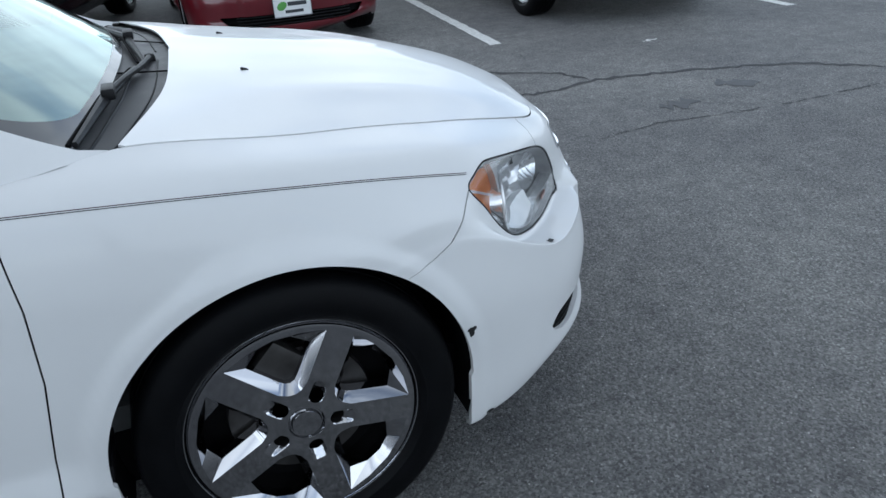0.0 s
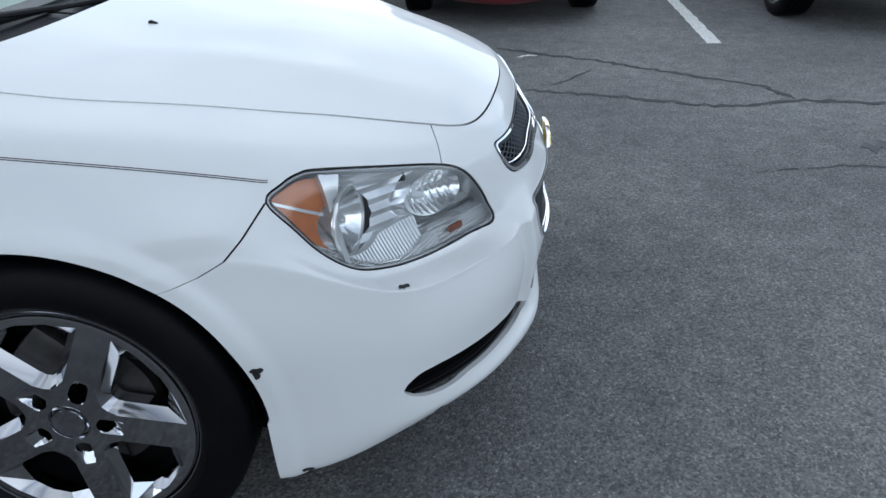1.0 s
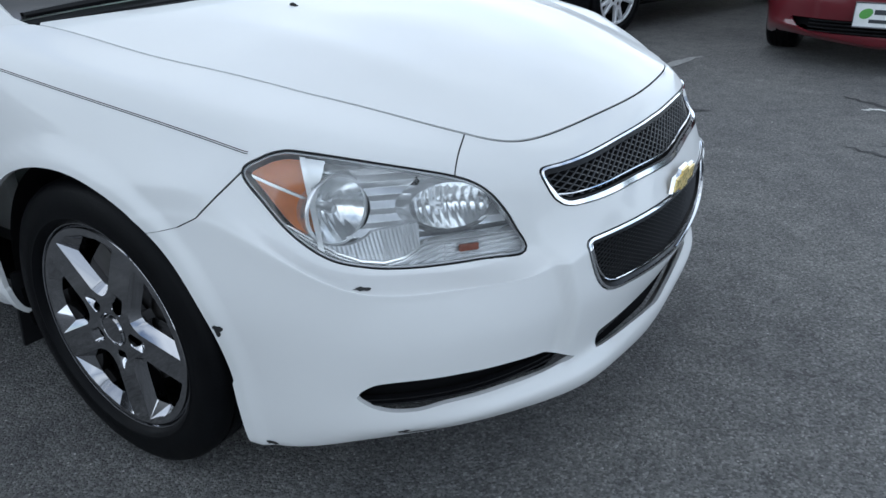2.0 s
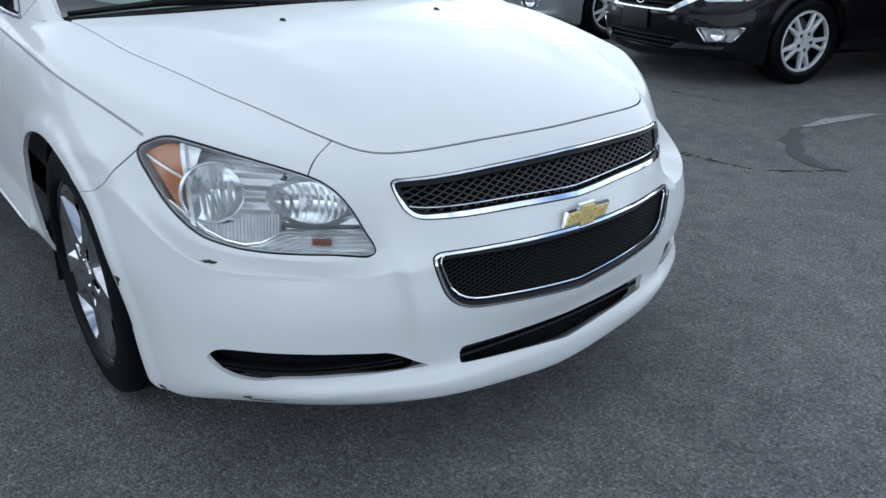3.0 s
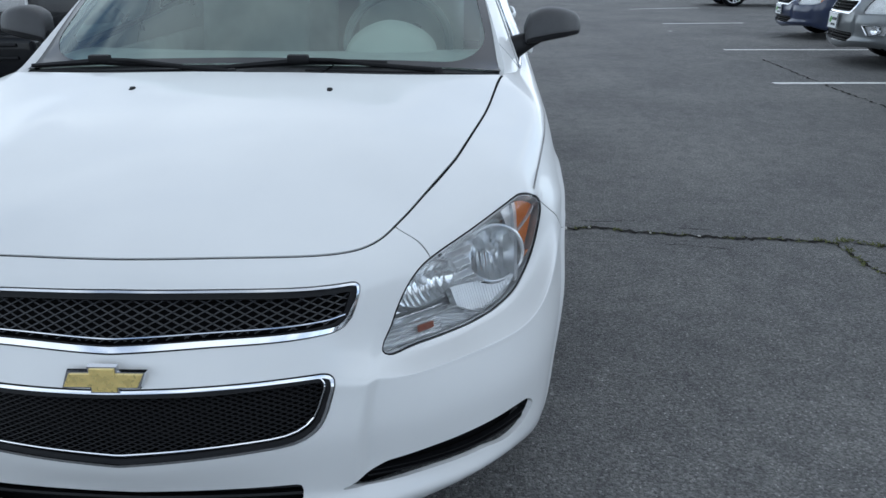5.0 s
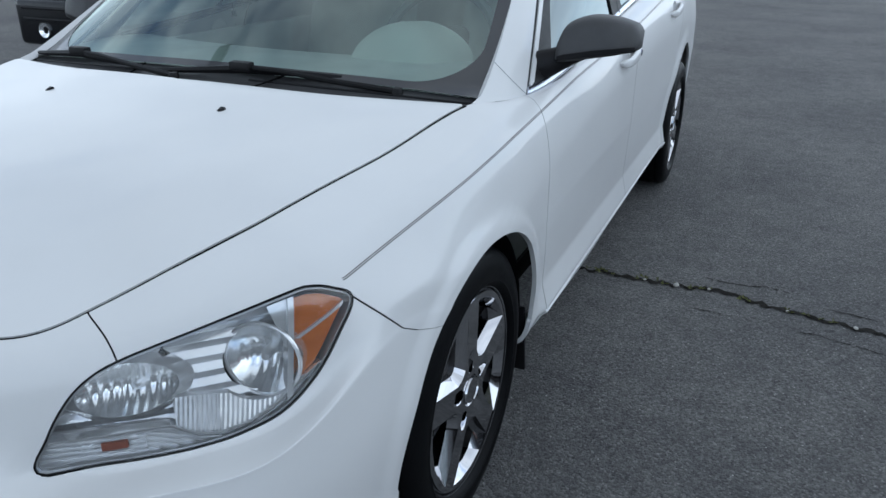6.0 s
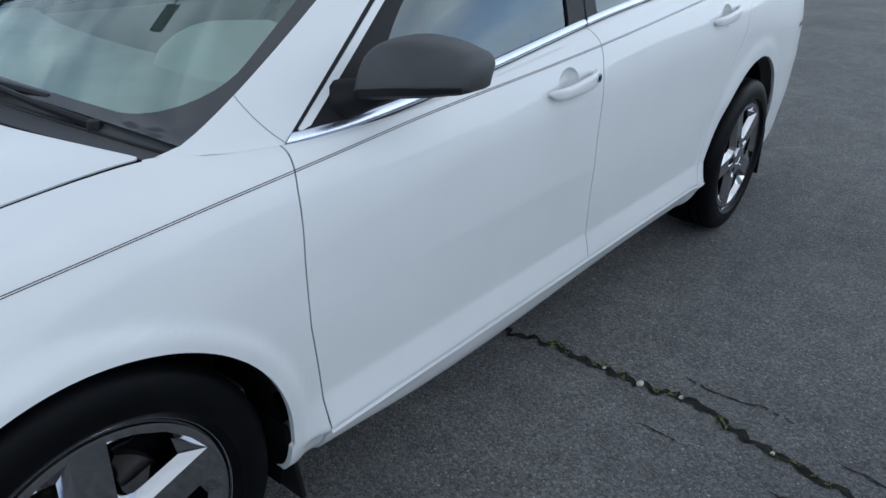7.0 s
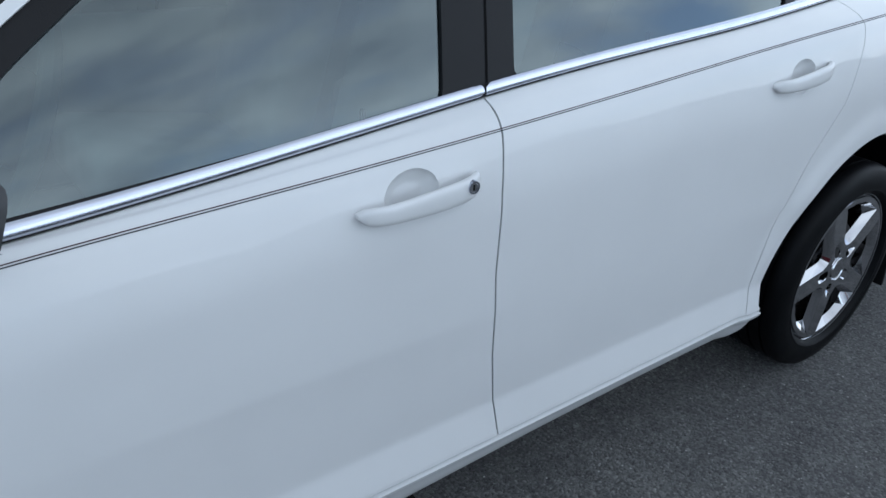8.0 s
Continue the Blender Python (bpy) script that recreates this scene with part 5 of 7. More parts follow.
                bmesh.ops.reverse_faces(bm, faces=bm.faces)
            return part(name, bm, mat_, lamp, lab)

        lowm, highm = pose(*LOW, 0, -3, LOW_TURN), pose(*HIGH, 0, -5, HIGH_TURN)
        put("low_beam", shifted(dish(0.0605, 0.046, 1.0, 0.0012), lowm @ Matrix.Translation((-0.046, 0, 0))), REFLECT, "round mirrored reflector with upright flutes")
        put("low_beam_ring", shifted(tube([(0, 0.062 * math.cos(a), 0.062 * math.sin(a)) for a in np.linspace(0, 2 * math.pi, 49)[:-1]], 0.0035, 8, True, up=(1, 0, 0)), lowm), HOUSING)
        put("bulb_cap", shifted(turned([(0.0005, 0.022), (0.006, 0.021), (0.0095, 0.014), (0.010, -0.02)], 20, "z"), lowm @ pose(-0.03, 0, 0, 0, 90, 0)), HOUSING)
        put("bulb_cap", shifted(turned([(0.0005, 0.018), (0.005, 0.017), (0.008, 0.010), (0.0085, -0.02)], 20, "z"), highm @ pose(-0.018, 0, 0, 0, 90, 0)), HOUSING)
        # ribbed apron between the reflector and the divider
        apron = inner.cut(np.minimum(height(inner.v), 0.002 + off_axis(inner.v - inner.n * 0.03, LOW, LOW_TURN, 1.0, 0.0635)))
        ca = lamp_coords(apron.v)
        apron = apron.cut(np.minimum(np.minimum(0.612 - 0.12 * (ca[:, 0] - 0.2) - ca[:, 1], 0.345 - ca[:, 0]), ca[:, 0] - 0.185)).finer(2)
        ca = lamp_coords(apron.v)
        tooth = np.abs(((apron.v[:, 1] / 0.0025) % 2) - 1)
        ribs = Skin(apron.v - apron.n * (0.014 + 0.0015 * tooth + 0.45 * np.clip(ca[:, 1] - curve(ca[:, 0]), 0, 0.05))[:, None], apron.n, apron.t)
        skin_part("ribbed_apron", f(ribs), HOUSING, lamp, "ribbed silver apron", sharp=10, fold=0.02)
        # turn signal and dull trim below the divider
        low = inner.cut(np.minimum(-height(inner.v), edge(inner.v) - 0.004)).finer(2)
        for name, lo, hi, mat_, lab in (("turn_signal", -1, 0.140, HOUSING, "ribbed turn signal with a small orange bulb"), ("lower_trim", 0.140, 1, HOUSING, "grey ribbed trim")):
            sig = band(low, lambda p: lamp_coords(p)[:, 0], lo, hi)
            cs = lamp_coords(sig.v)
            wave = np.abs((((cs[:, 1] + (0.02 * cs[:, 0] if lo < 0 else 0.25 * cs[:, 0])) * 280) % 2) - 1)
            skin_part(name, f(Skin(sig.v - sig.n * (0.015 + 0.005 * wave)[:, None], sig.n, sig.t)), mat_, lamp, lab, sharp=10, fold=0.02)
        put("signal_bulb", shifted(box((-0.003, -0.019, -0.007), (0.003, 0.019, 0.007), 0.003), pose(0.686, 0.520, 0.562, 0, 0, 40)), DULLAMBER, "small orange bulb")


def stuck(skin, d, name, material, parent, label="", lift=0.0008, mirror=False):
    s = skin.cut(d).moved(lift)
    return skin_part(name, s.mirrored() if mirror else s, material, parent, label)


def ragged(cx, cy, rx, ry, seed, n=14):
    rnd = random.Random(seed)
    return [(cx + rx * math.cos(a) * rnd.uniform(0.45, 1.15), cy + ry * math.sin(a) * rnd.uniform(0.45, 1.15)) for a in np.linspace(0, 2 * math.pi, n + 1)[:-1]]


def trims(car, doors, whole):
    side = whole.cut(np.minimum(whole.v[:, 1] - 0.5, 0.398 - whole.v[:, 0]))

    def above(p):
        return p[:, 2] - spline([-3.5, -2.57, -2.0, -1.456, -1.01, -0.74, -0.43, 0.0, 0.18, 0.394], [1.075, 1.043, 0.994, 0.948, 0.915, 0.895, 0.866, 0.823, 0.795, 0.7525], np.clip(p[:, 0], -3.5, 0.394))

    for lo, hi, ink, lab in ((0.0008, 0.0020, STRIPE, "thin dark red pinstripe"), (-0.0020, -0.0008, BLACK, "thin black pinstripe")):
        line = side.cut(above(side.v) - lo)
        line = line.cut(hi - above(line.v)).moved(0.0008)
        for s in (line, line.mirrored()):
            skin_part("pinstripe", s, ink, car, lab)
    # paint chips and scrapes on the right of the bumper
    nose = whole.cut(np.minimum(whole.v[:, 0] - 0.3, whole.v[:, 1] - 0.55))

    def chip(look_at, cx, cy, rx, ry, seed, n=14, label=""):
        q = look_at(nose.v)
        near = nose.cut(np.minimum(rx * 2 + 0.02 - np.abs(q[:, 0] - cx), ry * 2 + 0.02 - np.abs(q[:, 1] - cy))).finer(3)
        stuck(near, outline(look_at(near.v), ragged(cx, cy, rx, ry, seed, n)), "paint_chip", CHIP, car, label, mirror=True)

    over_lip = lambda p: np.stack([lamp_coords(p)[:, 0], 0.8 * p[:, 2] - 0.6 * (0.609 * p[:, 0] + 0.793 * np.abs(p[:, 1]))], 1)
    xz, yz = (lambda p: p[:, [0, 2]]), (lambda p: p[:, 1:])
    chip(over_lip, 0.290, -0.1264, 0.0165, 0.0058, 3, label="black paint chip")
    chip(xz, 0.357, 0.447, 0.014, 0.009, 5)
    chip(xz, 0.357, 0.440, 0.007, 0.012, 6)
    chip(xz, 0.408, 0.188, 0.020, 0.007, 8)
    chip(yz, 0.665, 0.246, 0.030, 0.004, 11, 18)
    chip(yz, 0.690, 0.254, 0.010, 0.006, 12)
    chip(yz, 0.500, 0.420, 0.004, 0.0015, 14)
    # side marker of the tail lamp
    tail = whole.cut(np.minimum(0.10 - np.abs(whole.v[:, 0] + 3.40), np.minimum(0.06 - np.abs(whole.v[:, 2] - 0.808), whole.v[:, 1] - 0.4))).finer(2)
    for s in (False, True):
        stuck(tail, outline(tail.v[:, [0, 2]], filleted([(-3.36, 0.800), (-3.44, 0.806), (-3.44, 0.822), (-3.36, 0.814)], 0.004, 2)), "side_marker", STRIPE, car, "small dark red side marker", lift=0.002, mirror=s)
    # emblem
    em = new("emblem")
    em.parent = car
    tagged(em, "gold cross-shaped emblem edged in chrome")

    def bow(grow, lift, mat_, name):
        bm = bmesh.new()
        w, h, a, b, sk_ = 0.059 + grow, 0.0125 + grow, 0.021 + grow, 0.0225 + grow, 0.010
        pts = [(-w - sk_, -h), (-a, -h), (-a, -b), (a, -b), (a, -h), (w - 0.002, -h), (w + sk_, h), (a, h), (a, b), (-a, b), (-a, h), (-w + 0.002, h)]
        lo = [bm.verts.new((0.904, y, 0.572 + z)) for y, z in pts]
        hi = [bm.verts.new((0.908 + lift, y * 0.97, 0.572 + z * 0.93)) for y, z in pts]
        bm.faces.new(hi)
        for i in range(12):
            bm.faces.new((lo[i], lo[(i + 1) % 12], hi[(i + 1) % 12], hi[i]))
        bmesh.ops.recalc_face_normals(bm, faces=bm.faces)
        return part(name, bm, mat_, em, smooth=False)

    bow(0.004, 0.004, CHROME, "emblem_edge")
    bow(0.0, 0.007, GOLD, "emblem_face")
    # washer nozzles
    for s in (1, -1):
        z = float(hood_z(np.array([0.075]), np.array([0.252]))[0]) - 0.001
        bm = bmesh.new()
        lo = [bm.verts.new((0.065 + x, s * 0.252 + y, z - 0.003)) for x, y in ((0.010, -0.007), (0.010, 0.007), (-0.013, 0.009), (-0.013, -0.009))]
        hi = [bm.verts.new((0.065 + x, s * 0.252 + y, z + h)) for x, y, h in ((0.004, -0.004, 0.004), (0.004, 0.004, 0.004), (-0.011, 0.007, 0.009), (-0.011, -0.007, 0.009))]
        bm.faces.new(hi)
        for i in range(4):
            bm.faces.new((lo[i], lo[(i + 1) % 4], hi[(i + 1) % 4], hi[i]))
        bmesh.ops.bevel(bm, geom=bm.edges[:], offset=0.0015, segments=2, affect="EDGES")
        bmesh.ops.recalc_face_normals(bm, faces=bm.faces)
        part("washer_nozzle", bm, BLACK, car, "small black washer nozzle")
    # wipers
    for tip, mid, end, pivot in (((-0.150, -0.127, 0.930), (-0.180, 0.128, 0.948), (-0.238, 0.372, 0.938), (-0.236, 0.520, 0.918)), ((-0.277, -0.687, 0.920), (-0.224, -0.455, 0.940), (-0.168, -0.201, 0.934), (-0.135, -0.05, 0.925))):
        w = new("wiper")
        w.parent = car
        tagged(w, "black windscreen wiper resting at the base of the glass")
        part("blade", tube([tip, mid, end], [0.006, 0.011, 0.006], 6), BLACK, w)
        part("squeegee", tube([Vector(p) + Vector((-0.012, 0, 0.000)) for p in (tip, mid, end)], 0.004, 5), VOID, w)
        m2 = Vector(mid) + Vector((0.004, 0, 0.006))
        part("arm", tube([pivot, Vector(pivot).lerp(m2, 0.35) + Vector((0.008, 0, 0.002)), Vector(pivot).lerp(m2, 0.75) + Vector((0.006, 0, 0.006)), m2], [0.008, 0.007, 0.006, 0.006], 7), BLACK, w)
        part("clip", shifted(box((-0.013, -0.030, -0.010), (0.013, 0.030, 0.013), 0.006), Matrix.Translation(m2)), BLACK, w)
        part("pivot_cap", shifted(turned([(0.0005, 0.010), (0.010, 0.008), (0.013, 0.0), (0.013, -0.02)], 20, "z"), Matrix.Translation(pivot)), BLACK, w)
    for s in (1, -1):
        # mirror
        mir = new("wing_mirror")
        mir.parent = doors["f", s]
        tagged(mir, "dark grey textured plastic door mirror")
        secs = [(y, xc, hx, (lo + hi) / 2, (hi - lo) / 2) for y, xc, hx, lo, hi in ((0.796, -0.612, 0.034, 0.958, 1.008), (0.806, -0.616, 0.044, 0.958, 1.036), (0.822, -0.622, 0.051, 0.960, 1.054), (0.845, -0.630, 0.056, 0.963, 1.064), (0.878, -0.640, 0.060, 0.969, 1.070), (0.910, -0.652, 0.060, 0.974, 1.068), (0.940, -0.666, 0.057, 0.978, 1.062), (0.965, -0.682, 0.051, 0.982, 1.053), (0.980, -0.694, 0.046, 0.984, 1.043), (0.988, -0.700, 0.038, 0.987, 1.030))]
        ss = np.array(secs)
        fine = spline(ss[:, 0], ss[:, 1:], np.linspace(0.796, 0.9878, 34))
        bm = bmesh.new()
        rings = []
        for y, (xc, hx, zc, hz) in zip(np.linspace(0.796, 0.9878, 34), fine):
            ring = []
            for k in range(40):
                a = 2 * math.pi * k / 40
                ca, sa = math.cos(a), math.sin(a)
                px = math.copysign(abs(ca) ** 0.75, ca) * hx
                px = max(px, -0.78 * hx)
                dz = abs(sa) ** 0.48 * hz if sa > 0 else -abs(sa) ** 0.45 * hz
                # the face leans back towards its top
                ring.append(bm.verts.new((xc + px - 0.34 * (dz + 0.4 * hz), s * y, zc + dz)))
            rings.append(ring)
        for a, b in zip(rings, rings[1:]):
            for k in range(40):
                bm.faces.new((a[k], a[(k + 1) % 40], b[(k + 1) % 40], b[k]))
        bm.faces.new(rings[0])
        bm.faces.new(rings[-1])
        bmesh.ops.recalc_face_normals(bm, faces=bm.faces)
        part("mirror_shell", bm, GREY, mir, "dark grey textured shell")
        low = bmesh.new()
        rows = []
        for y, (xc, hx, zc, hz) in list(zip(np.linspace(0.796, 0.9878, 34), fine))[1:-1]:
            rows.append([low.verts.new((xc + k * (hx + 0.002), s * y, zc - hz * q)) for k, q in ((0.96, 0.58), (1.0, 0.62), (0.98, 0.88), (0.80, 1.02), (0, 1.02), (-0.70, 1.02))])
        for a, b in zip(rows, rows[1:]):
            for k in range(5):
                low.faces.new((a[k], a[k + 1], b[k + 1], b[k]))
        bmesh.ops.recalc_face_normals(low, faces=low.faces)
        part("mirror_lower_edge", low, BLACK, mir, "black lower edge")
        part("mirror_foot", tube([(-0.572, s * 0.715, 0.932), (-0.582, s * 0.750, 0.940), (-0.600, s * 0.785, 0.955), (-0.622, s * 0.825, 0.972), (-0.640, s * 0.87, 0.984)], [0.050, 0.042, 0.034, 0.027, 0.018], 14, flat=0.75), BLACK, mir, "black mirror foot")
        part("mirror_glass", box((-0.712, min(s * 0.84, s * 0.95), 0.978), (-0.705, max(s * 0.84, s * 0.95), 1.045), 0.003), CHROME, mir, "mirror glass")
        # handles
        for key, x0, x1, z0, z1 in (("f", -1.172, -1.392, 0.870, 0.885), ("r", -2.204, -2.424, 0.937, 0.957)):
            h = new("door_handle")
            h.parent = doors[key, s]
            tagged(h, "white painted pull handle")
            bm = bmesh.new()
            rows = []
            for w in np.linspace(0, 1, 25):
                x, z = x0 + (x1 - x0) * w, z0 + (z1 - z0) * w - 0.004 * math.sin(math.pi * w)
                tall = 0.0125 + 0.0060 * min(1, w * 1.6)
                end = max(0.05, 1 - (max(0, 0.07 - w) / 0.07) ** 2.2 - (max(0, w - 0.95) / 0.05) ** 3) ** 0.5
                y = 0.856 + 0.022 * (1 - (2 * w - 1) ** 6)
                ring = []
                for k in range(20):
                    ca, sa = math.cos(2 * math.pi * k / 20), math.sin(2 * math.pi * k / 20)
                    ring.append(bm.verts.new((x, s * (y + math.copysign(abs(ca) ** 0.7, ca) * 0.0085), z + math.copysign(abs(sa) ** 0.7, sa) * tall * end)))
                rows.append(ring)
            for a, b in zip(rows, rows[1:]):
                for k in range(20):
                    bm.faces.new((a[k], a[(k + 1) % 20], b[(k + 1) % 20], b[k]))
            bm.faces.new(rows[0])
            bm.faces.new(rows[-1])
            bmesh.ops.recalc_face_normals(bm, faces=bm.faces)
            part("grip", bm, WHITE, h)
            if key == "f":
                lock = pose(-1.362, s * 0.884, 0.886, 0, 0, 0 if s > 0 else 180)
                part("lock_ring", shifted(turned([(0.0075, 0.0025), (0.0105, 0.0025), (0.0115, -0.004)], 24), lock), BELT, h, "satin ring of the key lock")
                part("lock", shifted(turned([(0.0005, 0.0012), (0.0072, 0.0012), (0.0078, -0.004)], 20), lock), CHROME, h, "round key lock")
                part("keyhole", shifted(box((-0.001, 0.0008, -0.0045), (0.001, 0.0024, 0.0045), 0), lock), VOID, h, smooth=False)
            # the lock pin inside the window
            px, pz = (-1.251, 0.955) if key == "f" else (-1.902, 1.022)
            part("lock_pin", shifted(turned([(0.0005, 0.032), (0.0032, 0.031), (0.0042, 0.026), (0.0036, 0.004), (0.009, 0.002), (0.010, -0.02)], 14, "z"), pose(px, s * 0.742, pz)), BLACK, doors[key, s], "small black lock pin")
        # mud flaps and joint line at the pillar's foot
        for xf, zl, yo in ((-0.372, 0.150, 0.820), (-3.215, 0.13, 0.845)):
            bm = box((xf - 0.006, 0.66 if s > 0 else -yo, zl), (xf + 0.006, yo if s > 0 else -0.66, 0.36), 0.004)
            shifted(bm, Matrix.Translation((xf, 0, 0.3)) @ pose(0, 0, 0, 0, 10, 0) @ Matrix.Translation((-xf, 0, -0.3)))
            part("mud_flap", bm, BLACK, car, "black rubber mud flap")


def cabin(car):
    """Dashboard, steering wheel, seats and lining."""
    c = new("cabin")
    c.parent = car
    tagged(c, "pale grey cloth and plastic cabin")
    ys = np.linspace(-0.68, 0.68, 40)
    xs = np.linspace(-0.20, -0.72, 24)
    p = np.zeros((24, 40, 3))
    for i, x in enumerate(xs):
        w = (x + 0.20) / -0.52
        z = 0.915 + 0.02 * math.sin(math.pi * w) - 0.30 * max(0, w - 0.8) ** 1.2 * 3
        p[i, :, 0], p[i, :, 1] = x - 0.10 * (np.abs(ys) / 0.68) ** 2, ys
        p[i, :, 2] = z
    d = grid_skin(p)
    if d.n[:, 2].mean() < 0:
        d = Skin(d.v, -d.n, d.t[:, ::-1])
    skin_part("dashboard", d, DASH, c, "grey-green dashboard top", fold=0.25)
    bm = bmesh.new()
    rows = []
    for k in range(11):
        w = k / 10
        grow = (1 - (1 - min(1, w * 2.2)) ** 2) ** 0.5
        rows.append([bm.verts.new((-0.52 - 0.24 * w, 0.350 + 0.152 * (0.72 + 0.28 * grow) * math.copysign(abs(math.cos(a)) ** 1.25, math.cos(a)), 0.915 + (0.035 + 0.088 * grow - 0.02 * w) * math.sin(a))) for a in np.linspace(0, math.pi, 25)])
    for a, b in zip(rows, rows[1:]):
        for i in range(24):
            bm.faces.new((a[i], a[i + 1], b[i + 1], b[i]))
    bm.faces.new(rows[0])
    bm.faces.new(rows[-1])
    bmesh.ops.recalc_face_normals(bm, faces=bm.faces)
    part("instrument_hood", bm, PALE, c, "pale domed instrument hood")
    part("steering_wheel", tube([(-0.83 - 0.075 * math.sin(a), 0.36 + 0.185 * math.cos(a), 0.93 + 0.168 * math.sin(a)) for a in np.linspace(0, 2 * math.pi, 49)[:-1]], 0.016, 8, True, up=(1, 0, 0.4)), GREYTRIM, c, "grey steering wheel")
    part("wheel_boss", shifted(box((-0.03, -0.085, -0.07), (0.03, 0.085, 0.07), 0.025, 3), pose(-0.84, 0.36, 0.93, 0, -24, 0)), DARKTRIM, c)
    for y in (0.36, -0.36):
        for x, tall in ((-1.30, 0.62), (-2.20, 0.58)):
            part("seat_cushion", shifted(box((-0.25, -0.25, -0.08), (0.27, 0.25, 0.08), 0.05, 4), pose(x, y, 0.55, 0, -8, 0)), TRIM, c)
            part("seat_back", shifted(box((-0.06, -0.24, 0.0), (0.07, 0.24, tall), 0.05, 4), pose(x - 0.24, y, 0.55, 0, -16, 0)), TRIM, c)
            part("headrest", shifted(box((-0.05, -0.13, 0.0), (0.05, 0.13, 0.17), 0.04, 4), pose(x - 0.24 - 0.19, y, 0.58 + tall * 0.97, 0, -12, 0)), TRIM, c)
    for s in (1, -1):
        part("door_lining", box((-2.6, min(s * 0.70, s * 0.735), 0.40), (-0.45, max(s * 0.70, s * 0.735), 0.90), 0.02), TRIM, c)
    part("cabin_floor", box((-2.9, -0.70, 0.34), (-0.30, 0.70, 0.40), 0.01), DARKTRIM, c)
    part("bulkhead", box((-0.30, -0.70, 0.34), (-0.24, 0.70, 0.86), 0.01), VOID, c)
    part("parcel_shelf", box((-3.2, -0.60, 1.00), (-2.55, 0.60, 1.03), 0.01), DARKTRIM, c)


sedan = build_sedan()

# ---- parked cars round it ----


def slats(poly, nose_x, step, thick, back, upright=0.0):
    """Bars across an opening of the nose, as rods; with upright also standing bars."""
    bm = bmesh.new()
    z0, z1 = min(p[1] for p in poly), max(p[1] for p in poly)
    runs = []
    for z in np.arange(z0 + step / 2, z1, step):
        ys = np.linspace(-0.46, 0.46, 80)
        runs.append([(y, z) for y in ys if outline(np.array([[y, z]]), poly)[0] > 0.004])
    if upright:
        for y in np.arange(-0.45, 0.451, upright):
            runs.append([(y, z) for z in np.linspace(z0, z1, 20) if outline(np.array([[y, z]]), poly)[0] > 0.004])
    for run in runs:
        if len(run) < 3:
            continue
        rows = []
        for y, z in run:
            x = float(nose_x([y], [z])[0]) - back
            rows.append([bm.verts.new((x + a, y + (b if upright else 0) * 0.3, z + b)) for a, b in ((0.006, -thick), (0.006, thick), (-0.012, thick), (-0.012, -thick))])
        for a, b in zip(rows, rows[1:]):
            for i in range(4):
                bm.faces.new((a[i], a[(i + 1) % 4], b[(i + 1) % 4], b[i]))
    bmesh.ops.recalc_face_normals(bm, faces=bm.faces)
    return bm


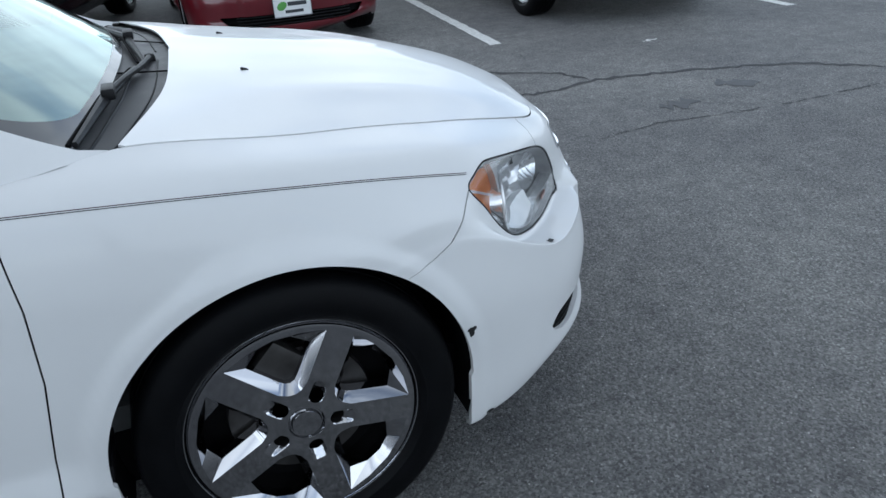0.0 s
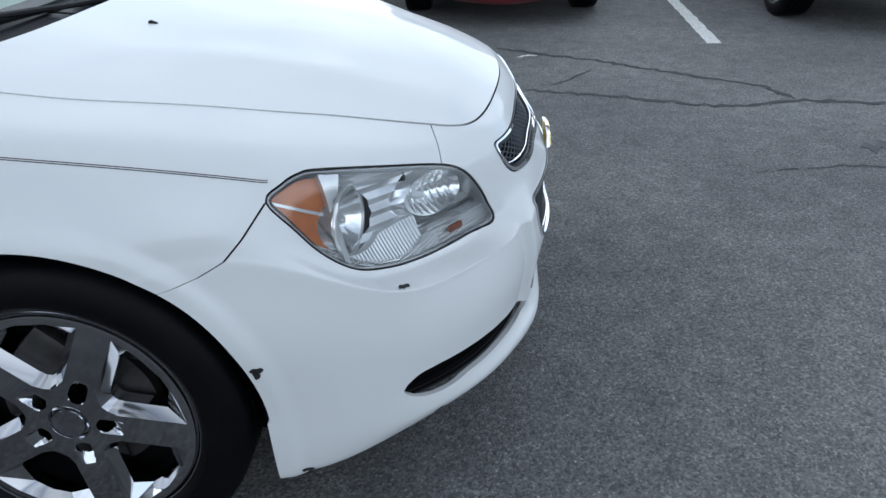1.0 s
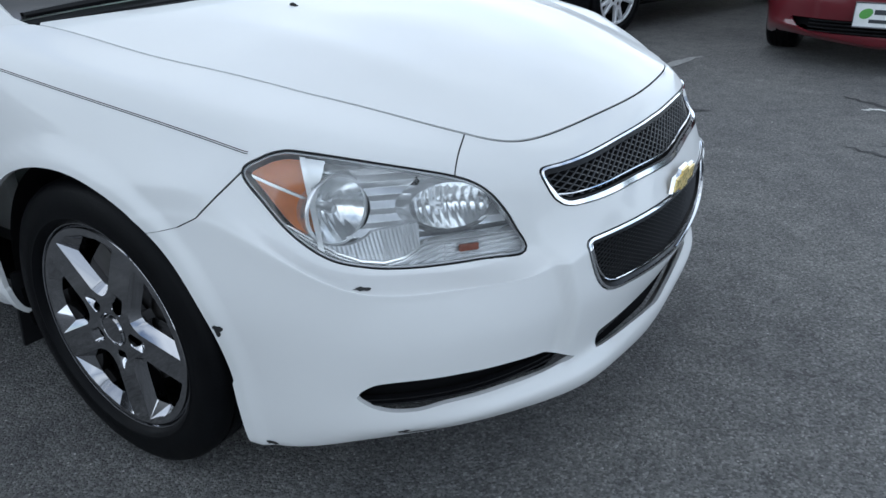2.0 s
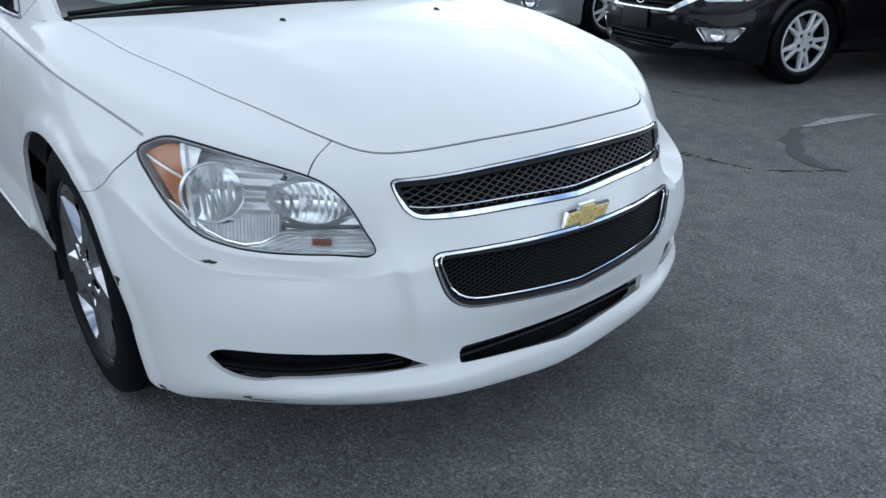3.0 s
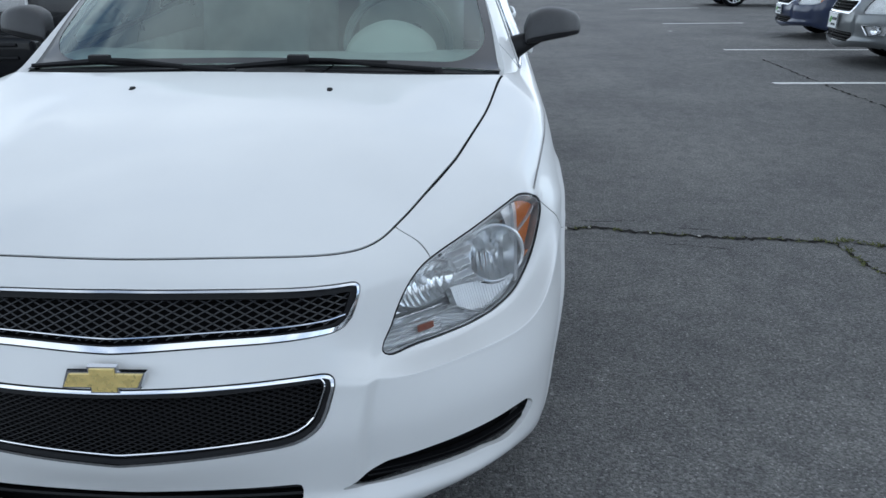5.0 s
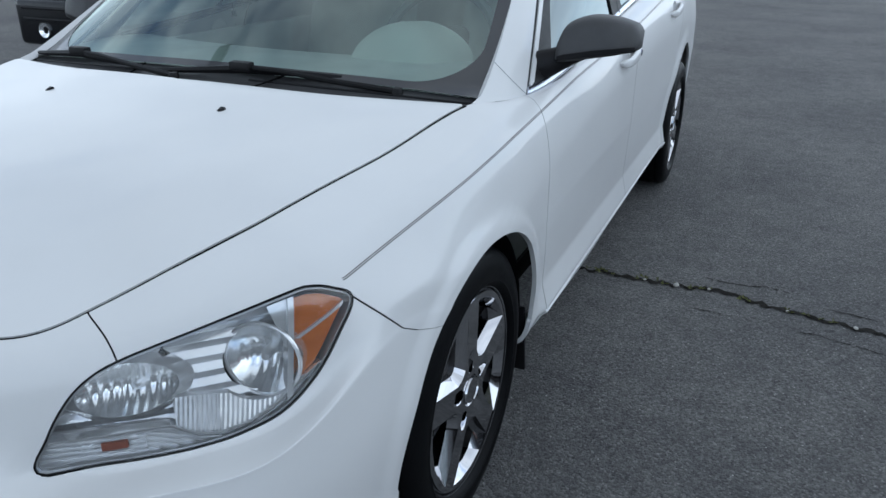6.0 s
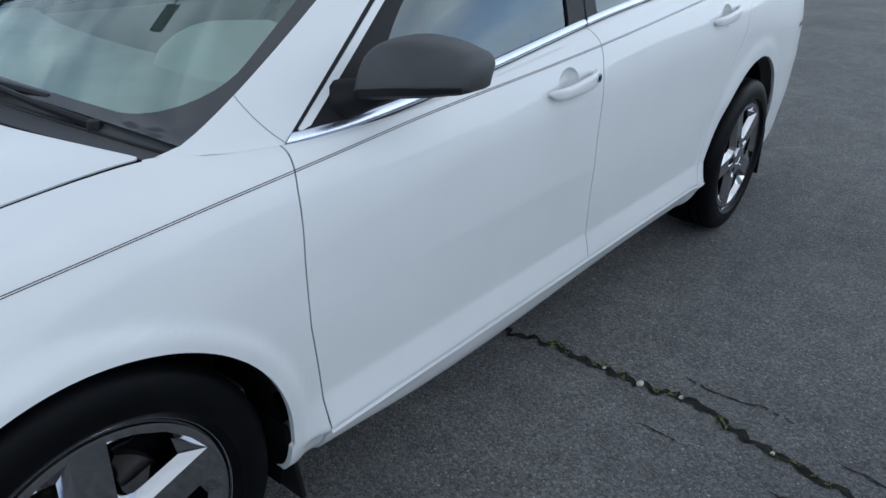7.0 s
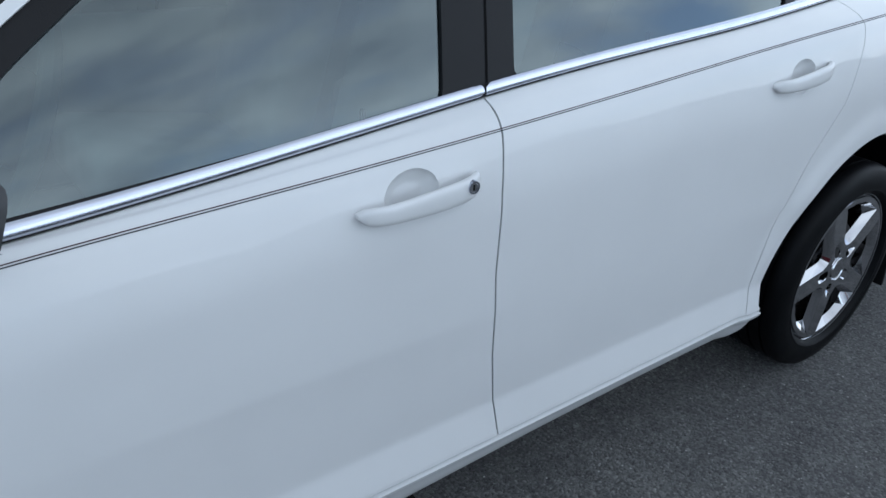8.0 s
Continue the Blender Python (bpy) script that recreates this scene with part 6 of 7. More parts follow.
def parked_car(label, paint, m, size, grille, intake=None, fog=None, bars=(0.03, 0.004), bar_paint=None, chrome=0.02, badge=None, plate=None, rim=None, upright=0.0, amber=True, lamp_edge=None, wing=None):
    car = thing("parked_car", label, "car", m @ Matrix.Diagonal((*size, 1)), group="parked cars")
    whole = lower_body(0.02, 0.04, 5)
    nv = 56
    gridp = whole.v.reshape(nv, -1, 3)
    cols, zq = np.linspace(-0.02, 0.80, 52), np.linspace(0.20, 0.73, 54)
    nf = int((gridp[nv // 2, :, 0] > 0.4).sum())
    xt = np.array([np.interp(zq, gridp[:, j, 2], gridp[:, j, 0]) for j in range(nf)])
    yt = np.array([np.interp(zq, gridp[:, j, 2], gridp[:, j, 1]) for j in range(nf)])
    table = np.array([np.interp(cols, yt[:, i], xt[:, i]) for i in range(len(zq))])

    def nose_x(y, z):
        y, z = np.abs(np.asarray(y, float)), np.asarray(z, float)
        j = np.clip(((y - cols[0]) / (cols[1] - cols[0])).astype(int), 0, len(cols) - 2)
        i = np.clip(((z - zq[0]) / (zq[1] - zq[0])).astype(int), 0, len(zq) - 2)
        return table[i, j]

    sk = whole.cut(-arch(whole.v, ARCH_F))
    sk = sk.cut(-arch(sk.v, ARCH_R))

    def lamp_d(p):
        return np.where((p[:, 0] > 0.25) & (p[:, 2] > 0.5), outline(lamp_coords(p), LAMP_EDGE if lamp_edge is None else lamp_edge), -1)

    def nose_d(p, poly):
        return np.where(p[:, 0] > 0.4, outline(p[:, 1:], poly), -1)

    lens = sk.cut(lamp_d(sk.v)).finer(1)
    body = sk.cut(-lamp_d(sk.v) - 0.003)
    for poly in (grille, intake, fog):
        if poly is not None:
            body = body.cut(-nose_d(body.v, poly))
    shell = skin_part("body", body.both(), paint, car, fold=0.015)
    hx, hy = np.meshgrid(np.arange(-0.24, 0.83, 0.02), np.arange(0, 0.74, 0.02), indexing="ij")
    hood = grid_skin(np.stack([hx, hy, hood_z(hx.ravel(), hy.ravel()).reshape(hx.shape)], 2))
    ss = np.array(SEAM)
    us = np.concatenate([[0], np.cumsum(np.linalg.norm(np.diff(ss, axis=0), axis=1))])
    fine = spline(us, ss, np.linspace(0, us[-1], 60))
    plan = np.concatenate([[(0.790, -0.2)], fine, [(-0.165, 0.55), (-0.10, 0.2), (-0.088, 0), (-0.088, -0.2)]])
    skin_part("hood", hood.cut(outline(hood.v[:, :2], plan) - 0.004).both(), paint, car, fold=0.01)
    for name, poly in (("grille", grille), ("intake", intake)):
        if poly is None:
            continue
        # near-black sheet set back as the shade behind the opening
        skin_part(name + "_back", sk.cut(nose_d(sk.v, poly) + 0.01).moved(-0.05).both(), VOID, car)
        if name == "grille" or upright == 0:
            part(name + "_bar", slats(poly, nose_x, bars[0], bars[1], 0.012, upright if name == "grille" else 0), bar_paint or BLACK, car)
    if chrome:
        d = nose_d(sk.v, grille)
        ring = sk.cut(d + chrome).finer(1)
        ring = ring.cut(0.006 - nose_d(ring.v, grille))
        skin_part("chrome_surround", ring.moved(0.004).both(), CHROME, car, "chrome grille surround", fold=0.01)
    if badge:
        by, bz, br = badge
        bx = float(nose_x([by], [bz])[0]) + 0.006
        part("badge_ring", tube([(bx, by + br * math.cos(a), bz + br * math.sin(a)) for a in np.linspace(0, 2 * math.pi, 33)[:-1]], br * 0.14, 8, True, up=(1, 0, 0)), CHROME, car, "plain chrome ring badge")
        part("badge_bar", box((bx - 0.004, by - br * 1.15, bz - br * 0.2), (bx + 0.008, by + br * 1.15, bz + br * 0.2), 0.003), CHROME, car)
    if wing:
        wz, wide = wing
        pts = [(float(nose_x([y], [wz])[0]) + 0.006, y, wz - 0.010 + 0.022 * (abs(y) / wide) ** 1.5) for y in np.linspace(-wide, wide, 17)]
        part("wing_badge", tube(pts, [0.003 + 0.008 * (1 - abs(2 * k / 16 - 1)) for k in range(17)], 8), CHROME, car, "plain chrome winged badge")
    if plate:
        py, pz, ink = plate
        px = float(nose_x([abs(py)], [pz])[0]) + 0.012
        pl = new("number_plate")
        pl.parent = car
        tagged(pl, "white dealer plate with plain dark bars" if ink else "dark empty plate holder")
        part("plate_face", box((px - 0.004, py - 0.152, pz - 0.077), (px + 0.004, py + 0.152, pz + 0.077), 0.004), PLATE if ink else BLACK, pl)
        if ink:
            part("plate_frame", tube([(px + 0.005, py + a * 0.150, pz + b * 0.075) for a, b in ((-1, -1), (1, -1), (1, 1), (-1, 1))], 0.007, 6, True, up=(1, 0, 0)), CHROME, pl)
            part("plate_bar", box((px + 0.004, py - 0.035, pz + 0.005), (px + 0.006, py + 0.115, pz + 0.035), 0), INK, pl, smooth=False)
            part("plate_bar", box((px + 0.004, py - 0.060, pz - 0.048), (px + 0.006, py + 0.085, pz - 0.026), 0), INK, pl, smooth=False)
            part("plate_mark", shifted(turned([(0.0005, 0.006), (0.042, 0.006), (0.042, 0.0)], 20, "z"), pose(px, py - 0.082, pz + 0.008, 0, 90, 0) @ pose(0, 0, 0, 0, 0, 30) @ Matrix.Diagonal((0.7, 1, 1, 1))), GREENINK, pl)
    if fog is not None:
        inner = sk.cut(nose_d(sk.v, fog) + 0.004)
        for f in (inner, inner.mirrored()):
            skin_part("fog_recess", f.moved(-0.03), HOUSING, car, "silver fog lamp recess")
        cy, cz = np.mean([p[0] for p in fog]), np.mean([p[1] for p in fog])
        for s in (1, -1):
            part("fog_lamp", shifted(dish(0.040, 0.02, 1.3), pose(float(nose_x([cy], [cz])[0]) - 0.022, s * cy, cz, 0, 0, s * 22)), REFLECT, car, "small fog lamp")
            fp = [(float(nose_x([y], [z])[0]) + 0.002, s * y, z) for y, z in fog]
            part("fog_surround", tube(fp, 0.007, 6, True, up=(1, 0, 0)), CHROME, car)
    for s in (1, -1):
        f = (lambda q: q) if s > 0 else (lambda q: q.mirrored())
        lamp = new("headlight")
        lamp.parent = car
        skin_part("lens", f(lens), LENS, lamp).visible_shadow = False
        c = lamp_coords(lens.v)
        am = c[:, 0] - 0.385 - 0.3 * (c[:, 1] - 0.70)
        skin_part("lamp_bowl", f(lens.cut(-am).moved(-0.022)), SHELL, lamp, "pale lamp bowl")
        skin_part("amber_corner", f(lens.cut(am).moved(-0.012)), AMBER if amber else HOUSING, lamp)
        bm = shifted(dish(0.05, 0.04), pose(0.50, s * 0.632, 0.650, 0, -4, s * 12))
        part("reflector", bm, REFLECT, lamp)
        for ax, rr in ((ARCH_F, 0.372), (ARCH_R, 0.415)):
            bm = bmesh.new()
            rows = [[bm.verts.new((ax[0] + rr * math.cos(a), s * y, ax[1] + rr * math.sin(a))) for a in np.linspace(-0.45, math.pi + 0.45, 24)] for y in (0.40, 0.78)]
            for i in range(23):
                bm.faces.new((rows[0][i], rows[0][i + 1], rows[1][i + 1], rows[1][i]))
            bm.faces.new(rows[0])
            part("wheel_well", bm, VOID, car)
        for x in (0.0, -2.852):
            wheel_parts(car, pose(x, s * 0.815, 0.324, 0, 0, 0 if s > 0 else 180), 20 if x else 44, "rim", rim or ALLOY)
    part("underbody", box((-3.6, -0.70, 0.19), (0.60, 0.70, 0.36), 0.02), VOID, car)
    # near-black block, the shade under the bonnet put into its colour
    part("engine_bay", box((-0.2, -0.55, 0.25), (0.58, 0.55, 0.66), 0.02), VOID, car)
    greenhouse(car, {(k, s): shell for k in "fr" for s in (1, -1)}, paint, gridp[-1], chrome=False)
    part("cabin_dark", box((-2.7, -0.66, 0.40), (-0.35, 0.66, 0.86), 0.02), DARKTRIM, car)
    return car


def heading(x, y, yaw):
    return pose(x, y, 0, 0, 0, yaw)


V_GRILLE = filleted([(-0.54, 0.700), (0.54, 0.700), (0.43, 0.636), (0.31, 0.535), (-0.31, 0.535), (-0.43, 0.636)], [0.008, 0.008, 0.03, 0.02, 0.02, 0.03])
V_INTAKE = filleted([(-0.42, 0.345), (0.42, 0.345), (0.36, 0.250), (-0.36, 0.250)], 0.02)
V_FOG = filleted([(0.545, 0.428), (0.775, 0.440), (0.735, 0.342), (0.60, 0.332)], 0.012)
SLIM_LAMP = rounded([(0.035, 0.610), (0.13, 0.642), (0.26, 0.700), (0.42, 0.760), (0.478, 0.758), (0.440, 0.672), (0.385, 0.632), (0.20, 0.616)], 4)
parked_car("black sedan with a chrome-edged grille, parked in the facing row", BLACKPAINT, heading(-1.90, 5.00, -105), (1.06, 1.08, 1.02), V_GRILLE, V_INTAKE, V_FOG, (0.034, 0.006), None, 0.032, (0.0, 0.615, 0.052), (0.0, 0.455, False), lamp_edge=SLIM_LAMP)
parked_car("silver sedan with an egg-crate grille and white dealer plate", SILVER, heading(-4.47, 5.66, -98), (1.13, 1.04, 1.06), filleted([(-0.40, 0.578), (0.40, 0.578), (0.34, 0.420), (-0.34, 0.420)], 0.06), None, filleted([(0.44, 0.420), (0.64, 0.428), (0.62, 0.335), (0.46, 0.330)], 0.045), (0.030, 0.003), GREYPAINT, 0.012, None, (-0.17, 0.505, True), upright=0.04, wing=(0.652, 0.10))
parked_car("grey crossover with a dealer plate, parked in the facing row", GREYPAINT, heading(-7.75, 6.25, -98), (1.08, 1.06, 1.16), filleted([(-0.38, 0.66), (0.38, 0.66), (0.33, 0.54), (-0.33, 0.54)], 0.03), V_INTAKE, V_FOG, (0.03, 0.004), None, 0.016, None, (0.0, 0.44, True))
parked_car("dark blue sedan at the far end of the row", BLUEPAINT, heading(-11.3, 6.9, -96), (1.0, 1.0, 1.0), V_GRILLE, V_INTAKE, None, (0.03, 0.004), None, 0.012, None, (0.0, 0.44, True))
parked_car("dark red hatchback with a white dealer plate below its nose", REDPAINT, heading(0.98, 4.98, -90), (0.97, 0.99, 1.0), filleted([(-0.30, 0.665), (0.30, 0.665), (0.27, 0.635), (-0.27, 0.635)], 0.01), filleted([(-0.60, 0.335), (0.60, 0.335), (0.50, 0.245), (-0.50, 0.245)], 0.03), None, (0.022, 0.003), None, 0, None, (-0.03, 0.385, True))
parked_car("black crossover parked beside the red hatchback", BLACKPAINT, heading(3.98, 4.42, -90), (1.06, 1.06, 1.22), V_GRILLE, V_INTAKE, V_FOG, (0.034, 0.006), None, 0.02, None, (0.0, 0.45, False))
parked_car("blue sedan far across the lot", BLUEPAINT, heading(-20.6, 8.2, -96), (1.0, 1.0, 1.0), V_GRILLE, V_INTAKE, None, (0.03, 0.004), None, 0.012, None, None)


def pickup():
    t = thing("pickup_truck", "black pickup truck with a bright wire grille, parked alongside", "truck", pose(-3.0, -3.12, 0))
    body = bmesh.new()
    prof = [(0.0, 0.52), (0.02, 0.80), (-0.02, 1.12), (-0.25, 1.20), (-1.35, 1.28), (-1.95, 1.84), (-3.3, 1.86), (-3.55, 1.26), (-5.3, 1.26), (-5.35, 0.55)]
    rows = [[body.verts.new((x, y * (1 - 0.10 * max(0, z - 1.2)), z)) for x, z in prof] for y in (-1.0, -0.97, 0.97, 1.0)]
    for i, r in enumerate(rows):
        if i in (0, 3):
            for v in r:
                v.co.x -= 0.04
                v.co.z -= 0.03
    for a, b in zip(rows, rows[1:]):
        for i in range(len(prof) - 1):
            body.faces.new((a[i], a[i + 1], b[i + 1], b[i]))
    body.faces.new(rows[0])
    body.faces.new(rows[-1])
    bmesh.ops.recalc_face_normals(body, faces=body.faces)
    part("body", body, BLACKPAINT, t)
    part("front_bumper", box((-0.05, -1.0, 0.42), (0.14, 1.0, 0.76), 0.05, 3), BLACKPAINT, t, "black bumper with ridges")
    part("bumper_ridge", tube([(0.145, -0.9, 0.70), (0.152, 0, 0.70), (0.145, 0.9, 0.70)], 0.012, 8), BLACK, t)
    part("bumper_ridge", tube([(0.145, -0.9, 0.62), (0.152, 0, 0.62), (0.145, 0.9, 0.62)], 0.012, 8), BLACK, t)
    g = new("grille")
    g.parent = t
    tagged(g, "bright crossed-wire grille in a chrome frame")
    # near-black panel in place of the shade behind the wires
    part("grille_back", box((0.0, -0.62, 0.80), (0.02, 0.62, 1.12), 0.004), VOID, g)
    part("grille_frame", tube([(0.045, -0.62, 0.79), (0.05, 0.62, 0.79), (0.03, 0.66, 1.12), (0.025, -0.66, 1.12)], 0.009, 8, True, up=(1, 0, 0)), CHROME, g)
    bm = bmesh.new()
    for sg in (1, -1):
        for k in np.arange(-1.1, 1.1, 0.026):
            pts = [(k + sg * (z - 0.95) * 1.4, z) for z in np.linspace(0.80, 1.115, 8)]
            pts = [p for p in pts if abs(p[0]) < 0.62]
            if len(pts) < 2:
                continue
            rws = [[bm.verts.new((0.034 + a + sg * 0.002, y + b, z)) for a, b in ((0.004, 0), (0, 0.004), (-0.004, 0), (0, -0.004))] for y, z in (pts[0], pts[-1])]
            for i in range(4):
                bm.faces.new((rws[0][i], rws[0][(i + 1) % 4], rws[1][(i + 1) % 4], rws[1][i]))
    bmesh.ops.recalc_face_normals(bm, faces=bm.faces)
    part("grille_wires", bm, CHROME, g, "bright wire lattice")
    for s in (1, -1):
        part("headlight", box((-0.10, min(s * 0.68, s * 0.95), 0.88), (0.02, max(s * 0.68, s * 0.95), 1.12), 0.03, 3), REFLECT, t, "clear headlight")
        part("fog_lamp", shifted(dish(0.055, 0.02), pose(0.135, s * 0.70, 0.54)), REFLECT, t, "round fog lamp")
        for x in (-0.95, -4.3):
            w = wheel_parts(t, pose(x, s * 0.93, 0.40, 0, 0, 0 if s > 0 else 180) @ Matrix.Diagonal((1.22, 1.1, 1.22, 1)), 20, "rim", ALLOY)
    part("underbody", box((-5.2, -0.85, 0.35), (-0.05, 0.85, 0.6), 0.03), VOID, t)
    return t


pickup()

# ---- marks on the asphalt ----


def light_pole(x, y, tall):
    """A car-park light with three flat heads on short arms."""
    pole = thing("light_pole", "tall dark car park light pole with flat lamp heads", "light pole")
    part("pole_base", turned([(0.0005, 0.62), (0.24, 0.60), (0.25, 0.0)], 24, "z"), STEEL, pole, "round concrete base")
    part("post", tube([(0, 0, 0.58), (0, 0, tall * 0.5), (0, 0, tall)], [0.085, 0.075, 0.065], 12), BLACK, pole)
    for turn, out in ((0, 0.68), (180, 0.60), (90, 0.62)):
        m = pose(0, 0, tall - 0.06, 0, 0, turn)
        part("arm", shifted(tube([(0, 0, 0), (out - 0.2, 0, 0)], 0.035, 8), m), BLACK, pole)
        head = part("lamp_head", shifted(box((out - 0.24, -0.26, -0.08), (out + 0.40, 0.26, 0.07), 0.02), m), BLACK, pole, "flat dark lamp head")
        part("lamp_glass", shifted(box((out - 0.18, -0.21, -0.088), (out + 0.34, 0.21, -0.081), 0.003), m), GREYTRIM, head)
    pole.location = (x, y, 0)


light_pole(-0.46, -6.37, 9.0)


def strip(name, pts, width, material, label, seed, lift=0.003, rough=0.5, kind="structure", steps=14, gaps=0.0):
    """A ragged band along a line on the ground."""
    rnd = random.Random(seed)
    pts = np.array(pts, float)
    u = np.concatenate([[0], np.cumsum(np.linalg.norm(np.diff(pts, axis=0), axis=1))])
    n = max(4, int(u[-1] * steps))
    q = np.linspace(0, u[-1], n)
    line = np.stack([np.interp(q, u, pts[:, 0]), np.interp(q, u, pts[:, 1])], 1)
    d = np.gradient(line, axis=0)
    d /= np.linalg.norm(d, axis=1)[:, None]
    nrm = np.stack([-d[:, 1], d[:, 0]], 1)
    wob = np.array([rnd.uniform(-1, 1) for _ in range(n)])
    line = line + nrm * (wob * width * rough)[:, None]
    bm = bmesh.new()
    rows = []
    for i in range(n):
        a, b = (rnd.uniform(1 - rough, 1 + rough) * width / 2 for _ in range(2))
        end = min(1, 0.25 + min(i, n - 1 - i) / 3) if rough > 0.2 else 1
        rows.append((bm.verts.new((*(line[i] + nrm[i] * a * end), lift)), bm.verts.new((*(line[i] - nrm[i] * b * end), lift))))
    for a, b in zip(rows, rows[1:]):
        if rnd.random() >= gaps:
            bm.faces.new((a[0], a[1], b[1], b[0]))
    bmesh.ops.recalc_face_normals(bm, faces=bm.faces)
    for f in bm.faces:
        if f.normal.z < 0:
            f.normal_flip()
    me = bpy.data.meshes.new(name)
    bm.to_mesh(me)
    bm.free()
    me.materials.append(material)
    return tagged(new(name, me), label, "crack" if "crack" in name else "marking", kind=kind)


CRACK_A = [(-1.50, 0.45), (-1.43, 0.66), (-1.47, 0.80), (-1.46, 0.89), (-1.45, 1.09), (-1.47, 1.27), (-1.42, 1.42), (-1.38, 1.62), (-1.34, 1.85), (-1.33, 2.07), (-1.30, 2.32), (-1.07, 2.33), (-0.79, 2.37), (-0.52, 2.31), (-0.18, 2.34), (0.04, 2.39), (0.17, 2.55), (0.29, 2.74)]
strip("crack", CRACK_A[:11], 0.027, CRACK, "open dark crack with dirt and weeds in the asphalt", 1, rough=0.55, steps=60)
for k, pts in enumerate(([(-1.58, 1.18), (-1.56, 1.28), (-1.57, 1.37), (-1.59, 1.42), (-1.57, 1.51)], [(-1.25, 1.53), (-1.25, 1.60), (-1.24, 1.64), (-1.23, 1.69), (-1.20, 1.80)], [(-1.28, 1.17), (-1.28, 1.26), (-1.27, 1.32)], [(-1.29, 1.37), (-1.29, 1.44)], [(-1.48, 1.63), (-1.47, 1.71), (-1.45, 1.80)])):
    strip("crack", pts, 0.0055, CRACK, "hairline crack beside the open crack in the asphalt", 70 + k, rough=0.7, steps=70, gaps=0.15)
strip("crack", CRACK_A[10:], 0.011, CRACK, "thin dark crack in the asphalt", 2, rough=0.9, steps=40, gaps=0.12)
strip("crack", [(0.31, 2.72), (0.15, 2.70), (-0.08, 2.90), (-0.22, 3.15), (-0.31, 3.42)], 0.095, TAR, "dark worn edge of an asphalt patch", 3, rough=0.22, steps=12)
strip("paint_mark", [(-0.30, 3.46), (-0.29, 3.72), (-0.24, 3.98), (-0.17, 4.25)], 0.085, FAINT, "worn pale paint on the asphalt patch", 46, lift=0.0035, rough=0.22, steps=12)
strip("crack", [(-1.31, 2.35), (-1.21, 2.64), (-1.31, 2.98), (-1.65, 3.32), (-1.83, 3.69)], 0.010, CRACK, "crack grown over with weeds", 4, rough=0.9, steps=40, gaps=0.3)
strip("crack", [(-1.83, 3.69), (-1.54, 3.71), (-0.95, 3.71)], 0.010, CRACK, "hairline crack in the asphalt", 5, rough=0.8, gaps=0.3, steps=24)
strip("crack", [(-8.14, 4.54), (-5.74, 4.38), (-4.64, 4.37), (-3.87, 3.92), (-3.04, 3.81), (-2.25, 3.75), (-1.83, 3.69)], 0.024, CRACK, "long crack through the asphalt", 6, rough=0.8, steps=20, gaps=0.12)
strip("crack", [(0.9, 3.45), (1.16, 3.27), (1.51, 3.05), (1.96, 2.69), (2.36, 2.39), (2.44, 2.11)], 0.035, TAR, "tar-filled crack in the asphalt", 7, rough=0.6, steps=24)
strip("crack", [(1.03, 2.39), (1.25, 2.32), (1.54, 2.22), (1.95, 2.04), (2.18, 2.02), (2.44, 2.11), (2.85, 2.02), (3.38, 1.87), (3.74, 1.72), (4.1, 1.35)], 0.034, TAR, "tar-filled crack in the asphalt", 8, rough=0.6, steps=24)
strip("crack", [(1.17, 2.46), (1.32, 2.62), (1.47, 2.83)], 0.018, TAR, "short branch of a tar-filled crack", 9, rough=0.5)
strip("crack", [(1.88, 1.11), (2.31, 1.17), (2.60, 1.12), (3.11, 1.08), (3.82, 1.10)], 0.010, TAR, "hairline crack in the asphalt", 10, rough=0.9, steps=30, gaps=0.3)
for k, (a, b, w) in enumerate([((2.40, 3.45), (2.62, 6.6), 0.10), ((5.17, 3.25), (5.30, 6.5), 0.10), ((-6.08, 3.9), (-6.18, 6.4), 0.10), ((-3.30, 3.95), (-3.25, 6.2), 0.08), ((-9.2, 4.4), (-9.3, 6.8), 0.10), ((-18.5, 5.0), (-19.2, 7.0), 0.10), ((-13.84, 4.7), (-14.1, 6.4), 0.10)]):
    strip("parking_line", [a, b], w, WORN_LINE if k == 3 else PAINT_LINE, "worn white painted parking line", 20 + k, lift=0.0035, rough=0.06)
for k, (x, y) in enumerate([(3.41, 2.84), (1.09, 3.18), (-12.2, 4.4)]):
    strip("paint_mark", [(x - 0.07, y - 0.02), (x, y + 0.02), (x + 0.07, y + 0.01)], 0.035, PAINT_LINE, "small white survey mark on the asphalt", 40 + k, lift=0.0035, rough=0.45, steps=60)
strip("oil_stain", [(2.46, 1.42), (2.58, 1.38), (2.70, 1.34)], 0.13, STAIN, "dark oil stain soaked into the asphalt", 60, rough=0.6, steps=40)
strip("oil_stain", [(3.00, 1.60), (3.13, 1.56), (3.25, 1.52)], 0.13, STAIN, "dark oil stain soaked into the asphalt", 61, rough=0.6, steps=40)


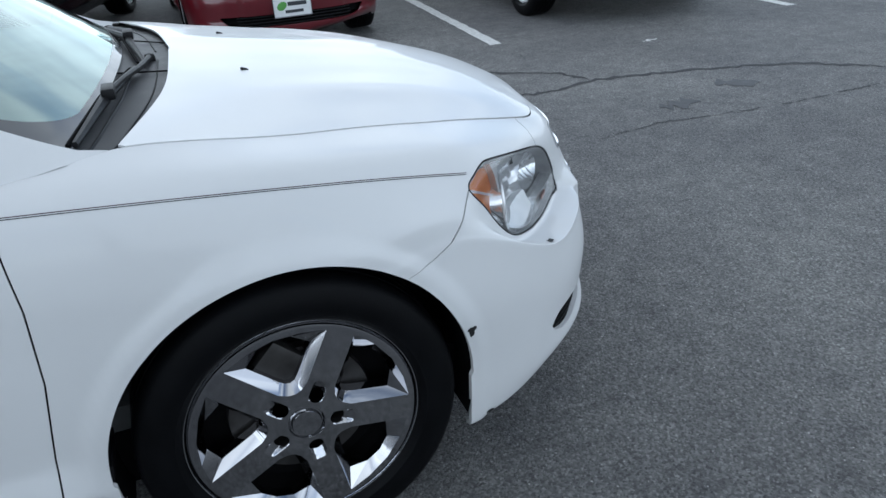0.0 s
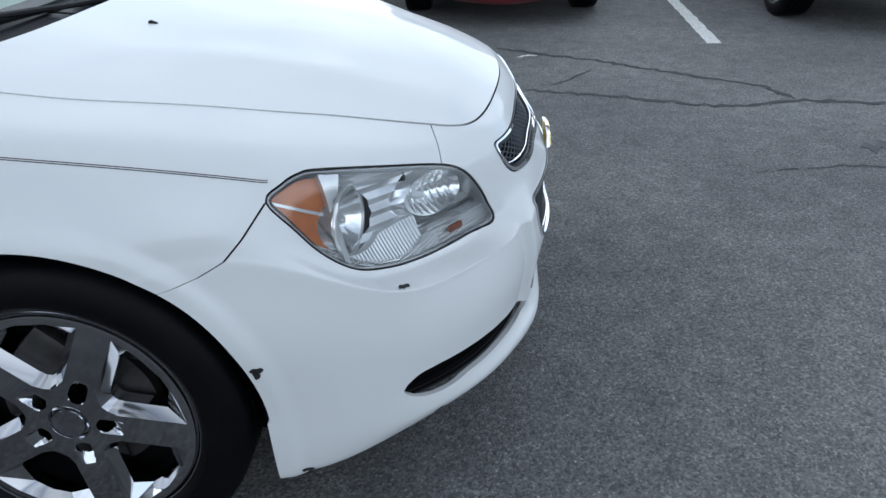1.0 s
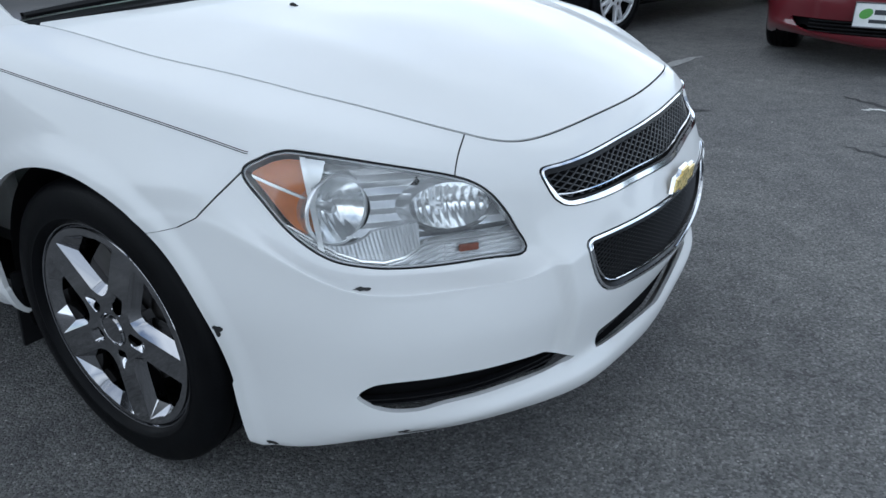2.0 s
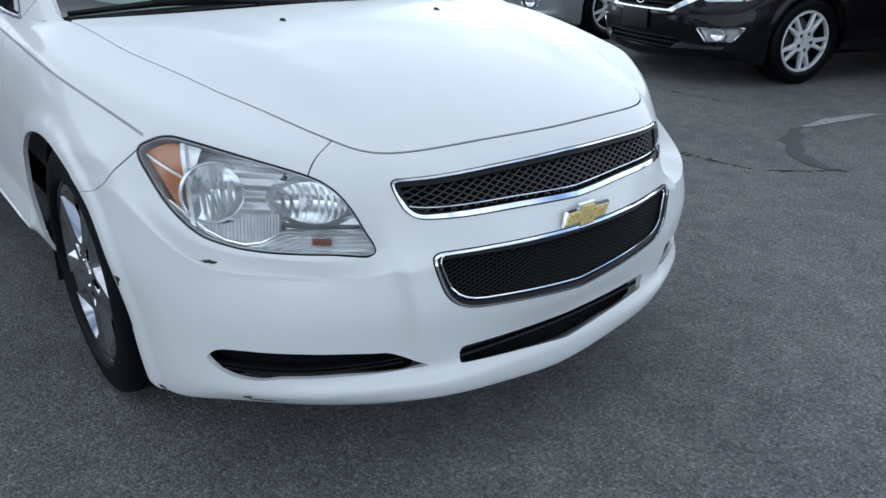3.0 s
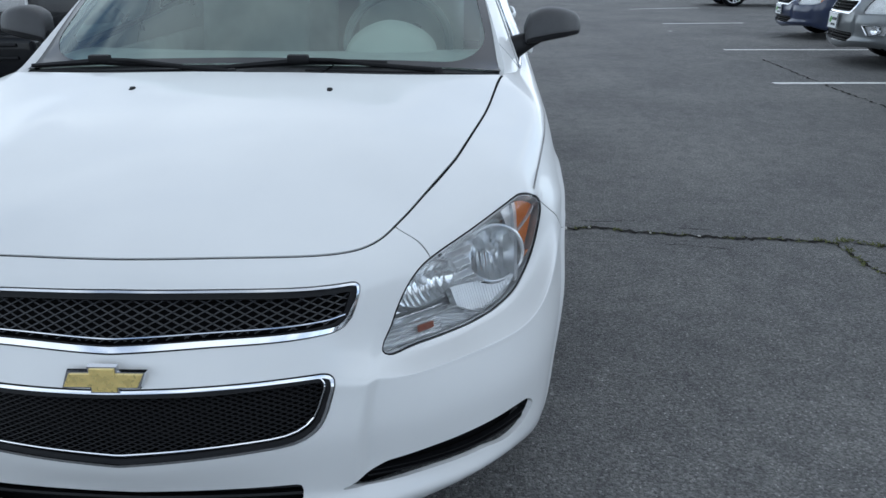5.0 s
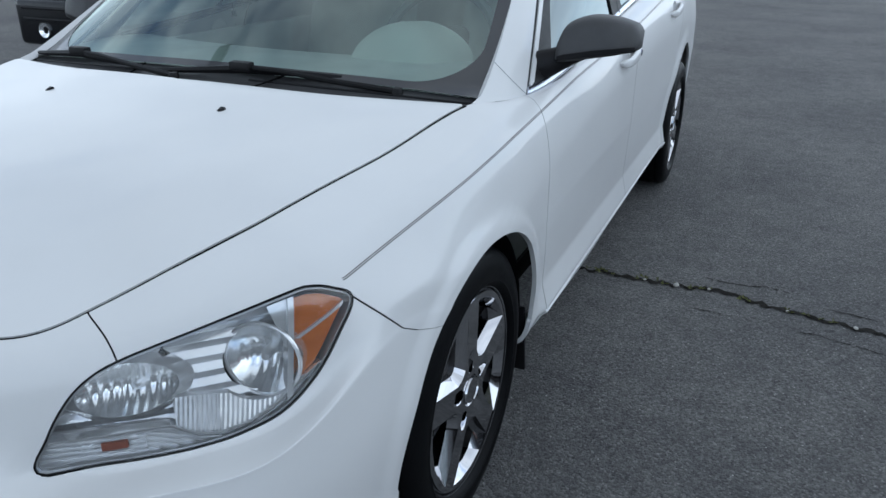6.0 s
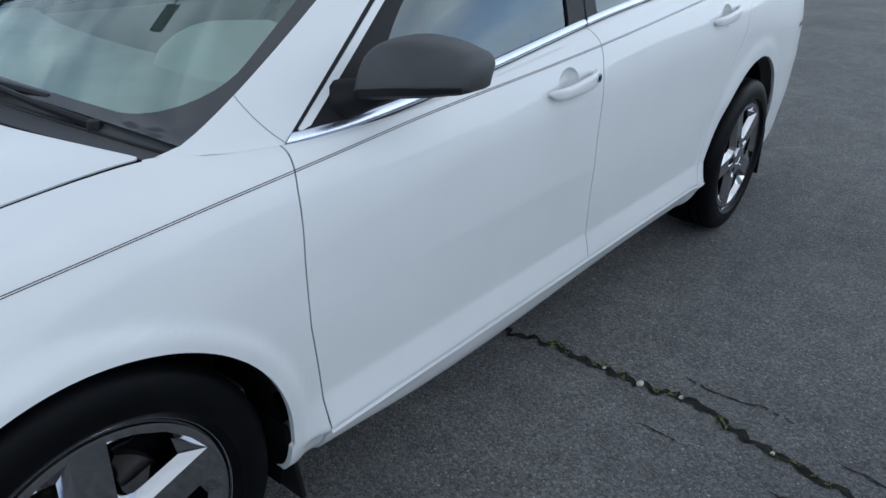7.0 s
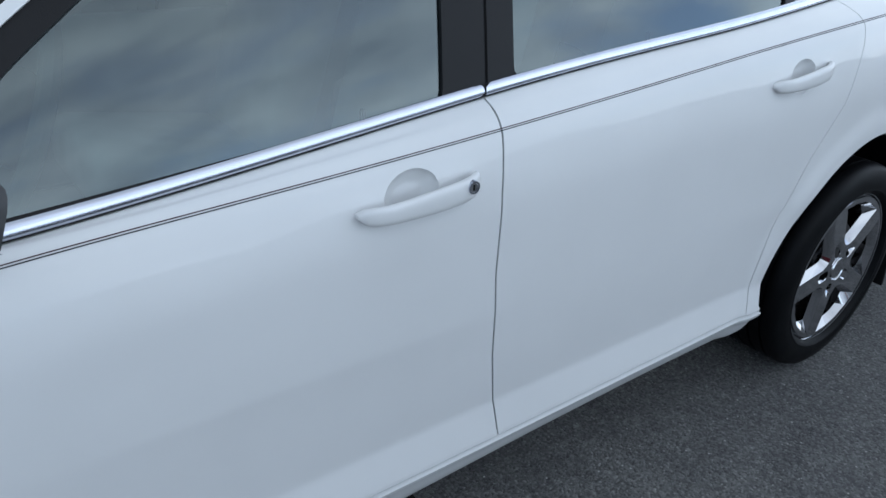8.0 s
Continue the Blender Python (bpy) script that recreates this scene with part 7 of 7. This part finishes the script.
def weeds():
    """Tufts in the cracks: many small blades."""
    rnd = random.Random(7)
    bm = bmesh.new()
    spots = []
    for pts, n in ((CRACK_A[1:11], 30), (CRACK_A[9:15], 60), ([(-1.31, 2.35), (-1.21, 2.64), (-1.31, 2.98), (-1.65, 3.32), (-1.83, 3.69)], 150)):
        for _ in range(n):
            i = rnd.randrange(len(pts) - 1)
            w = rnd.random()
            spots.append((pts[i][0] * (1 - w) + pts[i + 1][0] * w + rnd.gauss(0, 0.012), pts[i][1] * (1 - w) + pts[i + 1][1] * w + rnd.gauss(0, 0.012)))
    for x, y in spots:
        for _ in range(5):
            a, h = rnd.uniform(0, 6.28), rnd.uniform(0.004, 0.016)
            dx, dy = math.cos(a), math.sin(a)
            r = rnd.uniform(0.004, 0.016)
            p = [bm.verts.new((x - dy * 0.002, y + dx * 0.002, 0.002)), bm.verts.new((x + dy * 0.002, y - dx * 0.002, 0.002)), bm.verts.new((x + dx * r + dy * 0.002, y + dy * r - dx * 0.002, h)), bm.verts.new((x + dx * r * 1.6, y + dy * r * 1.6, h * 0.8))]
            bm.faces.new((p[0], p[1], p[2]))
            bm.faces.new((p[0], p[2], p[3]))
    me = bpy.data.meshes.new("weeds")
    bm.to_mesh(me)
    bm.free()
    me.materials.append(WEED)
    tagged(new("weeds", me), "small green weeds growing in the cracks", "weeds", kind="stuff")


weeds()


def grit():
    """Loose grains and pebbles on the asphalt."""
    rnd = random.Random(9)
    v, t = [], []
    oct_ = [(1, 0, 0), (0, 1, 0), (-1, 0, 0), (0, -1, 0), (0, 0, 0.8), (0, 0, -0.5)]
    tri = [(0, 1, 4), (1, 2, 4), (2, 3, 4), (3, 0, 4), (1, 0, 5), (2, 1, 5), (3, 2, 5), (0, 3, 5)]
    for k in range(2600):
        a, r0 = rnd.uniform(0, 6.28), rnd.uniform(1.0, 3.4)
        x, y = 0.2 + r0 * 1.2 * math.cos(a), r0 * math.sin(a)
        if abs(y) < 0.9 and x < 0.95:
            continue
        s = 0.0012 + 0.0022 * rnd.random() ** 4
        b = len(v)
        for p in oct_:
            v.append((x + p[0] * s * rnd.uniform(0.7, 1.3), y + p[1] * s * rnd.uniform(0.7, 1.3), 0.002 + s * 0.5 + p[2] * s))
        t += [(b + i, b + j, b + l) for i, j, l in tri]
    me = smooth_mesh("grit", v, t)
    me.materials.append(PEBBLE)
    tagged(new("grit", me), "loose pale grains of grit on the asphalt", "grit", kind="stuff")


grit()


def pebble(x, y, s, seed):
    rnd = random.Random(seed)
    bm = bmesh.new()
    bmesh.ops.create_icosphere(bm, subdivisions=2, radius=s)
    for p in bm.verts:
        p.co = Vector((p.co.x * 1.3, p.co.y, p.co.z * 0.7)) * (1 + 0.25 * noise.noise(p.co * 60 + Vector((seed, 0, 0))))
    ob = part("pebble", bm, PEBBLE, None)
    ob.location = (x, y, s * 0.55)
    tagged(ob, "small pale pebble lying in the crack", "pebble", "pebbles")


for k, (x, y, s) in enumerate([(-1.452, 1.10, 0.011), (-1.455, 0.98, 0.006), (-1.47, 1.22, 0.007), (-1.40, 1.50, 0.006), (-1.36, 1.72, 0.008)]):
    pebble(x, y, s, k)


def leaf(x, y, size, seed):
    rnd = random.Random(seed)
    bm = bmesh.new()
    rows = []
    for i in range(9):
        w = i / 8
        wide = size * 0.45 * math.sin(math.pi * min(1, w * 0.92 + 0.06)) * rnd.uniform(0.75, 1.1)
        rows.append([bm.verts.new((size * (w - 0.5), k * wide, 0.012 + 0.028 * abs(k) * size * 8 * (0.3 + w * 0.7) + 0.012 * math.sin(w * 5 + seed))) for k in (-1, -0.5, 0, 0.5, 1)])
    for a, b in zip(rows, rows[1:]):
        for i in range(4):
            bm.faces.new((a[i], a[i + 1], b[i + 1], b[i]))
    bmesh.ops.solidify(bm, geom=bm.faces[:], thickness=0.0008)
    ob = part("dry_leaf", bm, LEAF, None)
    ob.matrix_world = pose(x, y, -0.006, 0, 0, rnd.uniform(0, 360))
    tagged(ob, "curled brown dry leaf on the asphalt", "leaf", "dry leaves")


for k, (x, y, s) in enumerate([(0.57, 0.60, 0.075), (0.60, 0.57, 0.055), (0.55, 0.62, 0.05), (-2.20, 3.25, 0.09), (-2.16, 3.21, 0.07)]):
    leaf(x, y, s, k + 3)
